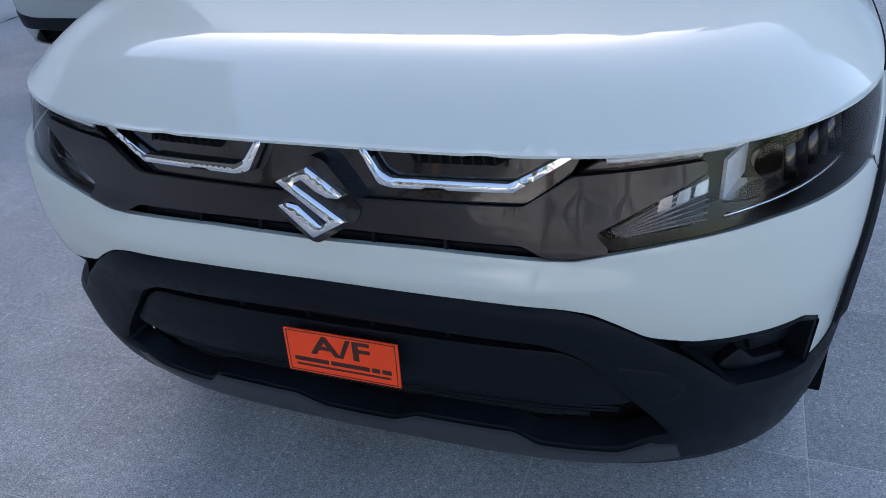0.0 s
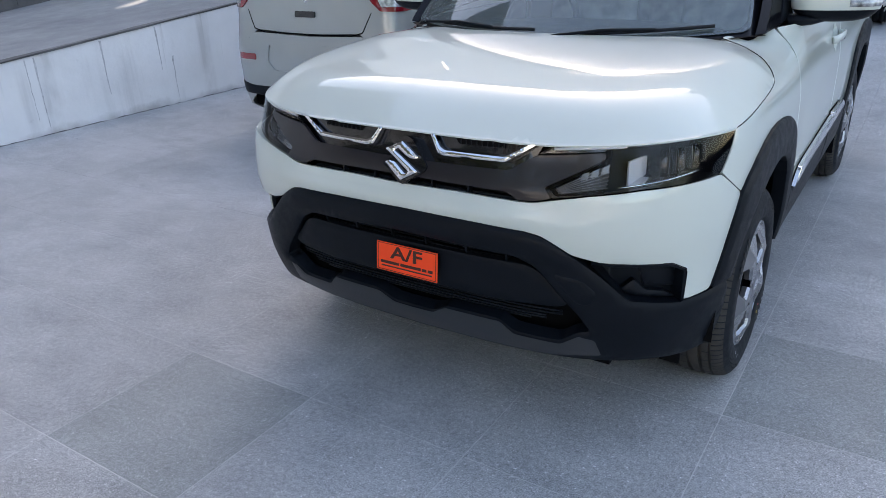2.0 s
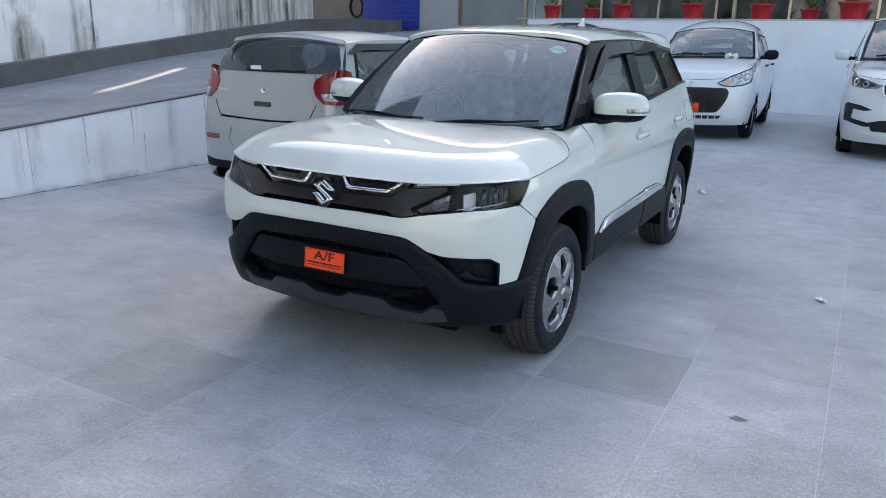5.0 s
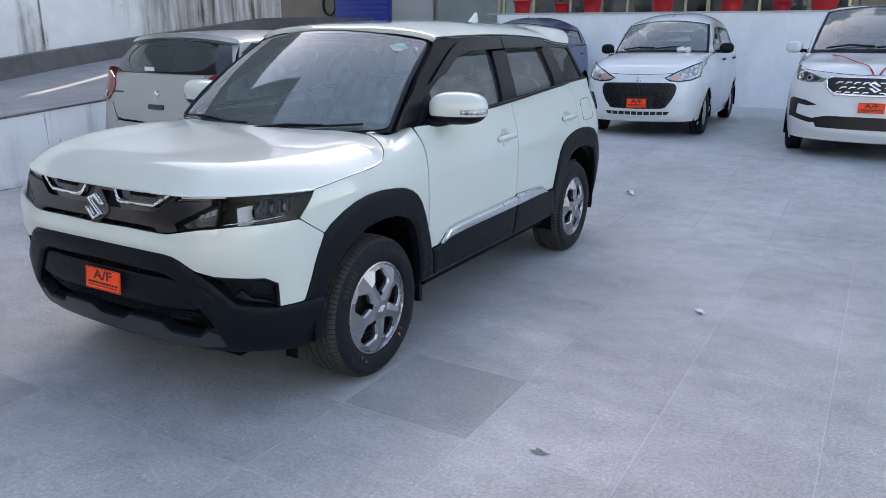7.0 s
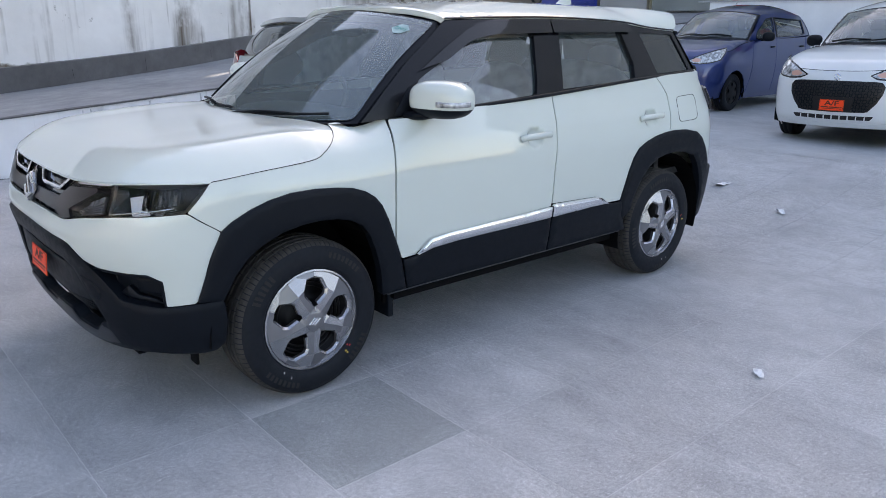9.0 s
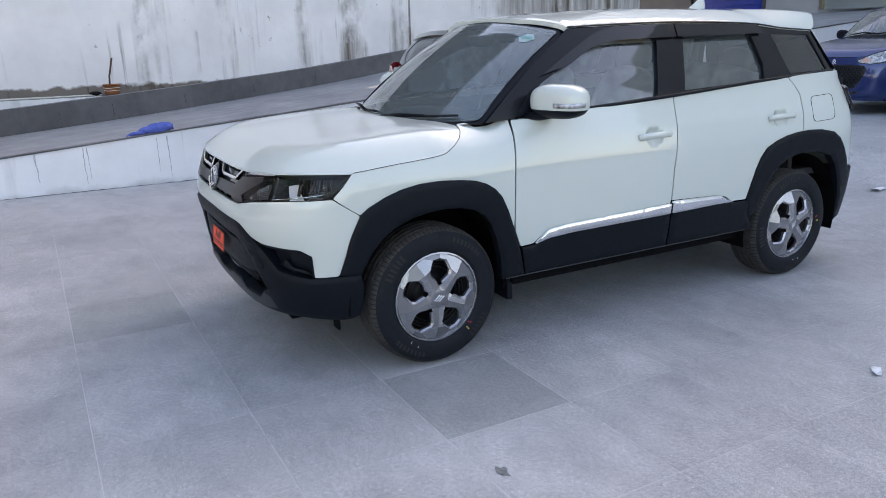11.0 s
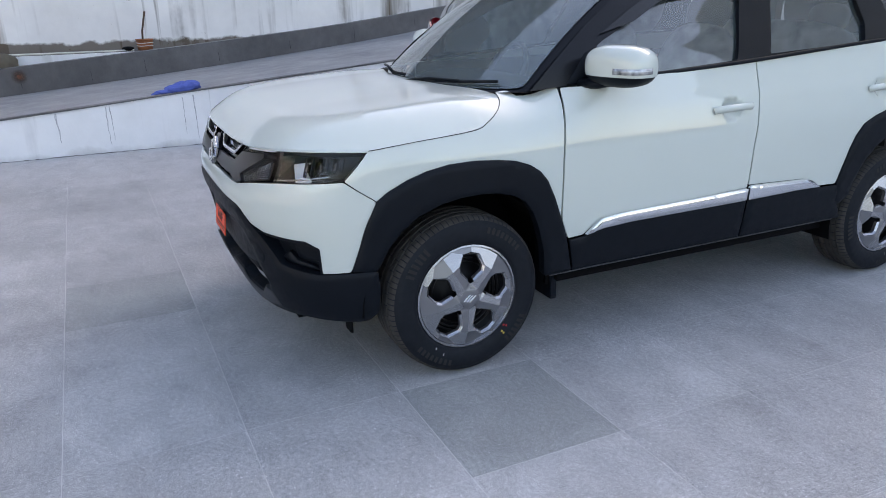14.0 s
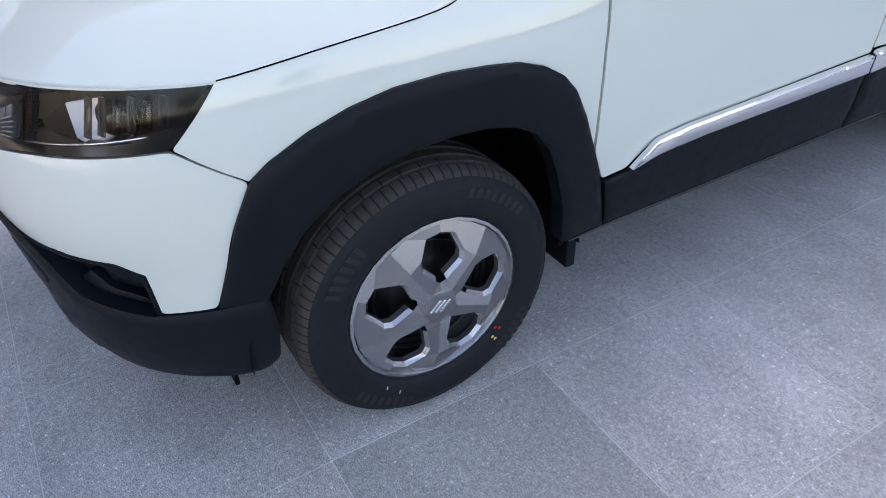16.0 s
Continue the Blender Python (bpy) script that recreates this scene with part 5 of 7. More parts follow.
# ---- mirrors, handles, wipers ----
for sd in (1, -1):
    turn = pose(.902 * sd, .648, 1.193, 0, 0, 16 * sd)
    bm = blob(.148, .092, .082, 2.7, 36, 16, low=-.42)
    mir = part("mirror", moved(bm, turn), white_paint, car, "white door mirror with indicator", True)
    part("mirror_base", moved(blob(.146, .090, .080, 2.7, 36, 16, high=-.40), turn), black_plastic, mir, "", True)
    bm = bmesh.new()
    box(bm, -.105, .105, .079, .084, -.040, .045)
    part("mirror_glass", moved(bm, turn), chrome, mir)
    path = [turn @ Vector((sd * x, y, z)) for x, y, z in ((.030, -.0905, -.012), (.075, -.0862, -.012), (.110, -.073, -.012), (.136, -.046, -.011), (.1465, -.005, -.010))]
    part_ob = tube("indicator", bow(path, 4), [(-.004, -.011), (.004, -.011), (.004, .011), (-.004, .011)], lamp_clear, mir)
    tube("arm", [(.76 * sd, .57, 1.118), (.83 * sd, .60, 1.122), (.90 * sd, .65, 1.140)], circle(.04, 10, .5), black_plastic, mir)
    skin("mirror_patch", rounded([(.50, 1.118), (.64, 1.125), (.66, 1.26), (.60, 1.235)], .006), GREEN, black_plastic, mir, side=sd, off=.006, thick=.01, edge=.004, h=.05)
    for a, z in ((2.735, .972), (3.735, 1.0)):
        path = [MAIN(a - .108, z - .004, .004), MAIN(a - .085, z, .024), MAIN(a, z + .002, .034), MAIN(a + .085, z + .003, .026), MAIN(a + .110, z + .002, .004)]
        tube("door_handle", bow(path, 5), [(q * 1.0, r) for q, r in [(-.006, -.014), (.004, -.016), (.009, 0), (.004, .016), (-.006, .014)]], white_paint, car, side=sd)
    tube("roof_seam", [GREEN(y, z + .004, .006) for y, z in bow([(.907, 1.522), (1.068, 1.529), (1.25, 1.534), (1.61, 1.540), (2.0, 1.534), (2.30, 1.521), (2.495, 1.498), (2.79, 1.480)], 4)], circle(.005, 6), gloss_black, car, side=sd)
for x0, x1, u0, v0, u1, v1 in ((.10, 0, .08, .015, .80, .055), (-.62, 0, -.80, .01, -.04, .055)):
    p0, p1 = windscreen(u0, v0, .022), windscreen((u0 + u1 * 2) / 3, v1 - .005, .016)
    wp = tube("wiper", [p0, (np.array(p0) + p1) / 2 + np.array([0, -.004, .010]), p1], circle(.006, 6), black_plastic, car, "black wiper arm")
    tube("blade", [windscreen(u0 + (u1 - u0) * s, v1 - .015 + .022 * s, .008) for s in (.18, .4, .6, .8, 1.0)], circle(.007, 6, .9), rubber, wp)
# oval gas sticker on the glass
cx = Vector(windscreen(.76, .84, -.004))
ex = (Vector(windscreen(.80, .84, -.004)) - Vector(windscreen(.72, .84, -.004))).normalized()
ez = (Vector(windscreen(.76, .90, -.004)) - Vector(windscreen(.76, .78, -.004))).normalized()
ny = ex.cross(ez)
m = Matrix(((ex[0], ez[0], ny[0], cx[0]), (ex[1], ez[1], ny[1], cx[1]), (ex[2], ez[2], ny[2], cx[2]), (0, 0, 0, 1)))
bm = bmesh.new()
bm.faces.new([bm.verts.new((.052 * x, .037 * y, 0)) for x, y in ((-1, 0), (-.35, -1), (.35, -1), (1, 0), (.35, 1), (-.35, 1))])
st = part("gas_sticker", moved(bm, m), sticker_teal, car, "pale sticker reading CNG")
writing("CNG", .032, sticker_ink, st, m @ Matrix.Translation((0, 0, .002)))

# ---- cabin ----
part("dashboard", moved(blob(.68, .22, .14, 3.2, 28, 12), pose(0, .55, .96)), cabin_dark, car, "", True)
part("headliner", moved(blob(.56, .92, .03, 4, 24, 8), pose(0, 1.85, 1.535)), headliner, car, "", True)
bm = bmesh.new()
n = 28
rings = [[bm.verts.new(((.175 + .016 * math.cos(q)) * math.cos(2 * math.pi * k / n), .016 * math.sin(q), (.175 + .016 * math.cos(q)) * math.sin(2 * math.pi * k / n))) for q in (0, 1.05, 2.1, 3.14, 4.19, 5.24)] for k in range(n)]
for k in range(n):
    for i in range(6):
        bm.faces.new((rings[k][i], rings[k][(i + 1) % 6], rings[(k + 1) % n][(i + 1) % 6], rings[(k + 1) % n][i]))
part("steering_wheel", moved(bm, pose(-.36, .86, 1.05, -28)), cabin_dark, car, "", True)
for x in (.36, -.36):
    seat = part("front_seat", moved(blob(.25, .27, .11, 3), pose(x, 1.22, .66)), seat_cloth, car, "dark front seat under clear film", True)
    part("backrest", moved(blob(.24, .09, .34, 3), pose(x, 1.50, .98, -14)), seat_film, seat, "", True)
    part("headrest", moved(blob(.13, .05, .085, 2.6), pose(x, 1.60, 1.36, -12)), seat_cloth, seat, "", True)
bench = part("rear_seat", moved(blob(.62, .26, .11, 4), pose(0, 2.10, .68)), seat_cloth, car, "", True)
part("backrest", moved(blob(.62, .09, .32, 4), pose(0, 2.38, .98, -14)), seat_film, bench, "", True)
for x in (.36, -.36):
    part("headrest", moved(blob(.12, .05, .08, 2.6), pose(x, 2.47, 1.31, -12)), seat_cloth, bench, "", True)
part("rear_view_mirror", moved(blob(.12, .025, .035, 3), pose(0, .78, 1.47, 0, 0, 4)), cabin_dark, car, "", True)
bm = bmesh.new()
box(bm, -.74, .74, .40, 3.0, .60, .64)
box(bm, -.70, .70, 2.62, 2.66, .64, 1.12)
part("cabin_floor", bm, cabin_dark, car)
for sd in (1, -1):
    for y0, y1 in ((.50, 1.46), (1.52, 2.45)):
        bm = bmesh.new()
        box(bm, .74 * sd, .76 * sd, y0, y1, .62, 1.10)
        part("door_card", bm, cabin_dark, car)

# ---- the other parked cars ----
class Cabin(Green):
    """Side of a small car's greenhouse: (y, z) -> place."""

    def __init__(self, low, zlow, high, zhigh, y0, y1, taper=.09):
        self.p = (low, zlow, high, zhigh, y0, y1)
        self.taper = taper

    def at(self, y, z, off=0.0):
        low, zlow, high, zhigh, y0, y1 = self.p
        s = (z - zlow) / (zhigh - zlow)
        k = 1 - .08 * max(0, (y0 + .9 - y) / .9) ** 2 - self.taper * max(0, (y - y1 + .9) / .9) ** 2
        return np.array([(low + (high - low) * s + .035 * s * (1 - s) * 2) * k, y, z])


def arch_points(centre, r, rise, n=13, start=-20, end=200):
    return [(centre + r * math.cos(math.radians(d)), rise + r * math.sin(math.radians(d))) for d in np.linspace(end, start, n)]


def small_wheel(owner, r, half, cover, holes=5, hole_r=.028):
    w = new("wheel")
    w.parent = owner
    ri = r * .62
    prof = [(ri, half - .16), (r * .85, half - .172), (r - .012, half - .165), (r, half - .145), (r, half - .105), (r - .006, half - .102), (r - .006, half - .096), (r, half - .093), (r, half - .055), (r - .006, half - .052), (r - .006, half - .046),
            (r, half - .043), (r, half - .03), (r - .012, half - .01), (r * .86, half), (ri + .01, half - .008), (ri, half - .014)]
    part("tyre", revolve(prof, 56), rubber, w, "", True)
    ring = [(ri * math.cos(math.radians(d)), ri * math.sin(math.radians(d))) for d in range(0, 360, 10)]
    hs = []
    for k in range(holes):
        c, s = math.cos(2 * math.pi * k / holes + .4), math.sin(2 * math.pi * k / holes + .4)
        hs.append([((ri * .68 + hole_r * 1.1 * math.cos(q)) * c - hole_r * 1.2 * math.sin(q) * s, (ri * .68 + hole_r * 1.1 * math.cos(q)) * s + hole_r * 1.2 * math.sin(q) * c) for q in np.linspace(0, 2 * math.pi, 8)[:-1]])
    skin("wheel_cover", ring, lambda u, v, o=0.0: np.array([half - .022 + .018 * (1 - (math.hypot(u, v) / ri) ** 2) + o, u, v]), cover, w, thick=.012, edge=.003, h=.03, holes=hs)
    part("rim", revolve([(ri, half - .12), (ri, half - .03), (ri * .9, half - .04), (0, half - .05)], 24), steel_black, w, "", True)
    return w


def small_car(name, label, paint, P, place):
    """A parked hatchback or van: front axle at y 0, facing -y, then set at place."""
    W, D, T, wb, zf, zb, zt, r = (P[k] for k in ("half", "nose", "tail", "base", "front", "belt", "top", "wheel"))
    own = tagged(new(name), label, "car")
    S = Shell(door=[(.12, W - .07), (.3, W - .03), (.5, W - .006), (.68, W), (.82, W - .008), (zb - .04, W - .03), (zb + .12, W - .06)],
              fender=[(.12, W - .07), (.3, W - .03), (.5, W - .006), (.68, W - .002), (.78, W - .02), (zb - .06, W - .09), (zb + .02, W - .16), (zb + .12, W - .25)],
              nose=[(.12, D - .12), (.22, D - .05), (.32, D), (.5, D), (.65, D - .02), (zf, D - .07), (zf + .08, D - .14), (zb + .1, D - .4)],
              tail=[(.12, T - .10), (.25, T - .02), (.4, T), (.6, T), (.8, T - .02), (zb, T - .06), (zb + .3, T - .12)], base=wb, nf=P.get("nf", 3.0), nr=P.get("nr", 4), wn=W, df=D, dr=T, blend=(.15, .6))
    L1, L2, L3 = S.L1, S.L2, S.L3
    yA, yW, yR, yB = P["yA"], P["yW"], P["yR"], P["yB"]
    ra = r + .055
    f_arch = arch_points(L1, ra, r, 13, -25, 205)
    r_arch = arch_points(L2, ra, r, 13, -25, 205)
    aL = L1 - .42
    E = bow([(0, zf), (.22, zf + .004), (.45, zf + .018), (aL * .82, zf + .05), (aL, zf + .085), (L1 - .12, zf + .115), (L1 + .22, zb - .055), (L1 + yA, zb - .004)], 4)
    cut = next(i for i, p in enumerate(E) if p[0] >= aL - 1e-6)

    def pair(nm, outline, surf, mat, **k):
        for sd in (1, -1):
            skin(nm, outline, surf, mat, own, side=sd, **k)

    bump = E[:cut + 1] + [(L1 - ra - .01, r + .10), f_arch[0], (L1 - ra + .03, .23), (L1 - ra - .1, .205), (0, .195)]
    skin("front_bumper", rounded(both(bump), .006), S, paint, own, h=.05)
    pair("fender", rounded(E[cut:] + [(L1 + yA - .01, zb - .10), (L1 + yA - .02, .60), (L1 + ra + .06, .26), f_arch[-1]] + f_arch[::-1][1:-1] + [(L1 - ra - .01, r + .10)], .006), S, paint, h=.05)
    d1 = P["door"]
    belt = lambda y: zb + .055 * (y - yA) / (wb - yA)
    pair("front_door", rounded([(L1 + yA, zb), (L1 + d1, belt(d1)), (L1 + d1 - .01, .60), (L1 + d1 - .03, .27), (L1 + ra + .07, .27), (L1 + yA - .012, .60)], .01), S, paint, h=.06)
    dr = wb - .02
    pair("rear_door", rounded([(L1 + d1 + .008, belt(d1)), (L1 + dr, belt(dr)), (L1 + dr, r + ra + .03)] + [p for p in r_arch[::-1] if p[0] < L1 + dr - .02 and p[1] > .27] + [(L2 - ra - .03, .27), (L1 + d1 - .022, .27), (L1 + d1, .60)], .008), S, paint, h=.06)
    pair("rear_quarter", rounded([(L1 + dr + .008, belt(dr)), (L3 - W * .72, belt(dr) + .05), (L3 - W * .72, P.get("rear_foot", .24)), r_arch[-1]] + [p for p in r_arch[::-1] if p[0] > L1 + dr + .02 and p[1] > .26] + [(L1 + dr + .008, r + ra + .03)], .006), S, paint, h=.06)
    pair("sill", rounded([(L1 + ra, .27), (L2 - ra, .27), (L2 - ra, .17), (L1 + ra, .17)], .005), S, paint if P.get("sill") else black_plastic, off=-.012, h=.1)
    lid_z, lid_top, foot = P.get("lid", .60), P.get("lid_top", belt(dr) + .05), P.get("rear_foot", .24)

    def round_tail(u, v, o=0.0):
        """u: metres from the tail's middle, either way."""
        q = S(L3 - abs(u), v, o)
        return np.array([math.copysign(q[0], u) if abs(u) > 1e-9 else 0.0, q[1], q[2]])

    skin("tailgate", rounded(both([(0, lid_top), (W * .72, lid_top), (W * .72, .75), (W * .60, lid_z + .02), (0, lid_z)]), .02), round_tail, paint, own, h=.05)
    skin("rear_bumper", rounded(both([(0, lid_z - .014), (W * .62, lid_z), (W * .72, .76), (W * .72, foot), (0, foot)]), .01), round_tail, paint, own, h=.05)
    # bonnet
    pts = [S.at(a, z) for a, z in E]
    edges = np.array([np.array(p) * (1 - k / 6) + np.array(q) * k / 6 for p, q in zip(pts, pts[1:]) for k in range(6)] + [pts[-1]])
    mid = curve([(-D, zf + .05), (-D + .15, zf + .10), (-.2, zb - .05), (.2, zb + .01), (.6, zb + .03)])

    def lid(x, y, off=0.0):
        top = mid(y) - .03 * (abs(x) / W) ** 2.5
        d = np.hypot(edges[:, 0] - abs(x), edges[:, 1] - y)
        i = int(np.argmin(d))
        k = max(1 - d[i] / .16, 0)
        return np.array([x, y, top - (top - edges[i][2]) * k ** 2.4 + off])

    half = [(p[0], p[1]) for p in pts] + [(W * .55, yA - .11), (W * .28, yA - .16), (0, yA - .18)]
    skin("bonnet", both(half[::-1]), lid, paint, own, h=.05)
    for sd in (1, -1):
        tube("panel_joint", [S(a, z, -.001) for a, z in E], circle(.0032, 6), dark_plastic, own, side=sd)
    # greenhouse
    G = Cabin(W - .055, zb, P["roof_half"], zt - .06, yA, yB, P.get("taper", .09))
    zr = zt - .075
    up = lambda y: zr - .035 * ((y - (yW + yR) / 2) / ((yR - yW) / 2)) ** 2
    roofline = [(y, up(y)) for y in np.linspace(yW, yR, 9)]
    frame_line = [(yA, zb)] + [(yA + (yW - yA) * s, zb + (up(yW) - zb) * s) for s in (.35, .7)] + roofline + [(yR + (yB - yR) * .5, (up(yR) + belt(yB)) / 2), (yB, belt(yB) + .02), (d1, belt(d1))]
    gl = lambda y0, y1, t0, t1: [(y0, belt(y0) + .03), (y0 + t0, up(max(y0 + t0, yW)) - .06), (y1 + t1, up(min(y1 + t1, yR)) - .06), (y1, belt(y1) + .03)]
    g1 = [(yA + .20, belt(yA) + .03), (yA + .24, belt(yA) + .13), (yW + .10, up(yW) - .065), (d1 + .02, up(d1) - .06), (d1 - .03, belt(d1) + .03)]
    g2 = [(d1 + .07, belt(d1) + .03), (d1 + .10, up(d1) - .06), (dr + .05, up(min(dr, yR)) - .075), (dr + .10, belt(dr) + .06), (dr, belt(dr) + .035)]
    wins = [g1, g2] + ([P["third"]] if "third" in P else [])
    for sd in (1, -1):
        skin("window_frame", rounded(frame_line, .004), G, paint, own, side=sd, h=.06, thick=.03, holes=[rounded(q, .02) for q in wins])
        for q in wins:
            skin("side_window", rounded(q, .018), G, smoke_glass if sd > 0 and P.get("dark") else glass, own, side=sd, off=-.012, thick=0, edge=0, h=.12)
            c = np.mean(q, axis=0)
            skin("window_rubber", rounded([tuple(c + (np.array(p) - c) * 1.06) for p in q], .02), G, black_plastic, own, side=sd, off=.001, thick=.004, edge=.001, h=.08, holes=[rounded([tuple(c + (np.array(p) - c) * .97) for p in q], .018)])
        if P.get("visor"):
            skin("rain_visor", rounded([(g2[0][0], up(d1) - .02), (dr + .02, up(min(dr, yR)) - .02), (dr + .17, up(min(dr, yR)) - .10), (dr + .10, up(min(dr, yR)) - .11), (dr - .05, up(min(dr, yR)) - .075), (g2[0][0], up(d1) - .075)], .01), G, gloss_black, own, side=sd, off=.02, thick=.004, edge=.005, h=.04)

    xb, xt = G.at(yA, zb)[0], G.at(yW, up(yW))[0]

    def screen(u, v, off=0.0):
        lo = np.array([xb * u, yA - .18 + .18 * u * u, zb + .02 - .02 * u * u])
        hi = np.array([xt * u, yW - .10 + .10 * u * u, zt - .045 + (up(yW) - zt + .045) * u * u])
        return lo * (1 - v) + hi * v + np.array([0, -.6, .8]) * (.02 * math.sin(math.pi * min(max(v, 0), 1)) + off)

    skin("windscreen", rounded([(-.94, .05), (.94, .05), (.93, .95), (-.93, .95)], .05), screen, screen_glass, own, thick=0, edge=0, h=.2)
    skin("windscreen_border", [(-.98, -.02), (.98, -.02), (.98, .99), (-.98, .99)], screen, black_plastic, own, off=-.003, thick=.004, edge=0, h=.12, holes=[rounded([(-.93, .08), (.93, .08), (.92, .94), (-.92, .94)], .05)])
    for u0, u1 in ((-.75, -.08), (-.05, .62)):
        tube("wiper", [screen(u0, .05, .025), screen((u0 + u1) / 2, .11, .02), screen(u1, .09, .012)], circle(.011, 6), black_plastic, own)

    crown = P.get("crown", 0)

    def top(u, y, off=0.0):
        yc = min(max(y, yW), yR)
        e = G.at(yc, up(yc))
        k = min(abs(u), 1.0)
        s = (y - yW) / (yR - yW)
        zc = zt + crown - (.045 + crown) * (2 * s - 1) ** 2
        return np.array([u * (e[0] + .004), y, e[2] + (zc - e[2]) * (1 - k ** 3) ** .8]) + np.array([.5 * u * k ** 4, 0, 1]) * off

    skin("roof", [(u / 8, yW - .10 + .10 * (u / 8) ** 2) for u in range(-8, 9)] + [(1, y) for y in np.linspace(yW + .08, yR, 16)] + [(.6, yR + .07), (-.6, yR + .07)] + [(-1, y) for y in np.linspace(yR, yW + .08, 16)], top, paint, own, h=.08, edge=.01, thick=.03)
    xr, xq = G.at(yR, up(yR))[0], G.at(yB, belt(yB))[0]

    def back(u, v, off=0.0):
        lo = np.array([xq * u, yB + .14 - .12 * u * u, belt(yB) + .02 + P.get("rear_z", 0)])
        hi = np.array([xr * u, yR + .06 - .06 * u * u, zt - .06 + (up(yR) - zt + .06) * u * u])
        return lo * (1 - v) + hi * v + np.array([0, .8, .5]) * (.03 * math.sin(math.pi * min(max(v, 0), 1)) + off)

    if P.get("band"):
        shape = rounded([(-.93, .03), (.93, .03), (.985, .30), (.93, .86), (-.93, .86), (-.985, .30)], .10)
        clear_part = rounded([(-.62, .10), (0, .055), (.62, .10), (.80, .40), (.74, .80), (.30, .86), (-.30, .86), (-.74, .80), (-.80, .40)], .16)
        skin("rear_window_band", shape, back, gloss_black, own, off=.008, thick=.008, edge=.003, h=.06, holes=[clear_part])
        skin("rear_window", clear_part, back, hatch_glass, own, off=.004, thick=0, edge=0, h=.12)
        skin("spoiler", rounded([(-.99, .90), (.99, .90), (1.0, 1.04), (-1.0, 1.04)], .03), back, paint, own, off=.035, thick=.03, edge=.01, h=.06)
    else:
        skin("rear_window", rounded([(-.90, .02), (.90, .02), (.99, .35), (.90, .90), (-.90, .90), (-.99, .35)], .12), back, glass, own, off=.008, thick=0, edge=0, h=.12)
    skin("rear_frame", [(-1, -.08), (1, -.08), (1, 1.0), (-1, 1.0)], back, paint, own, off=-.006, thick=.006, edge=0, h=.10, holes=[rounded([(-.80, .06), (.80, .06), (.86, .40), (.78, .88), (-.78, .88), (-.86, .40)], .12)])
    # cabin
    bm = bmesh.new()
    box(bm, -W + .10, W - .10, -.45, wb + .35, .20, .55)
    box(bm, -W + .09, W - .09, yA, wb + .3, .50, .56)
    part("underbody", bm, dark_plastic, own)
    part("dashboard", moved(blob(W - .14, .18, .12, 3.2, 20, 10), pose(0, yA + .18, zb - .06)), cabin_dark, own, "", True)
    for x in (.33, -.33):
        st = part("front_seat", moved(blob(.22, .09, .33, 3, 20, 10), pose(x, d1 + .12, zb - .14, -12)), seat_cloth, own, "", True)
        part("headrest", moved(blob(.12, .045, .08, 2.6, 16, 8), pose(x, d1 + .20, zb + .24, -10)), seat_cloth, st, "", True)
    part("rear_seat", moved(blob(W - .18, .09, .30, 4, 20, 10), pose(0, wb - .10, zb - .14, -12)), seat_cloth, own, "", True)
    for y in (0, wb):
        for sd in (1, -1):
            bm = bmesh.new()
            arc = [(ra * math.cos(math.radians(d)), r + ra * math.sin(math.radians(d))) for d in range(-15, 196, 15)]
            a, b = ([bm.verts.new((sd * x, y + p, q)) for p, q in arc] for x in (W - .32, W - .015))
            for i in range(len(arc) - 1):
                bm.faces.new((a[i], a[i + 1], b[i + 1], b[i]))
            bm.faces.new(a)
            part("wheel_housing", bm, dark_plastic, own)
    first = small_wheel(own, r, W - .03, P["cover"])
    first.matrix_basis = pose(0, 0, r)
    for y, sd in ((wb, 1), (0, -1), (wb, -1)):
        copy_thing(first, pose(0, y, r, 0, 0, 0 if sd > 0 else 180))
    # mirrors and handles
    for sd in (1, -1):
        mir = part("mirror", moved(blob(.095, .06, .07, 2.7, 24, 12), pose((W + .06) * sd, yA + .28, zb + .06, 0, 0, 12 * sd)), P["mirror"], own, "", True)
        tube("arm", [((W - .08) * sd, yA + .24, zb + .01), ((W + .03) * sd, yA + .27, zb + .03)], circle(.025, 8), black_plastic, mir)
        for a in (L1 + d1 - .14, L1 + dr - .16):
            tube("door_handle", bow([S(a - .08, zb - .10, .003), S(a, zb - .097, .026), S(a + .08, zb - .095, .003)], 4), circle(.012, 6, 1.2), P["handle"], own, side=sd)
    # features: pairs and middle pieces, on the nose (a from its middle) or the tail (b from its middle)
    for nm, where, outline, mat, off, thick in P["features"]:
        if where in ("nose", "tail"):
            pts2 = both(outline)
            if where == "tail":
                skin(nm, rounded(pts2, .012), round_tail, mat, own, off=off, thick=thick, edge=min(.006, thick), h=.035)
            else:
                skin(nm, rounded(pts2, .012), S, mat, own, off=off, thick=thick, edge=min(.006, thick), h=.035)
        elif where == "nose_pair":
            pair(nm, rounded(outline, .012), S, mat, off=off, thick=thick, edge=min(.006, thick), h=.03)
        elif where == "tail_pair":
            pair(nm, rounded([(L3 - b, z) for b, z in outline], .012), S, mat, off=off, thick=thick, edge=min(.006, thick), h=.03)
    own.matrix_world = place
    return own, S


grille_black = material("grille_black", (0.008, 0.008, 0.009), 0.35, vary=0.2, scale=30)


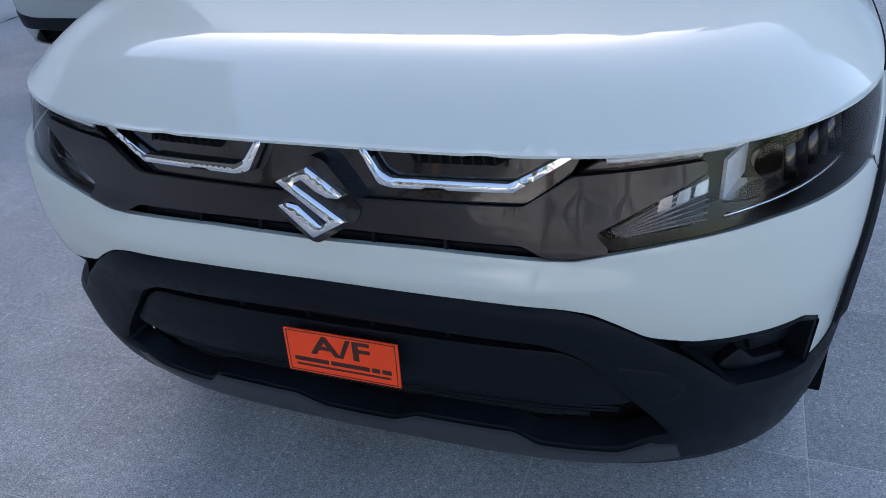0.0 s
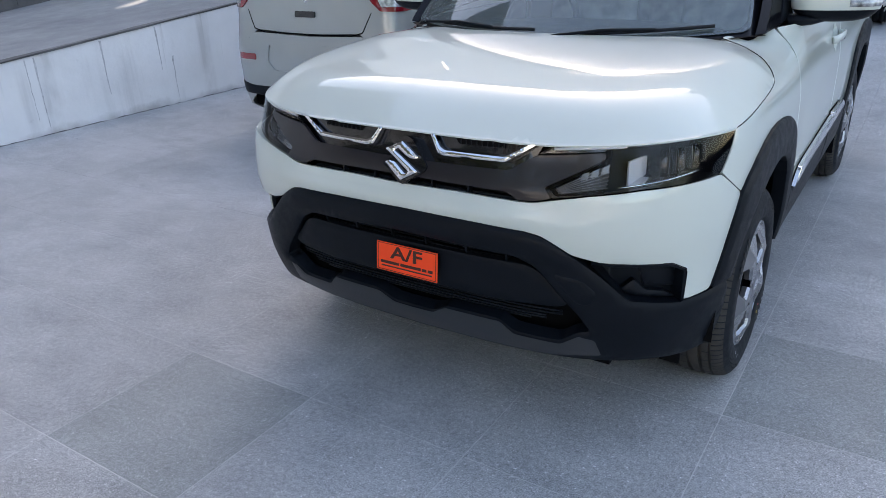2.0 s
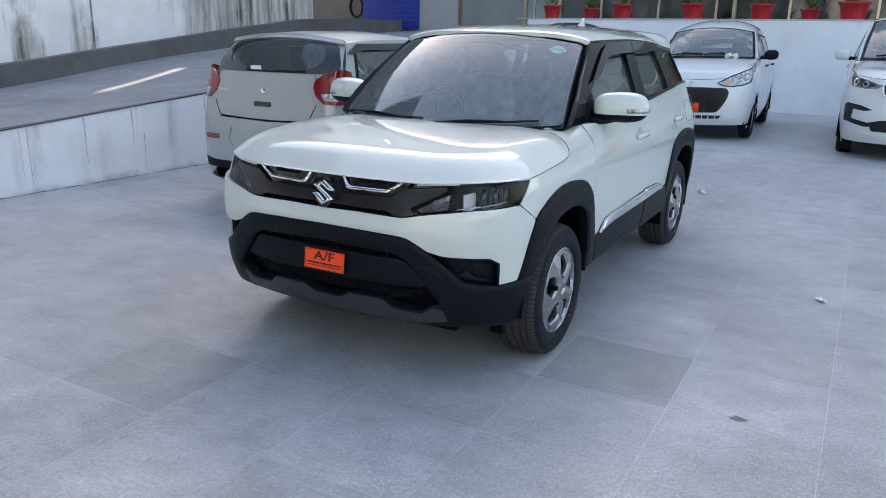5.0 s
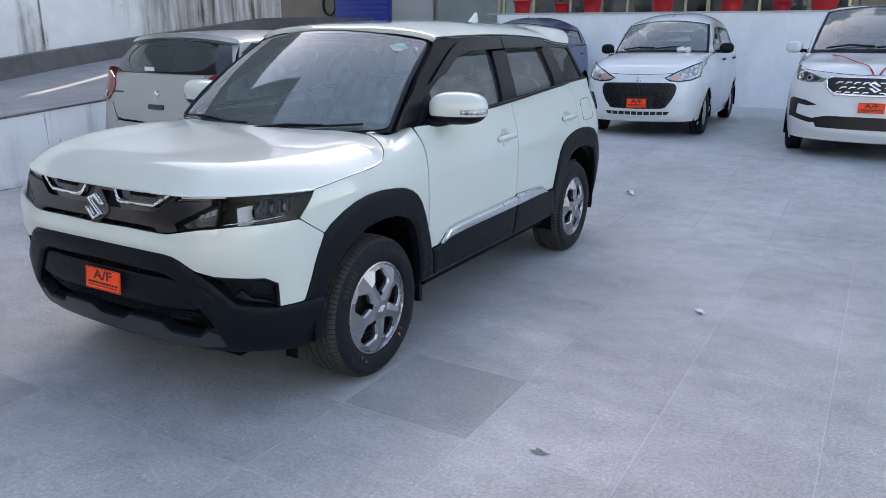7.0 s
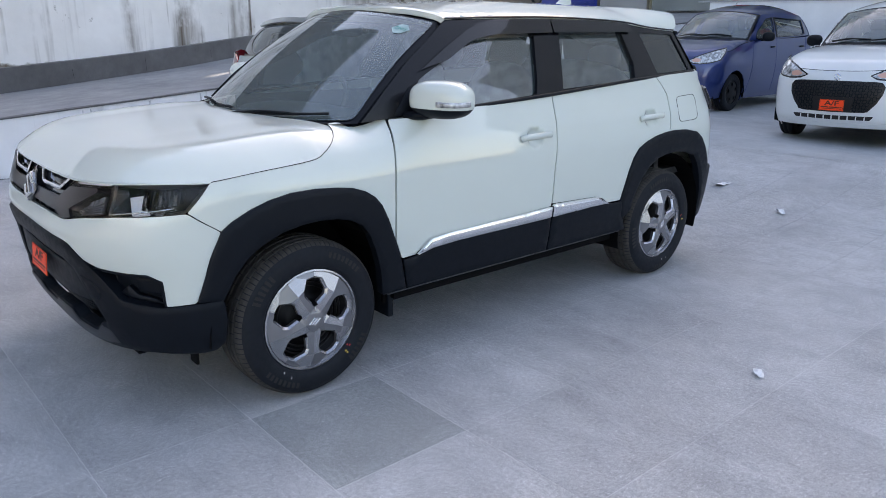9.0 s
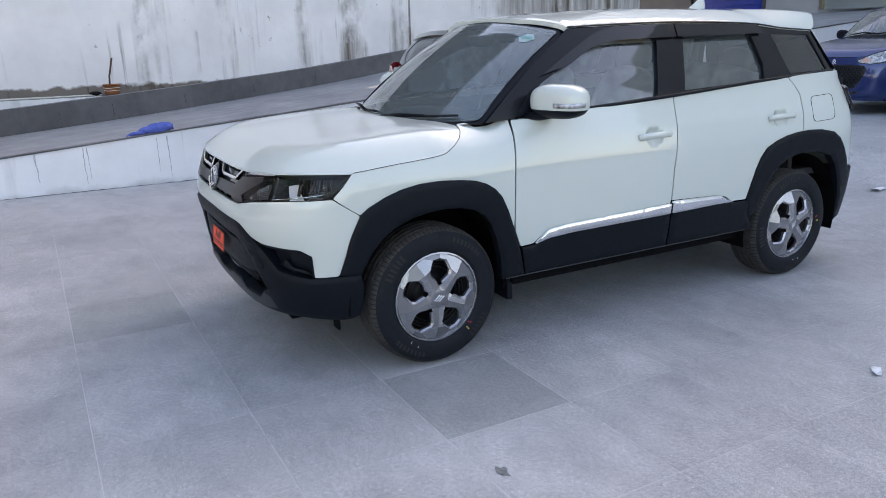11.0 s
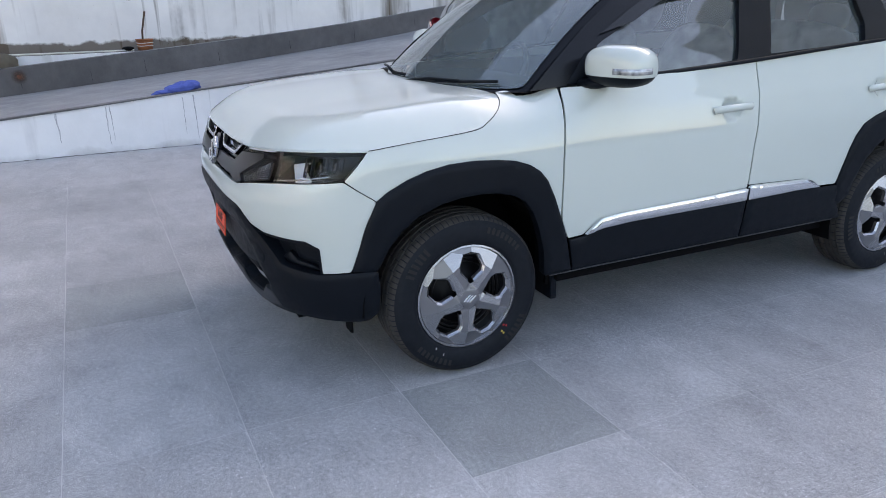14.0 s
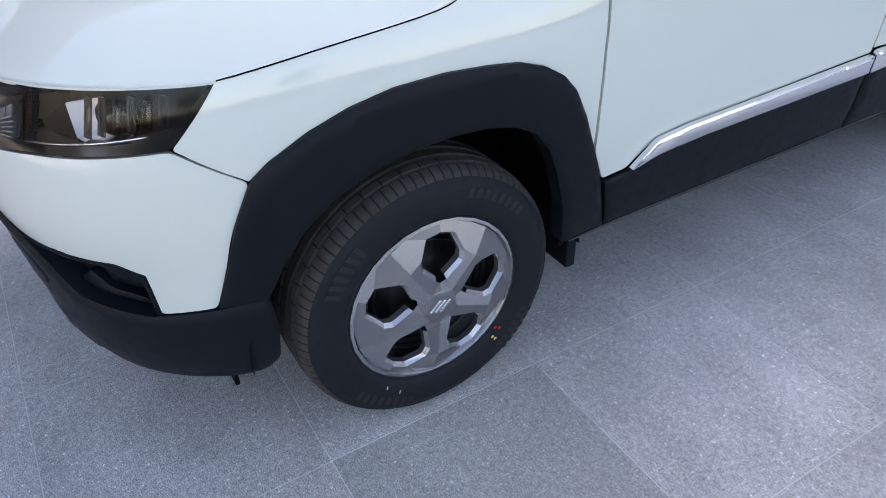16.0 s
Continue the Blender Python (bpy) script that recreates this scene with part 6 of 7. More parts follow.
def mesh_grille(own, S, a0, a1, z0, z1, step, mat, off=.012, room=None):
    """Rows of small hexagon rings across an opening; room(z) is its half width."""
    j, z = 0, z0
    while z < z1:
        a = a0 + (step * .5 if j % 2 else 0)
        while a < a1:
            if room and abs(a) > room(z) - step * .5:
                a += step
                continue
            hexa = [(a + step * .44 * math.cos(q), z + step * .40 * math.sin(q)) for q in np.linspace(0, 2 * math.pi, 7)[:-1]]
            hole = [(a + step * .30 * math.cos(q), z + step * .27 * math.sin(q)) for q in np.linspace(0, 2 * math.pi, 7)[:-1]]
            skin("mesh_cell", hexa, S, mat, own, off=off, thick=.006, edge=0, h=.2, holes=[hole])
            a += step
        z += step * .5
        j += 1


ALTO = dict(half=.782, crown=.065, nose=.70, tail=.45, base=2.38, front=.795, belt=1.045, top=1.545, wheel=.280, roof_half=.555, yA=.50, yW=.98, yR=2.45, yB=2.72, door=1.28, nf=3.5, sill=True,
            cover=cover_grey, mirror=black_plastic, handle=black_plastic, features=[
                ("grille", "nose", [(0, .695), (.38, .693), (.45, .685), (.485, .640), (.475, .565), (.43, .47), (.365, .385), (.32, .370), (0, .362)], grille_black, .006, .01),
                ("lower_slot", "nose", [(0, .328), (.43, .334), (.40, .292), (0, .284)], grille_black, .006, .008),
                ("lip", "nose", [(0, .245), (.45, .250), (.62, .275), (.62, .255), (.45, .222), (0, .214)], plain_white, .012, .01),
                ("lamp_frame", "nose_pair", [(.318, .752), (.39, .712), (.52, .703), (.67, .722), (.835, .765), (.918, .86), (.965, .952), (.90, .944), (.71, .913), (.51, .847)], gloss_black, .005, .010),
                ("headlamp", "nose_pair", [(.335, .748), (.40, .724), (.52, .716), (.66, .735), (.82, .775), (.90, .86), (.945, .938), (.90, .930), (.72, .900), (.52, .835)], lamp_clear, .008, .012),
                ("reflector", "nose_pair", [(.66, .80), (.70, .775), (.76, .79), (.80, .835), (.79, .875), (.73, .88), (.68, .85)], lamp_face, .0125, .004),
                ("bulb_hole", "nose_pair", [(.70, .82), (.73, .80), (.765, .825), (.76, .855), (.72, .85)], lamp_clear, .0150, .003),
                ("turn_lamp", "nose_pair", [(.385, .757), (.42, .733), (.50, .730), (.53, .775), (.45, .790)], lamp_amber, .0125, .003),
            ])


def alto(label, paint, place, plate=True, cover=None):
    P = dict(ALTO)
    if cover:
        P["cover"] = cover
    P["features"] = [(n, w, o, paint if n == "lip" else m, f, t) for n, w, o, m, f, t in ALTO["features"]]
    own, S = small_car("hatchback_car", label, paint, P, place)
    mesh_grille(own, S, -.464, .48, .40, .68, .058, black_plastic, room=curve([(.36, .32), (.385, .365), (.47, .43), (.565, .475), (.64, .485), (.69, .44)]))
    for k in range(9):
        a = -.34 + .085 * k
        skin("slot_post", [(a, .328), (a + .012, .328), (a + .012, .290), (a, .290)], S, paint, own, off=.010, thick=.006, edge=0, h=.1)
    skin("plate_base", rounded([(-.21, .525), (.21, .525), (.20, .375), (-.20, .375)], .01), S, grille_black, own, off=.020, thick=.02, h=.1)
    skin("badge", mark(SLANT, -.051, .828, .000339, .00034), S, satin_chrome, own, off=.008, thick=.008, edge=.002, h=.02)
    if plate:
        number_plate(own, 0, -.727, .437, .25, .115)
    tube("aerial", [(0, 1.12, 1.51), (0.02, 1.24, 1.63)], circle(.004, 6), black_plastic, own)
    return own


alto("white hatchback with a black honeycomb grille and orange plate", car_white, pose(-.055, 7.78, lift(7.8), 0, -1.2, 2.2))
alto("blue hatchback with a black honeycomb grille", blue_paint, pose(-3.22, 9.45, lift(9.5), 0, 0, 1), plate=False, cover=steel_black)
# crumpled tissue under the white car's wiper
bm = blob(.10, .04, .03, 2.2, 18, 8)
for v in bm.verts:
    v.co += Vector((random.uniform(-.02, .02), random.uniform(-.015, .015), random.uniform(-.012, .03)))
tagged(solid("tissue", moved(bm, pose(.27, 8.10, lift(8.1) + 1.085, 12)), plain_white, None, True), "crumpled white tissue lying under a wiper", "tissue")

ERTIGA = dict(half=.865, nose=.84, tail=.75, base=2.74, front=.895, belt=1.10, top=1.70, wheel=.305, roof_half=.62, yA=.34, yW=1.08, yR=2.95, yB=3.30, door=1.42, nf=3.2,
              cover=cover_grey, mirror=car_white, handle=car_white, features=[
                  ("grille", "nose", [(0, .865), (.40, .865), (.475, .845), (.45, .76), (.37, .690), (0, .685)], grille_black, .008, .012),
                  ("chrome_rim", "nose", [(0, .700), (.365, .705), (.44, .76), (.465, .845), (.482, .845), (.46, .755), (.375, .684), (0, .676)], chrome, .014, .012),
                  ("chrome_rim", "nose", [(0, .876), (.40, .876), (.48, .852), (.40, .864), (0, .864)], chrome, .014, .012),
                  ("lower_grille", "nose", [(0, .470), (.42, .468), (.56, .435), (.52, .340), (0, .335)], grille_black, .006, .01),
                  ("lower_trim", "nose", [(0, .325), (.52, .333), (.74, .385), (.90, .42), (.72, .345), (.50, .290), (0, .275)], car_white, .014, .012),
                  ("headlamp", "nose_pair", [(.475, .850), (.52, .812), (.66, .802), (.90, .825), (.96, .90), (.99, .985), (.84, .950), (.64, .900)], lamp_face, .008, .012),
                  ("lamp_inner", "nose_pair", [(.54, .848), (.57, .825), (.67, .815), (.88, .838), (.935, .90), (.955, .955), (.84, .930), (.66, .885)], lamp_shell, .0125, .006),
                  ("lens", "nose_pair", [(.62, .852), (.645, .820), (.69, .820), (.715, .852), (.69, .885), (.645, .885)], lamp_clear, .0165, .006),
                  ("lens_core", "nose_pair", [(.648, .852), (.66, .834), (.68, .834), (.692, .852), (.68, .870), (.66, .870)], gloss_black, .0195, .003),
                  ("lens", "nose_pair", [(.76, .872), (.79, .835), (.84, .835), (.87, .872), (.84, .915), (.79, .915)], lamp_clear, .0165, .006),
                  ("lens_core", "nose_pair", [(.79, .873), (.805, .852), (.825, .852), (.84, .873), (.825, .895), (.805, .895)], gloss_black, .0195, .003),
                  ("light_strip", "nose_pair", [(.50, .850), (.64, .893), (.86, .940), (.86, .950), (.64, .902), (.50, .857)], plain_white, .016, .004),
                  ("fog_recess", "nose_pair", [(.52, .575), (.66, .620), (.86, .640), (.92, .62), (.93, .43), (.86, .43), (.60, .385), (.44, .40), (.55, .43), (.78, .47), (.76, .575), (.62, .560)], grille_black, .006, .01),
              ], third=[(2.88, 1.11), (2.93, 1.46), (3.02, 1.42), (3.18, 1.14)])
ertiga, es = small_car("minivan_car", "white minivan with a chrome-studded grille and red ribbon", car_white, ERTIGA, pose(2.61, 7.2, lift(7.2) - .005, 0, 0, 1))
for j in range(3):
    for k in range(-4, 5):
        a, z = .085 * k + (.042 if j % 2 else 0), .715 + .05 * j
        if abs(a) < .37 and abs(a) > .07:
            sg = 1 if a > 0 else -1
            skin("grille_stud", rounded([(a - .035 * sg, z + .012), (a + .012 * sg, z + .012), (a + .035 * sg, z - .010), (a + .022 * sg, z - .016), (a + .002 * sg, z), (a - .035 * sg, z)], .002), es, chrome, ertiga, off=.014, thick=.008, edge=.002, h=.03)
skin("badge", mark(SLANT, -.083, .925, .00055, .00052), es, satin_chrome, ertiga, off=.022, thick=.012, edge=.003, h=.012)
number_plate(ertiga, 0, -.865, .57, .245, .105)
for sd in (1, -1):
    path = bow([tuple(es(.030, .905, .005)), tuple(es(.062, .955, .005)), (.10, -.70, .998), (.22, -.55, 1.033), (.36, -.20, 1.075), (.50, .10, 1.085)], 5)
    tube("ribbon", [(x * sd, y, z - .002) for x, y, z in path], [(-.008, -.003), (.008, -.003), (.008, .003), (-.008, .003)], tape_red, ertiga, "red ribbon stuck on the bonnet")

CELERIO = dict(half=.825, nose=.72, tail=.53, base=2.435, front=.86, belt=1.07, top=1.585, wheel=.285, roof_half=.63, yA=.38, yW=1.02, yR=2.55, yB=2.715, door=1.30, nr=7, taper=.03, lid_top=1.215, lid=.805, rear_foot=.335, visor=True, rear_z=.055, band=True,
               cover=cover_grey, mirror=silver_paint, handle=silver_paint, features=[
                   ("tail_lamp", "tail_pair", [(.60, 1.165), (.70, 1.225), (.86, 1.262), (.98, 1.24), (1.06, 1.10), (1.02, .985), (.86, .968), (.68, .972), (.60, 1.04), (.575, 1.11)], lamp_red, .014, .02),
                   ("lamp_window", "tail_pair", [(.66, 1.058), (.80, 1.062), (.98, 1.075), (.99, 1.01), (.80, .998), (.69, 1.0)], lamp_clear, .0205, .004),
                   ("tail_reflector", "tail_pair", [(.52, .646), (.72, .646), (.72, .598), (.52, .600)], lamp_red, .008, .006),
                   ("plate_recess", "tail", [(0, .720), (.365, .715), (.385, .60), (.33, .535), (0, .525)], silver_paint, -.012, .004),
                   ("recess_lip", "tail", [(0, .732), (.385, .727), (.405, .60), (.345, .522), (0, .510), (0, .524), (.332, .534), (.388, .60), (.368, .714), (0, .719)], silver_paint, .012, .012),
                   ("handle", "tail", [(0, .962), (.095, .962), (.095, .920), (0, .920)], gloss_black, .018, .02),
                   ("lid_joint", "tail", [(0, .810), (.42, .812), (.52, .835), (.60, .965), (.607, .965), (.527, .828), (.42, .803), (0, .801)], dark_plastic, .003, .003),
                   ("badge", "tail", [(0, 1.095), (.045, 1.055), (0, 1.013)], chrome, .008, .008),
                   ("bumper_foot", "tail", [(0, .405), (.60, .405), (.80, .43), (.82, .335), (0, .325)], black_plastic, .006, .01),
               ])
celerio, cs = small_car("hatchback_car", "silver hatchback seen from behind with red tail lamps", silver_paint, CELERIO, pose(-2.60, 1.62 + .53 + 2.435, 0, 0, 0, 180))
# wider red lamp on the flank, model name as a bar, sticker on the rear glass
bm = bmesh.new()
box(bm, .43, .56, 2.905, 2.910, 1.047, 1.061)
part("model_bar", bm, chrome, celerio)
bm = bmesh.new()
box(bm, .07, .19, 2.855, 2.860, 1.235, 1.27)
part("glass_sticker", bm, plain_white, celerio)

# ---- planters on the terrace ----
pot_red = material("pot_red", (0.42, 0.012, 0.018), 0.35, vary=0.08)
soil = material("soil", (0.04, 0.028, 0.02), 0.9, vary=0.2, scale=20)
leaf_green = material("leaf_green", (0.05, 0.13, 0.035), 0.45, vary=0.35, scale=9, by_object=0.3)
leaf_light = material("leaf_light", (0.16, 0.20, 0.05), 0.45, vary=0.35, scale=9, by_object=0.3)


def leaf(bm, base, way, length, width, droop):
    """One folded leaf of six faces."""
    way = Vector(way).normalized()
    side = way.cross(Vector((0, 0, 1))).normalized()
    rows = []
    for k, w in enumerate((.25, 1.0, .75, .06)):
        s = k / 3
        c = Vector(base) + way * length * s + Vector((0, 0, -droop * s * s))
        rows.append([bm.verts.new(c + side * width * w * q + Vector((0, 0, .25 * width * w * abs(q)))) for q in (-1, 0, 1)])
    for p, q in zip(rows, rows[1:]):
        for i in (0, 1):
            bm.faces.new((p[i], p[i + 1], q[i + 1], q[i]))


def planter(x, y, r, height, kind):
    own = tagged(new("planter"), "red plastic planter with a green plant on the terrace", "planter", "planters on the terrace")
    prof = [(r * .74, 0), (r * .80, height * .4), (r * .92, height * .86), (r * 1.02, height * .87), (r * 1.03, height), (r * .93, height), (r * .90, height * .9), (0, height * .88)]
    bm = bmesh.new()
    rings = [[bm.verts.new((q * math.cos(t), q * math.sin(t), z)) for q, z in prof] for t in np.linspace(0, 2 * math.pi, 29)[:-1]]
    for p, q in zip(rings, rings[1:] + rings[:1]):
        for i in range(len(prof) - 1):
            bm.faces.new((p[i], q[i], q[i + 1], p[i + 1]))
    bmesh.ops.remove_doubles(bm, verts=bm.verts, dist=1e-5)
    part("pot", bm, pot_red, own, "", True)
    bm = bmesh.new()
    bm.faces.new([bm.verts.new((r * .9 * math.cos(t), r * .9 * math.sin(t), height * .9)) for t in np.linspace(0, 2 * math.pi, 21)[:-1]])
    part("soil", bm, soil, own)
    for k in range(3 if kind else 5):
        bm = bmesh.new()
        cx, cy = random.uniform(-.4, .4) * r, random.uniform(-.4, .4) * r
        for i in range(26):
            t = random.uniform(0, 2 * math.pi)
            h0 = height * .9 + random.uniform(0, .32 if kind else .5)
            leaf(bm, (cx + .05 * math.cos(t), cy + .05 * math.sin(t), h0), (math.cos(t), math.sin(t), random.uniform(.1, 1.6)), random.uniform(.12, .26), random.uniform(.012, .03), random.uniform(0, .08))
        part("foliage", bm, leaf_light if (k + kind) % 2 else leaf_green, own, "", True)
    own.matrix_world = pose(x, y, 2.03, 0, 0, random.uniform(0, 360))
    return own


for x, y, r, h, kind in ((-4.05, 12.05, .20, .26, 0), (-3.35, 12.5, .18, .22, 1), (-2.55, 12.05, .21, .27, 1), (-1.16, 12.0, .23, .28, 0), (.07, 12.0, .22, .27, 1), (.85, 12.5, .18, .20, 0), (1.57, 12.0, .26, .30, 0), (2.75, 12.05, .22, .27, 1), (3.9, 12.05, .22, .27, 0)):
    planter(1.8 + (x - 1.8) * 1.065, y + .98, r * 1.05, h * 1.06, kind)
rail = tagged(new("terrace_rail"), "thin brass-coloured rail posts along the terrace edge", "railing")
for x in (-4.4, -2.95, -1.80, -.72, .55, 1.95, 3.2, 4.5):
    bm = bmesh.new()
    x = 1.8 + (x - 1.8) * 1.065
    box(bm, x - .022, x + .022, 12.88, 12.92, 2.03, 3.05)
    part("post", bm, steel, rail)
bm = bmesh.new()
box(bm, -5.0, 5.6, 12.87, 12.93, 3.03, 3.08)
part("handrail", bm, steel, rail)

# ---- trees across the road, which the paint, the lamps and the chrome mirror ----
bark = material("bark", (0.10, 0.075, 0.055), 0.9, vary=0.3, scale=6, bump=0.01, bump_scale=12)
crown_green = material("crown_green", (0.085, 0.115, 0.030), 0.6, vary=0.45, scale=0.9)


def road_tree(x, y, height, spread, seed):
    """A tapered trunk, forking limbs and a crown of many loose leaf sprays."""
    rnd = random.Random(seed)
    own = tagged(new("tree"), "leafy green roadside tree standing in the sun", "tree", "trees along the road")
    bm = bmesh.new()
    tips = []

    def limb(p, way, length, r, depth):
        rings = []
        for k in range(5):
            s = k / 4
            c = p + way * length * s + Vector((.06 * math.sin(3 * s + seed), .06 * math.cos(2 * s + seed), 0)) * length * .3
            u = way.orthogonal().normalized()
            v = way.cross(u)
            rr = r * (1 - .5 * s)
            rings.append([bm.verts.new(c + (u * math.cos(q) + v * math.sin(q)) * rr) for q in np.linspace(0, 2 * math.pi, 8)[:-1]])
        for a, b in zip(rings, rings[1:]):
            for i in range(7):
                bm.faces.new((a[i], a[(i + 1) % 7], b[(i + 1) % 7], b[i]))
        if depth == 0:
            tips.append(c)
            return
        for k in range(3):
            turn = 2 * math.pi * (k + rnd.random() * .6) / 3
            w = (way + Vector((math.cos(turn), math.sin(turn), .15)) * (.75 if depth > 1 else 1.0)).normalized()
            limb(c, w, length * rnd.uniform(.55, .8), r * .5, depth - 1)

    limb(Vector((0, 0, -.05)), Vector((0, 0, 1)), height * .34, height * .022, 2)
    part("trunk", bm, bark, own, "", True)
    verts, faces = [], []
    for tip in tips:
        for _ in range(9):
            c = tip + Vector((rnd.gauss(0, .32), rnd.gauss(0, .32), rnd.gauss(.1, .26))) * spread
            for _ in range(22):
                q = c + Vector((rnd.gauss(0, .13), rnd.gauss(0, .13), rnd.gauss(0, .11))) * spread
                a = Vector((rnd.uniform(-1, 1), rnd.uniform(-1, 1), rnd.uniform(-.7, .7))).normalized() * rnd.uniform(.10, .19)
                b = a.cross(Vector((rnd.uniform(-1, 1), rnd.uniform(-1, 1), 1))).normalized() * rnd.uniform(.05, .09)
                k = len(verts)
                verts += [tuple(q - a), tuple(q + b), tuple(q + a), tuple(q - b)]
                faces.append((k, k + 1, k + 2, k + 3))
    me = bpy.data.meshes.new("crown")
    me.from_pydata(verts, [], faces)
    me.materials.append(crown_green)
    crown = new("crown", me)
    crown.parent = own
    own.matrix_world = pose(x, y, 0, 0, 0, seed * 47)
    return own


for k, (x, y, h, sp) in enumerate(((20.5, -8.5, 5.5, 2.0), (23.0, 4.0, 6.0, 2.2), (-7.4, -11.8, 9.0, 3.0), (-3.6, -12.6, 8.4, 2.8), (.4, -11.8, 9.6, 3.1), (4.2, -12.6, 9.0, 2.9), (8.0, -12.0, 8.4, 2.8), (-5.5, -16.5, 10.0, 3.2), (2.4, -17.0, 10.4, 3.3), (10.5, -16.0, 8.0, 2.6))):
    road_tree(x, y, h, sp, k + 3)

# ---- things by the ramp ----
clay = material("clay", (0.34, 0.12, 0.05), 0.6, vary=0.12, scale=10)
hose_white = material("hose_white", (0.6, 0.58, 0.52), 0.5, vary=0.15, scale=5)
wood = material("wood", (0.09, 0.05, 0.03), 0.7, vary=0.3, scale=12)
cloth_blue = material("cloth_blue", (0.09, 0.14, 0.46), 0.85, vary=0.15, scale=15, bump=0.001, bump_scale=400)
sack = material("sack", (0.11, 0.095, 0.07), 0.9, vary=0.2, scale=8, bump=0.003, bump_scale=60)
mud = material("mud", (0.19, 0.195, 0.19), 0.8, vary=0.3, scale=60)
paper = material("paper", (0.75, 0.75, 0.76), 0.7, vary=0.05)
rust = material("rust", (0.12, 0.055, 0.035), 0.8, vary=0.45, scale=22)


def ledge_top(y):
    return 0.731


by, bx = -.33, -9.2
bz = ledge_top(by)
bucket = tagged(new("bucket"), "brown plastic bucket with pale bands on the ledge", "bucket")
prof = [(0, .005), (.105, 0), (.115, .08), (.122, .145), (.130, .145), (.130, .16), (.118, .16), (.11, .05), (0, .045)]
bm = bmesh.new()
rings = [[bm.verts.new((q * math.cos(t), q * math.sin(t), z)) for q, z in prof] for t in np.linspace(0, 2 * math.pi, 25)[:-1]]
for p, q in zip(rings, rings[1:] + rings[:1]):
    for i in range(len(prof) - 1):
        bm.faces.new((p[i], q[i], q[i + 1], p[i + 1]))
bmesh.ops.remove_doubles(bm, verts=bm.verts, dist=1e-5)
part("body", bm, clay, bucket, "", True)
for z in (.065, .105):
    rr = .107 + .11 * z
    tube("band", [(rr * math.cos(t), rr * math.sin(t), z + .004 * math.sin(3 * t)) for t in np.linspace(0, 2 * math.pi, 25)], circle(.006, 6), hose_white, bucket)
bucket.matrix_world = pose(bx, by, bz)
tagged(tube("stick", [(bx, by - .03, bz + .05), (bx - .02, by - .01, bz + .28), (bx - .03, by + .06, bz + .56)], circle(.015, 8), wood, None), "dark wooden stick standing in the bucket", "stick")
tagged(solid("bag", moved(blob(.10, .09, .035, 2.2, 18, 8), pose(-9.15, -.58, ledge_top(0) + .03)), dark_plastic, None, True), "small black bag beside the bucket", "bag")
for dz, y0 in ((.0, -4.0), (.04, -5.2)):
    path = bow([(-9.10 + dz + .04 * math.sin(k * 1.3 + dz * 30), y0 + (-.5 - y0) * k / 7, ledge_top(0) + .014) for k in range(8)], 4)
    tagged(tube("hose", path, circle(.011, 8), hose_white, None), "pale hose lying along the ledge", "hose")
bm = blob(.20, .30, .20, 3.0, 22, 12)
for v in bm.verts:
    v.co += .03 * noise.noise_vector(v.co * 6)
tagged(solid("sack", moved(bm, pose(-8.80, -2.33, .60, 0, 0, 8)), sack, None, True), "dusty brown sack lying against the ledge", "sack")
bm = bmesh.new()
ring = [bm.verts.new((KERB_X + .003, -2.03 + .13 * math.cos(t), .50 + .115 * math.sin(t))) for t in np.linspace(0, 2 * math.pi, 33)[:-1]]
bm.faces.new(ring)
# rust that thins out towards its rim
rn, rl = rust.node_tree.nodes, rust.node_tree.links
far = rn.new("ShaderNodeVectorMath")
far.operation = "DISTANCE"
far.inputs[1].default_value = (KERB_X + .003, -2.03, .50)
rl.new(rn.new("ShaderNodeNewGeometry").outputs["Position"], far.inputs[0])
fade = rn.new("ShaderNodeMapRange")
for k, v in (("From Min", .02), ("From Max", .105), ("To Min", .85), ("To Max", 0.0)):
    fade.inputs[k].default_value = v
rl.new(far.outputs["Value"], fade.inputs["Value"])
rl.new(fade.outputs["Result"], rn["Principled BSDF"].inputs["Alpha"])
tagged(solid("rust_mark", bm, rust), "rusty brown patch on the grey upstand", "stain", kind="structure")
tagged(solid("bag", moved(blob(.10, .16, .05, 2.2, 18, 8), pose(-9.0, -2.42, .80, 8)), dark_plastic, None, True), "crumpled black bag lying on the sack", "bag")
# crumpled cloth on the ramp's edge
bm = bmesh.new()
for cx, cy, rx, ry, rz in ((0, .09, .085, .125, .055), (.01, -.02, .075, .10, .042), (.025, -.13, .05, .10, .022), (.03, -.20, .03, .07, .010)):
    lump = blob(rx, ry, rz, 2.2, 40, 16)
    for v in lump.verts:
        q = v.co * 38 + Vector((cx * 40, cy * 40, 0))
        ridge = 1 - abs(noise.noise(q)) * 2
        v.co *= .92 + .34 * ridge * (1 if rz > .02 else .4)
        v.co.z = max(v.co.z + rz * .55, .002)
        v.co.x += cx
        v.co.y += cy
    tmp = bpy.data.meshes.new("lump")
    lump.to_mesh(tmp)
    lump.free()
    bm.from_mesh(tmp)
    bpy.data.meshes.remove(tmp)
tagged(solid("cloth", moved(bm, pose(-5.02, -.38, ramp_top(-.38) + .005, 4.9)), cloth_blue, None, True), "crumpled blue cloth on the edge of the ramp", "cloth")
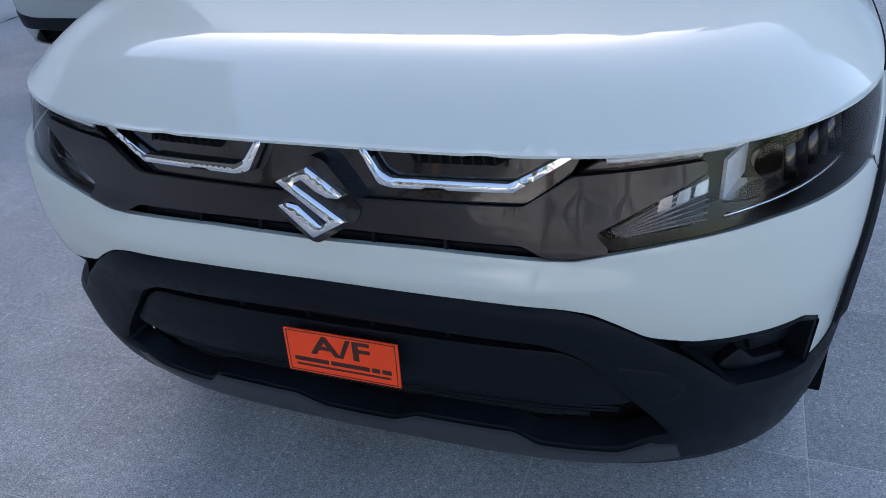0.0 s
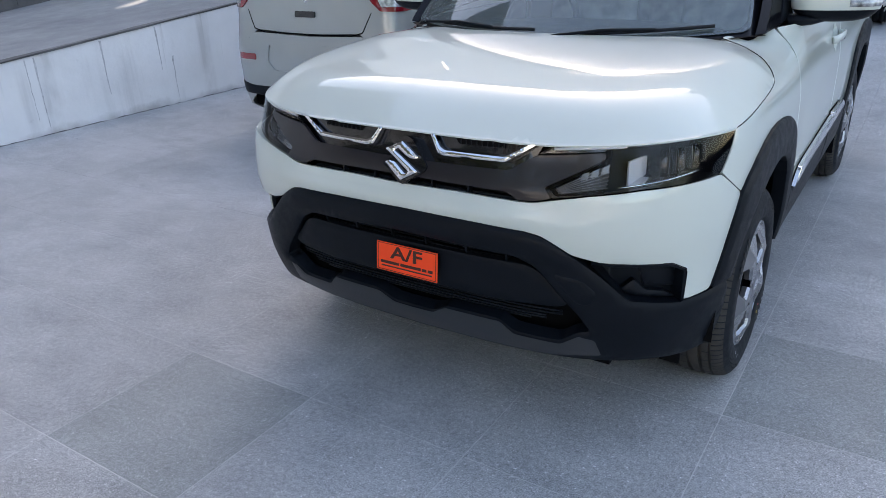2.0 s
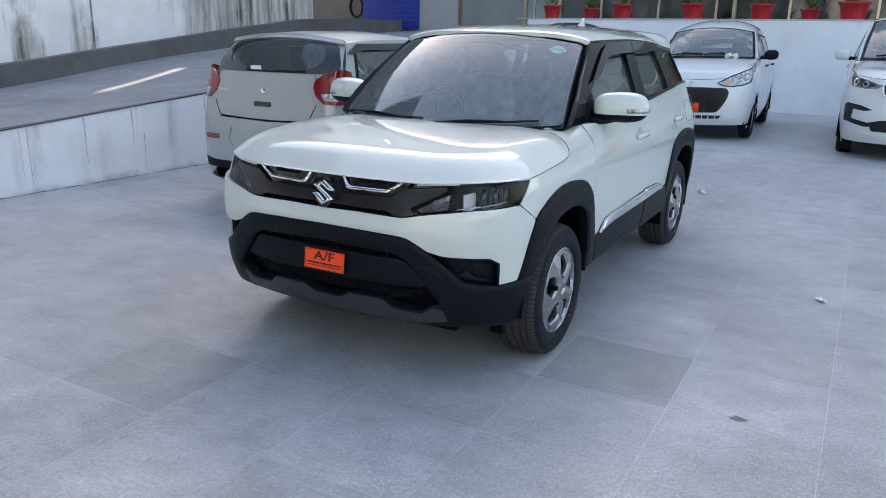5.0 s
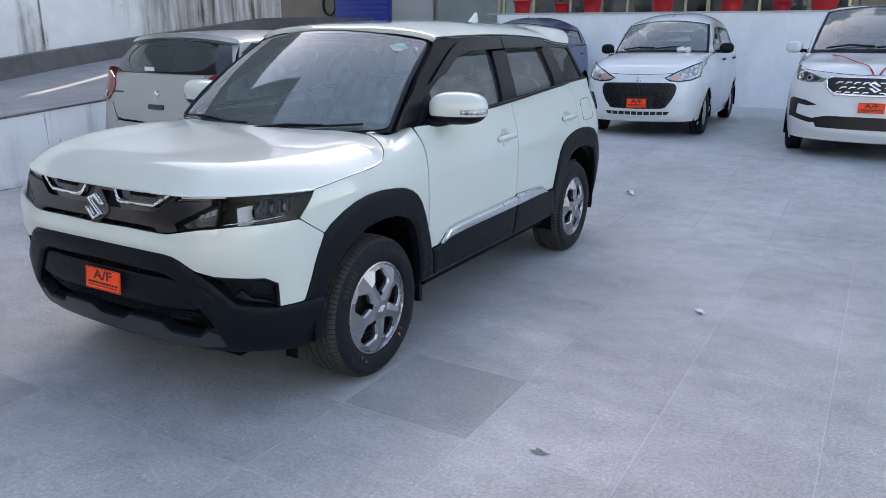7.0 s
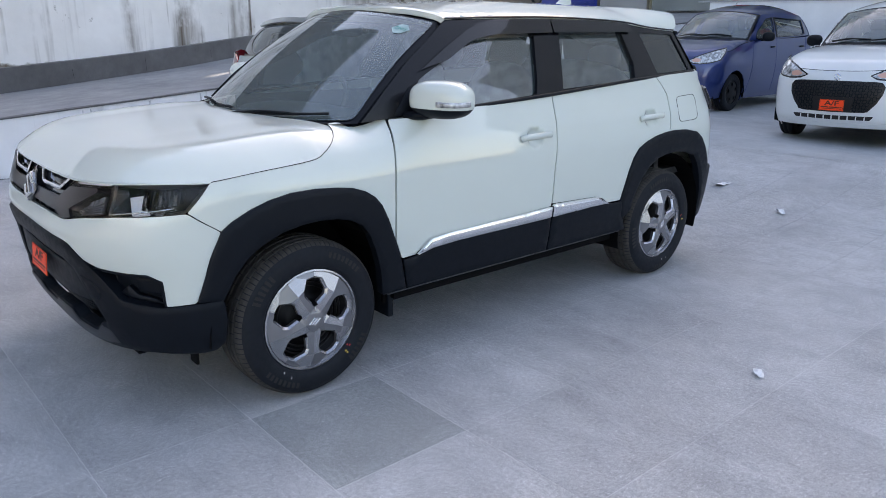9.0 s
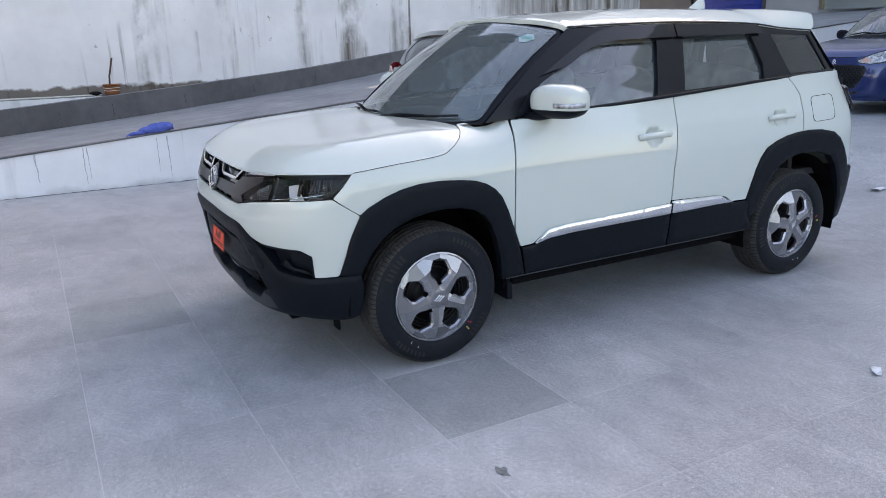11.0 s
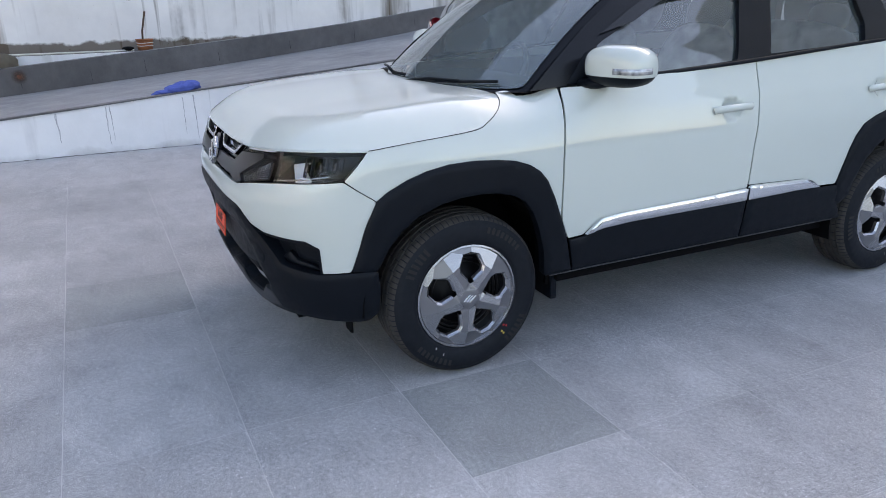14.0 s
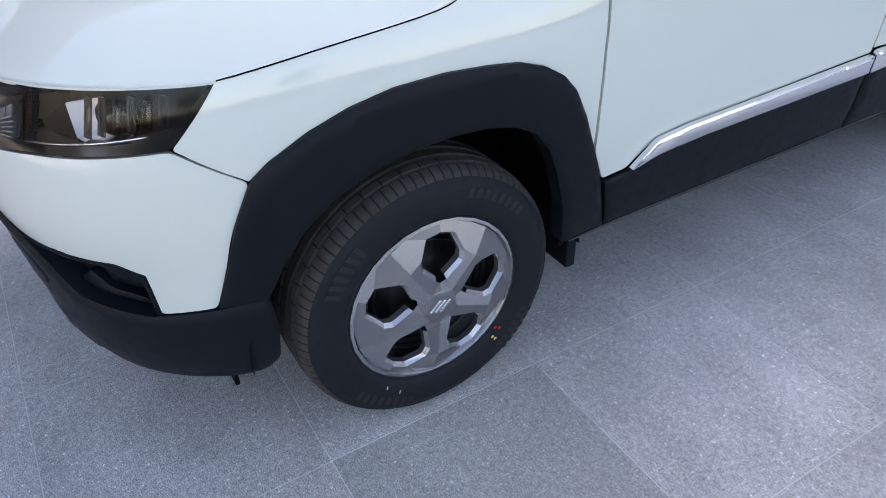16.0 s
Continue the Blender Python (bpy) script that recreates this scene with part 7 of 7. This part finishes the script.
# cable coil on the brown wall
coil = tagged(new("cable_coil"), "black cable coil hanging on the brown wall", "cable")
for k in range(3):
    tube("loop", [(-10.0 + (.17 + .02 * k) * math.cos(t), 13.27 - .012 * k, 2.30 + (.24 + .015 * k) * math.sin(t)) for t in np.linspace(0, 2 * math.pi, 25)], circle(.012, 6), black_plastic, coil, up=(0, 1, .1))
tube("lead", bow([(-10.0, 13.26, 2.5), (-10.02, 13.26, 2.9), (-9.9, 13.26, 3.6)], 4), circle(.012, 6), black_plastic, coil, up=(0, 1, .1))


def litter(x, y, w, label, tall=.012):
    bm = bmesh.new()
    g = [[bm.verts.new(((i - 2) * w / 4 + random.uniform(-.006, .006), (j - 1) * w / 4, lift(y) + .004 + abs(random.gauss(0, tall)))) for j in range(3)] for i in range(5)]
    for i in range(4):
        for j in range(2):
            bm.faces.new((g[i][j], g[i + 1][j], g[i + 1][j + 1], g[i][j + 1]))
    ob = tagged(solid("paper_scrap", bm, paper), label, "litter", "paper scraps on the floor")
    ob.matrix_world = pose(x, y, 0, 0, 0, random.uniform(0, 180))
    return ob


litter(1.985, 1.62, .075, "small white paper scrap on the tiles")
litter(.70, 4.52, .10, "crumpled white paper scrap on the tiles", .035)
litter(-.08, 4.98, .18, "flat white paper scrap on the tiles")
bm = bmesh.new()
bm.faces.new([bm.verts.new((1.78 + .034 * math.cos(t) * (1 + .3 * math.sin(4 * t)), -.25 + .020 * math.sin(t) * (1 + .3 * math.cos(3 * t)), .0025)) for t in np.linspace(0, 2 * math.pi, 29)[:-1]])
tagged(solid("dirt_spot", bm, mud), "dark dried mud spot on the tiles", "dirt")

# ---- floor tiles ----
TX, TY, X0, Y0 = .612, .597, .877, -.313
DARK = {(0, 0), (-3, -2)}


def tile_mesh(name, mat):
    bm = bmesh.new()
    a, b, c = TX / 2 - .0016, TY / 2 - .0016, .0006
    lo = [bm.verts.new((x, y, -.012)) for x, y in ((-a, -b), (a, -b), (a, b), (-a, b))]
    mid = [bm.verts.new((x, y, -.0005)) for x, y in ((-a, -b), (a, -b), (a, b), (-a, b))]
    top = [bm.verts.new((x, y, 0)) for x, y in ((-a + c, -b + c), (a - c, -b + c), (a - c, b - c), (-a + c, b - c))]
    bm.faces.new(top)
    for p, q in ((lo, mid), (mid, top)):
        for i in range(4):
            bm.faces.new((p[i], p[(i + 1) % 4], q[(i + 1) % 4], q[i]))
    me = bpy.data.meshes.new(name)
    bm.to_mesh(me)
    bm.free()
    me.materials.append(mat)
    return me


grey_mesh, dark_mesh = tile_mesh("tile", tile_grey), tile_mesh("dark_tile", tile_dark)
rest_v, rest_f = [], []
for i in range(-10, 20):
    for j in range(-14, 21):
        x, y = X0 + (i + .5) * TX, Y0 + (j + .5) * TY
        if x + TX / 2 < RAMP_X + .02 or y + TY / 2 > 6.5:
            continue
        if -3.4 < x < 5.2 and -4.3 < y < 3.3:
            ob = new("tile", dark_mesh if (i, j) in DARK else grey_mesh)
            ob.location = (x, y, random.uniform(-.0002, .0002))
            ob.rotation_euler = (random.uniform(-.0004, .0004), random.uniform(-.0004, .0004), 0)
            ob.parent = ground
        else:
            k = len(rest_v)
            a, b = TX / 2 - .0008, TY / 2 - .0008
            left = max(x - a, RAMP_X - .01)
            for p, q in ((left, y - b), (x + a, y - b), (x + a, y + b), (left, y + b)):
                rest_v += [(p, q, lift(q)), (p, q, lift(q) - .012)]
            rest_f += [(k, k + 2, k + 4, k + 6)] + [(k + 2 * s, k + 2 * s + 1, k + (2 * s + 3) % 8, k + (2 * s + 2) % 8) for s in range(4)]
me = bpy.data.meshes.new("far_tiles")
me.from_pydata(rest_v, [], rest_f)
me.materials.append(tile_grey)
far = new("far_tiles", me)
far.parent = ground
tagged(far, "grey stone tiles", kind="stuff")
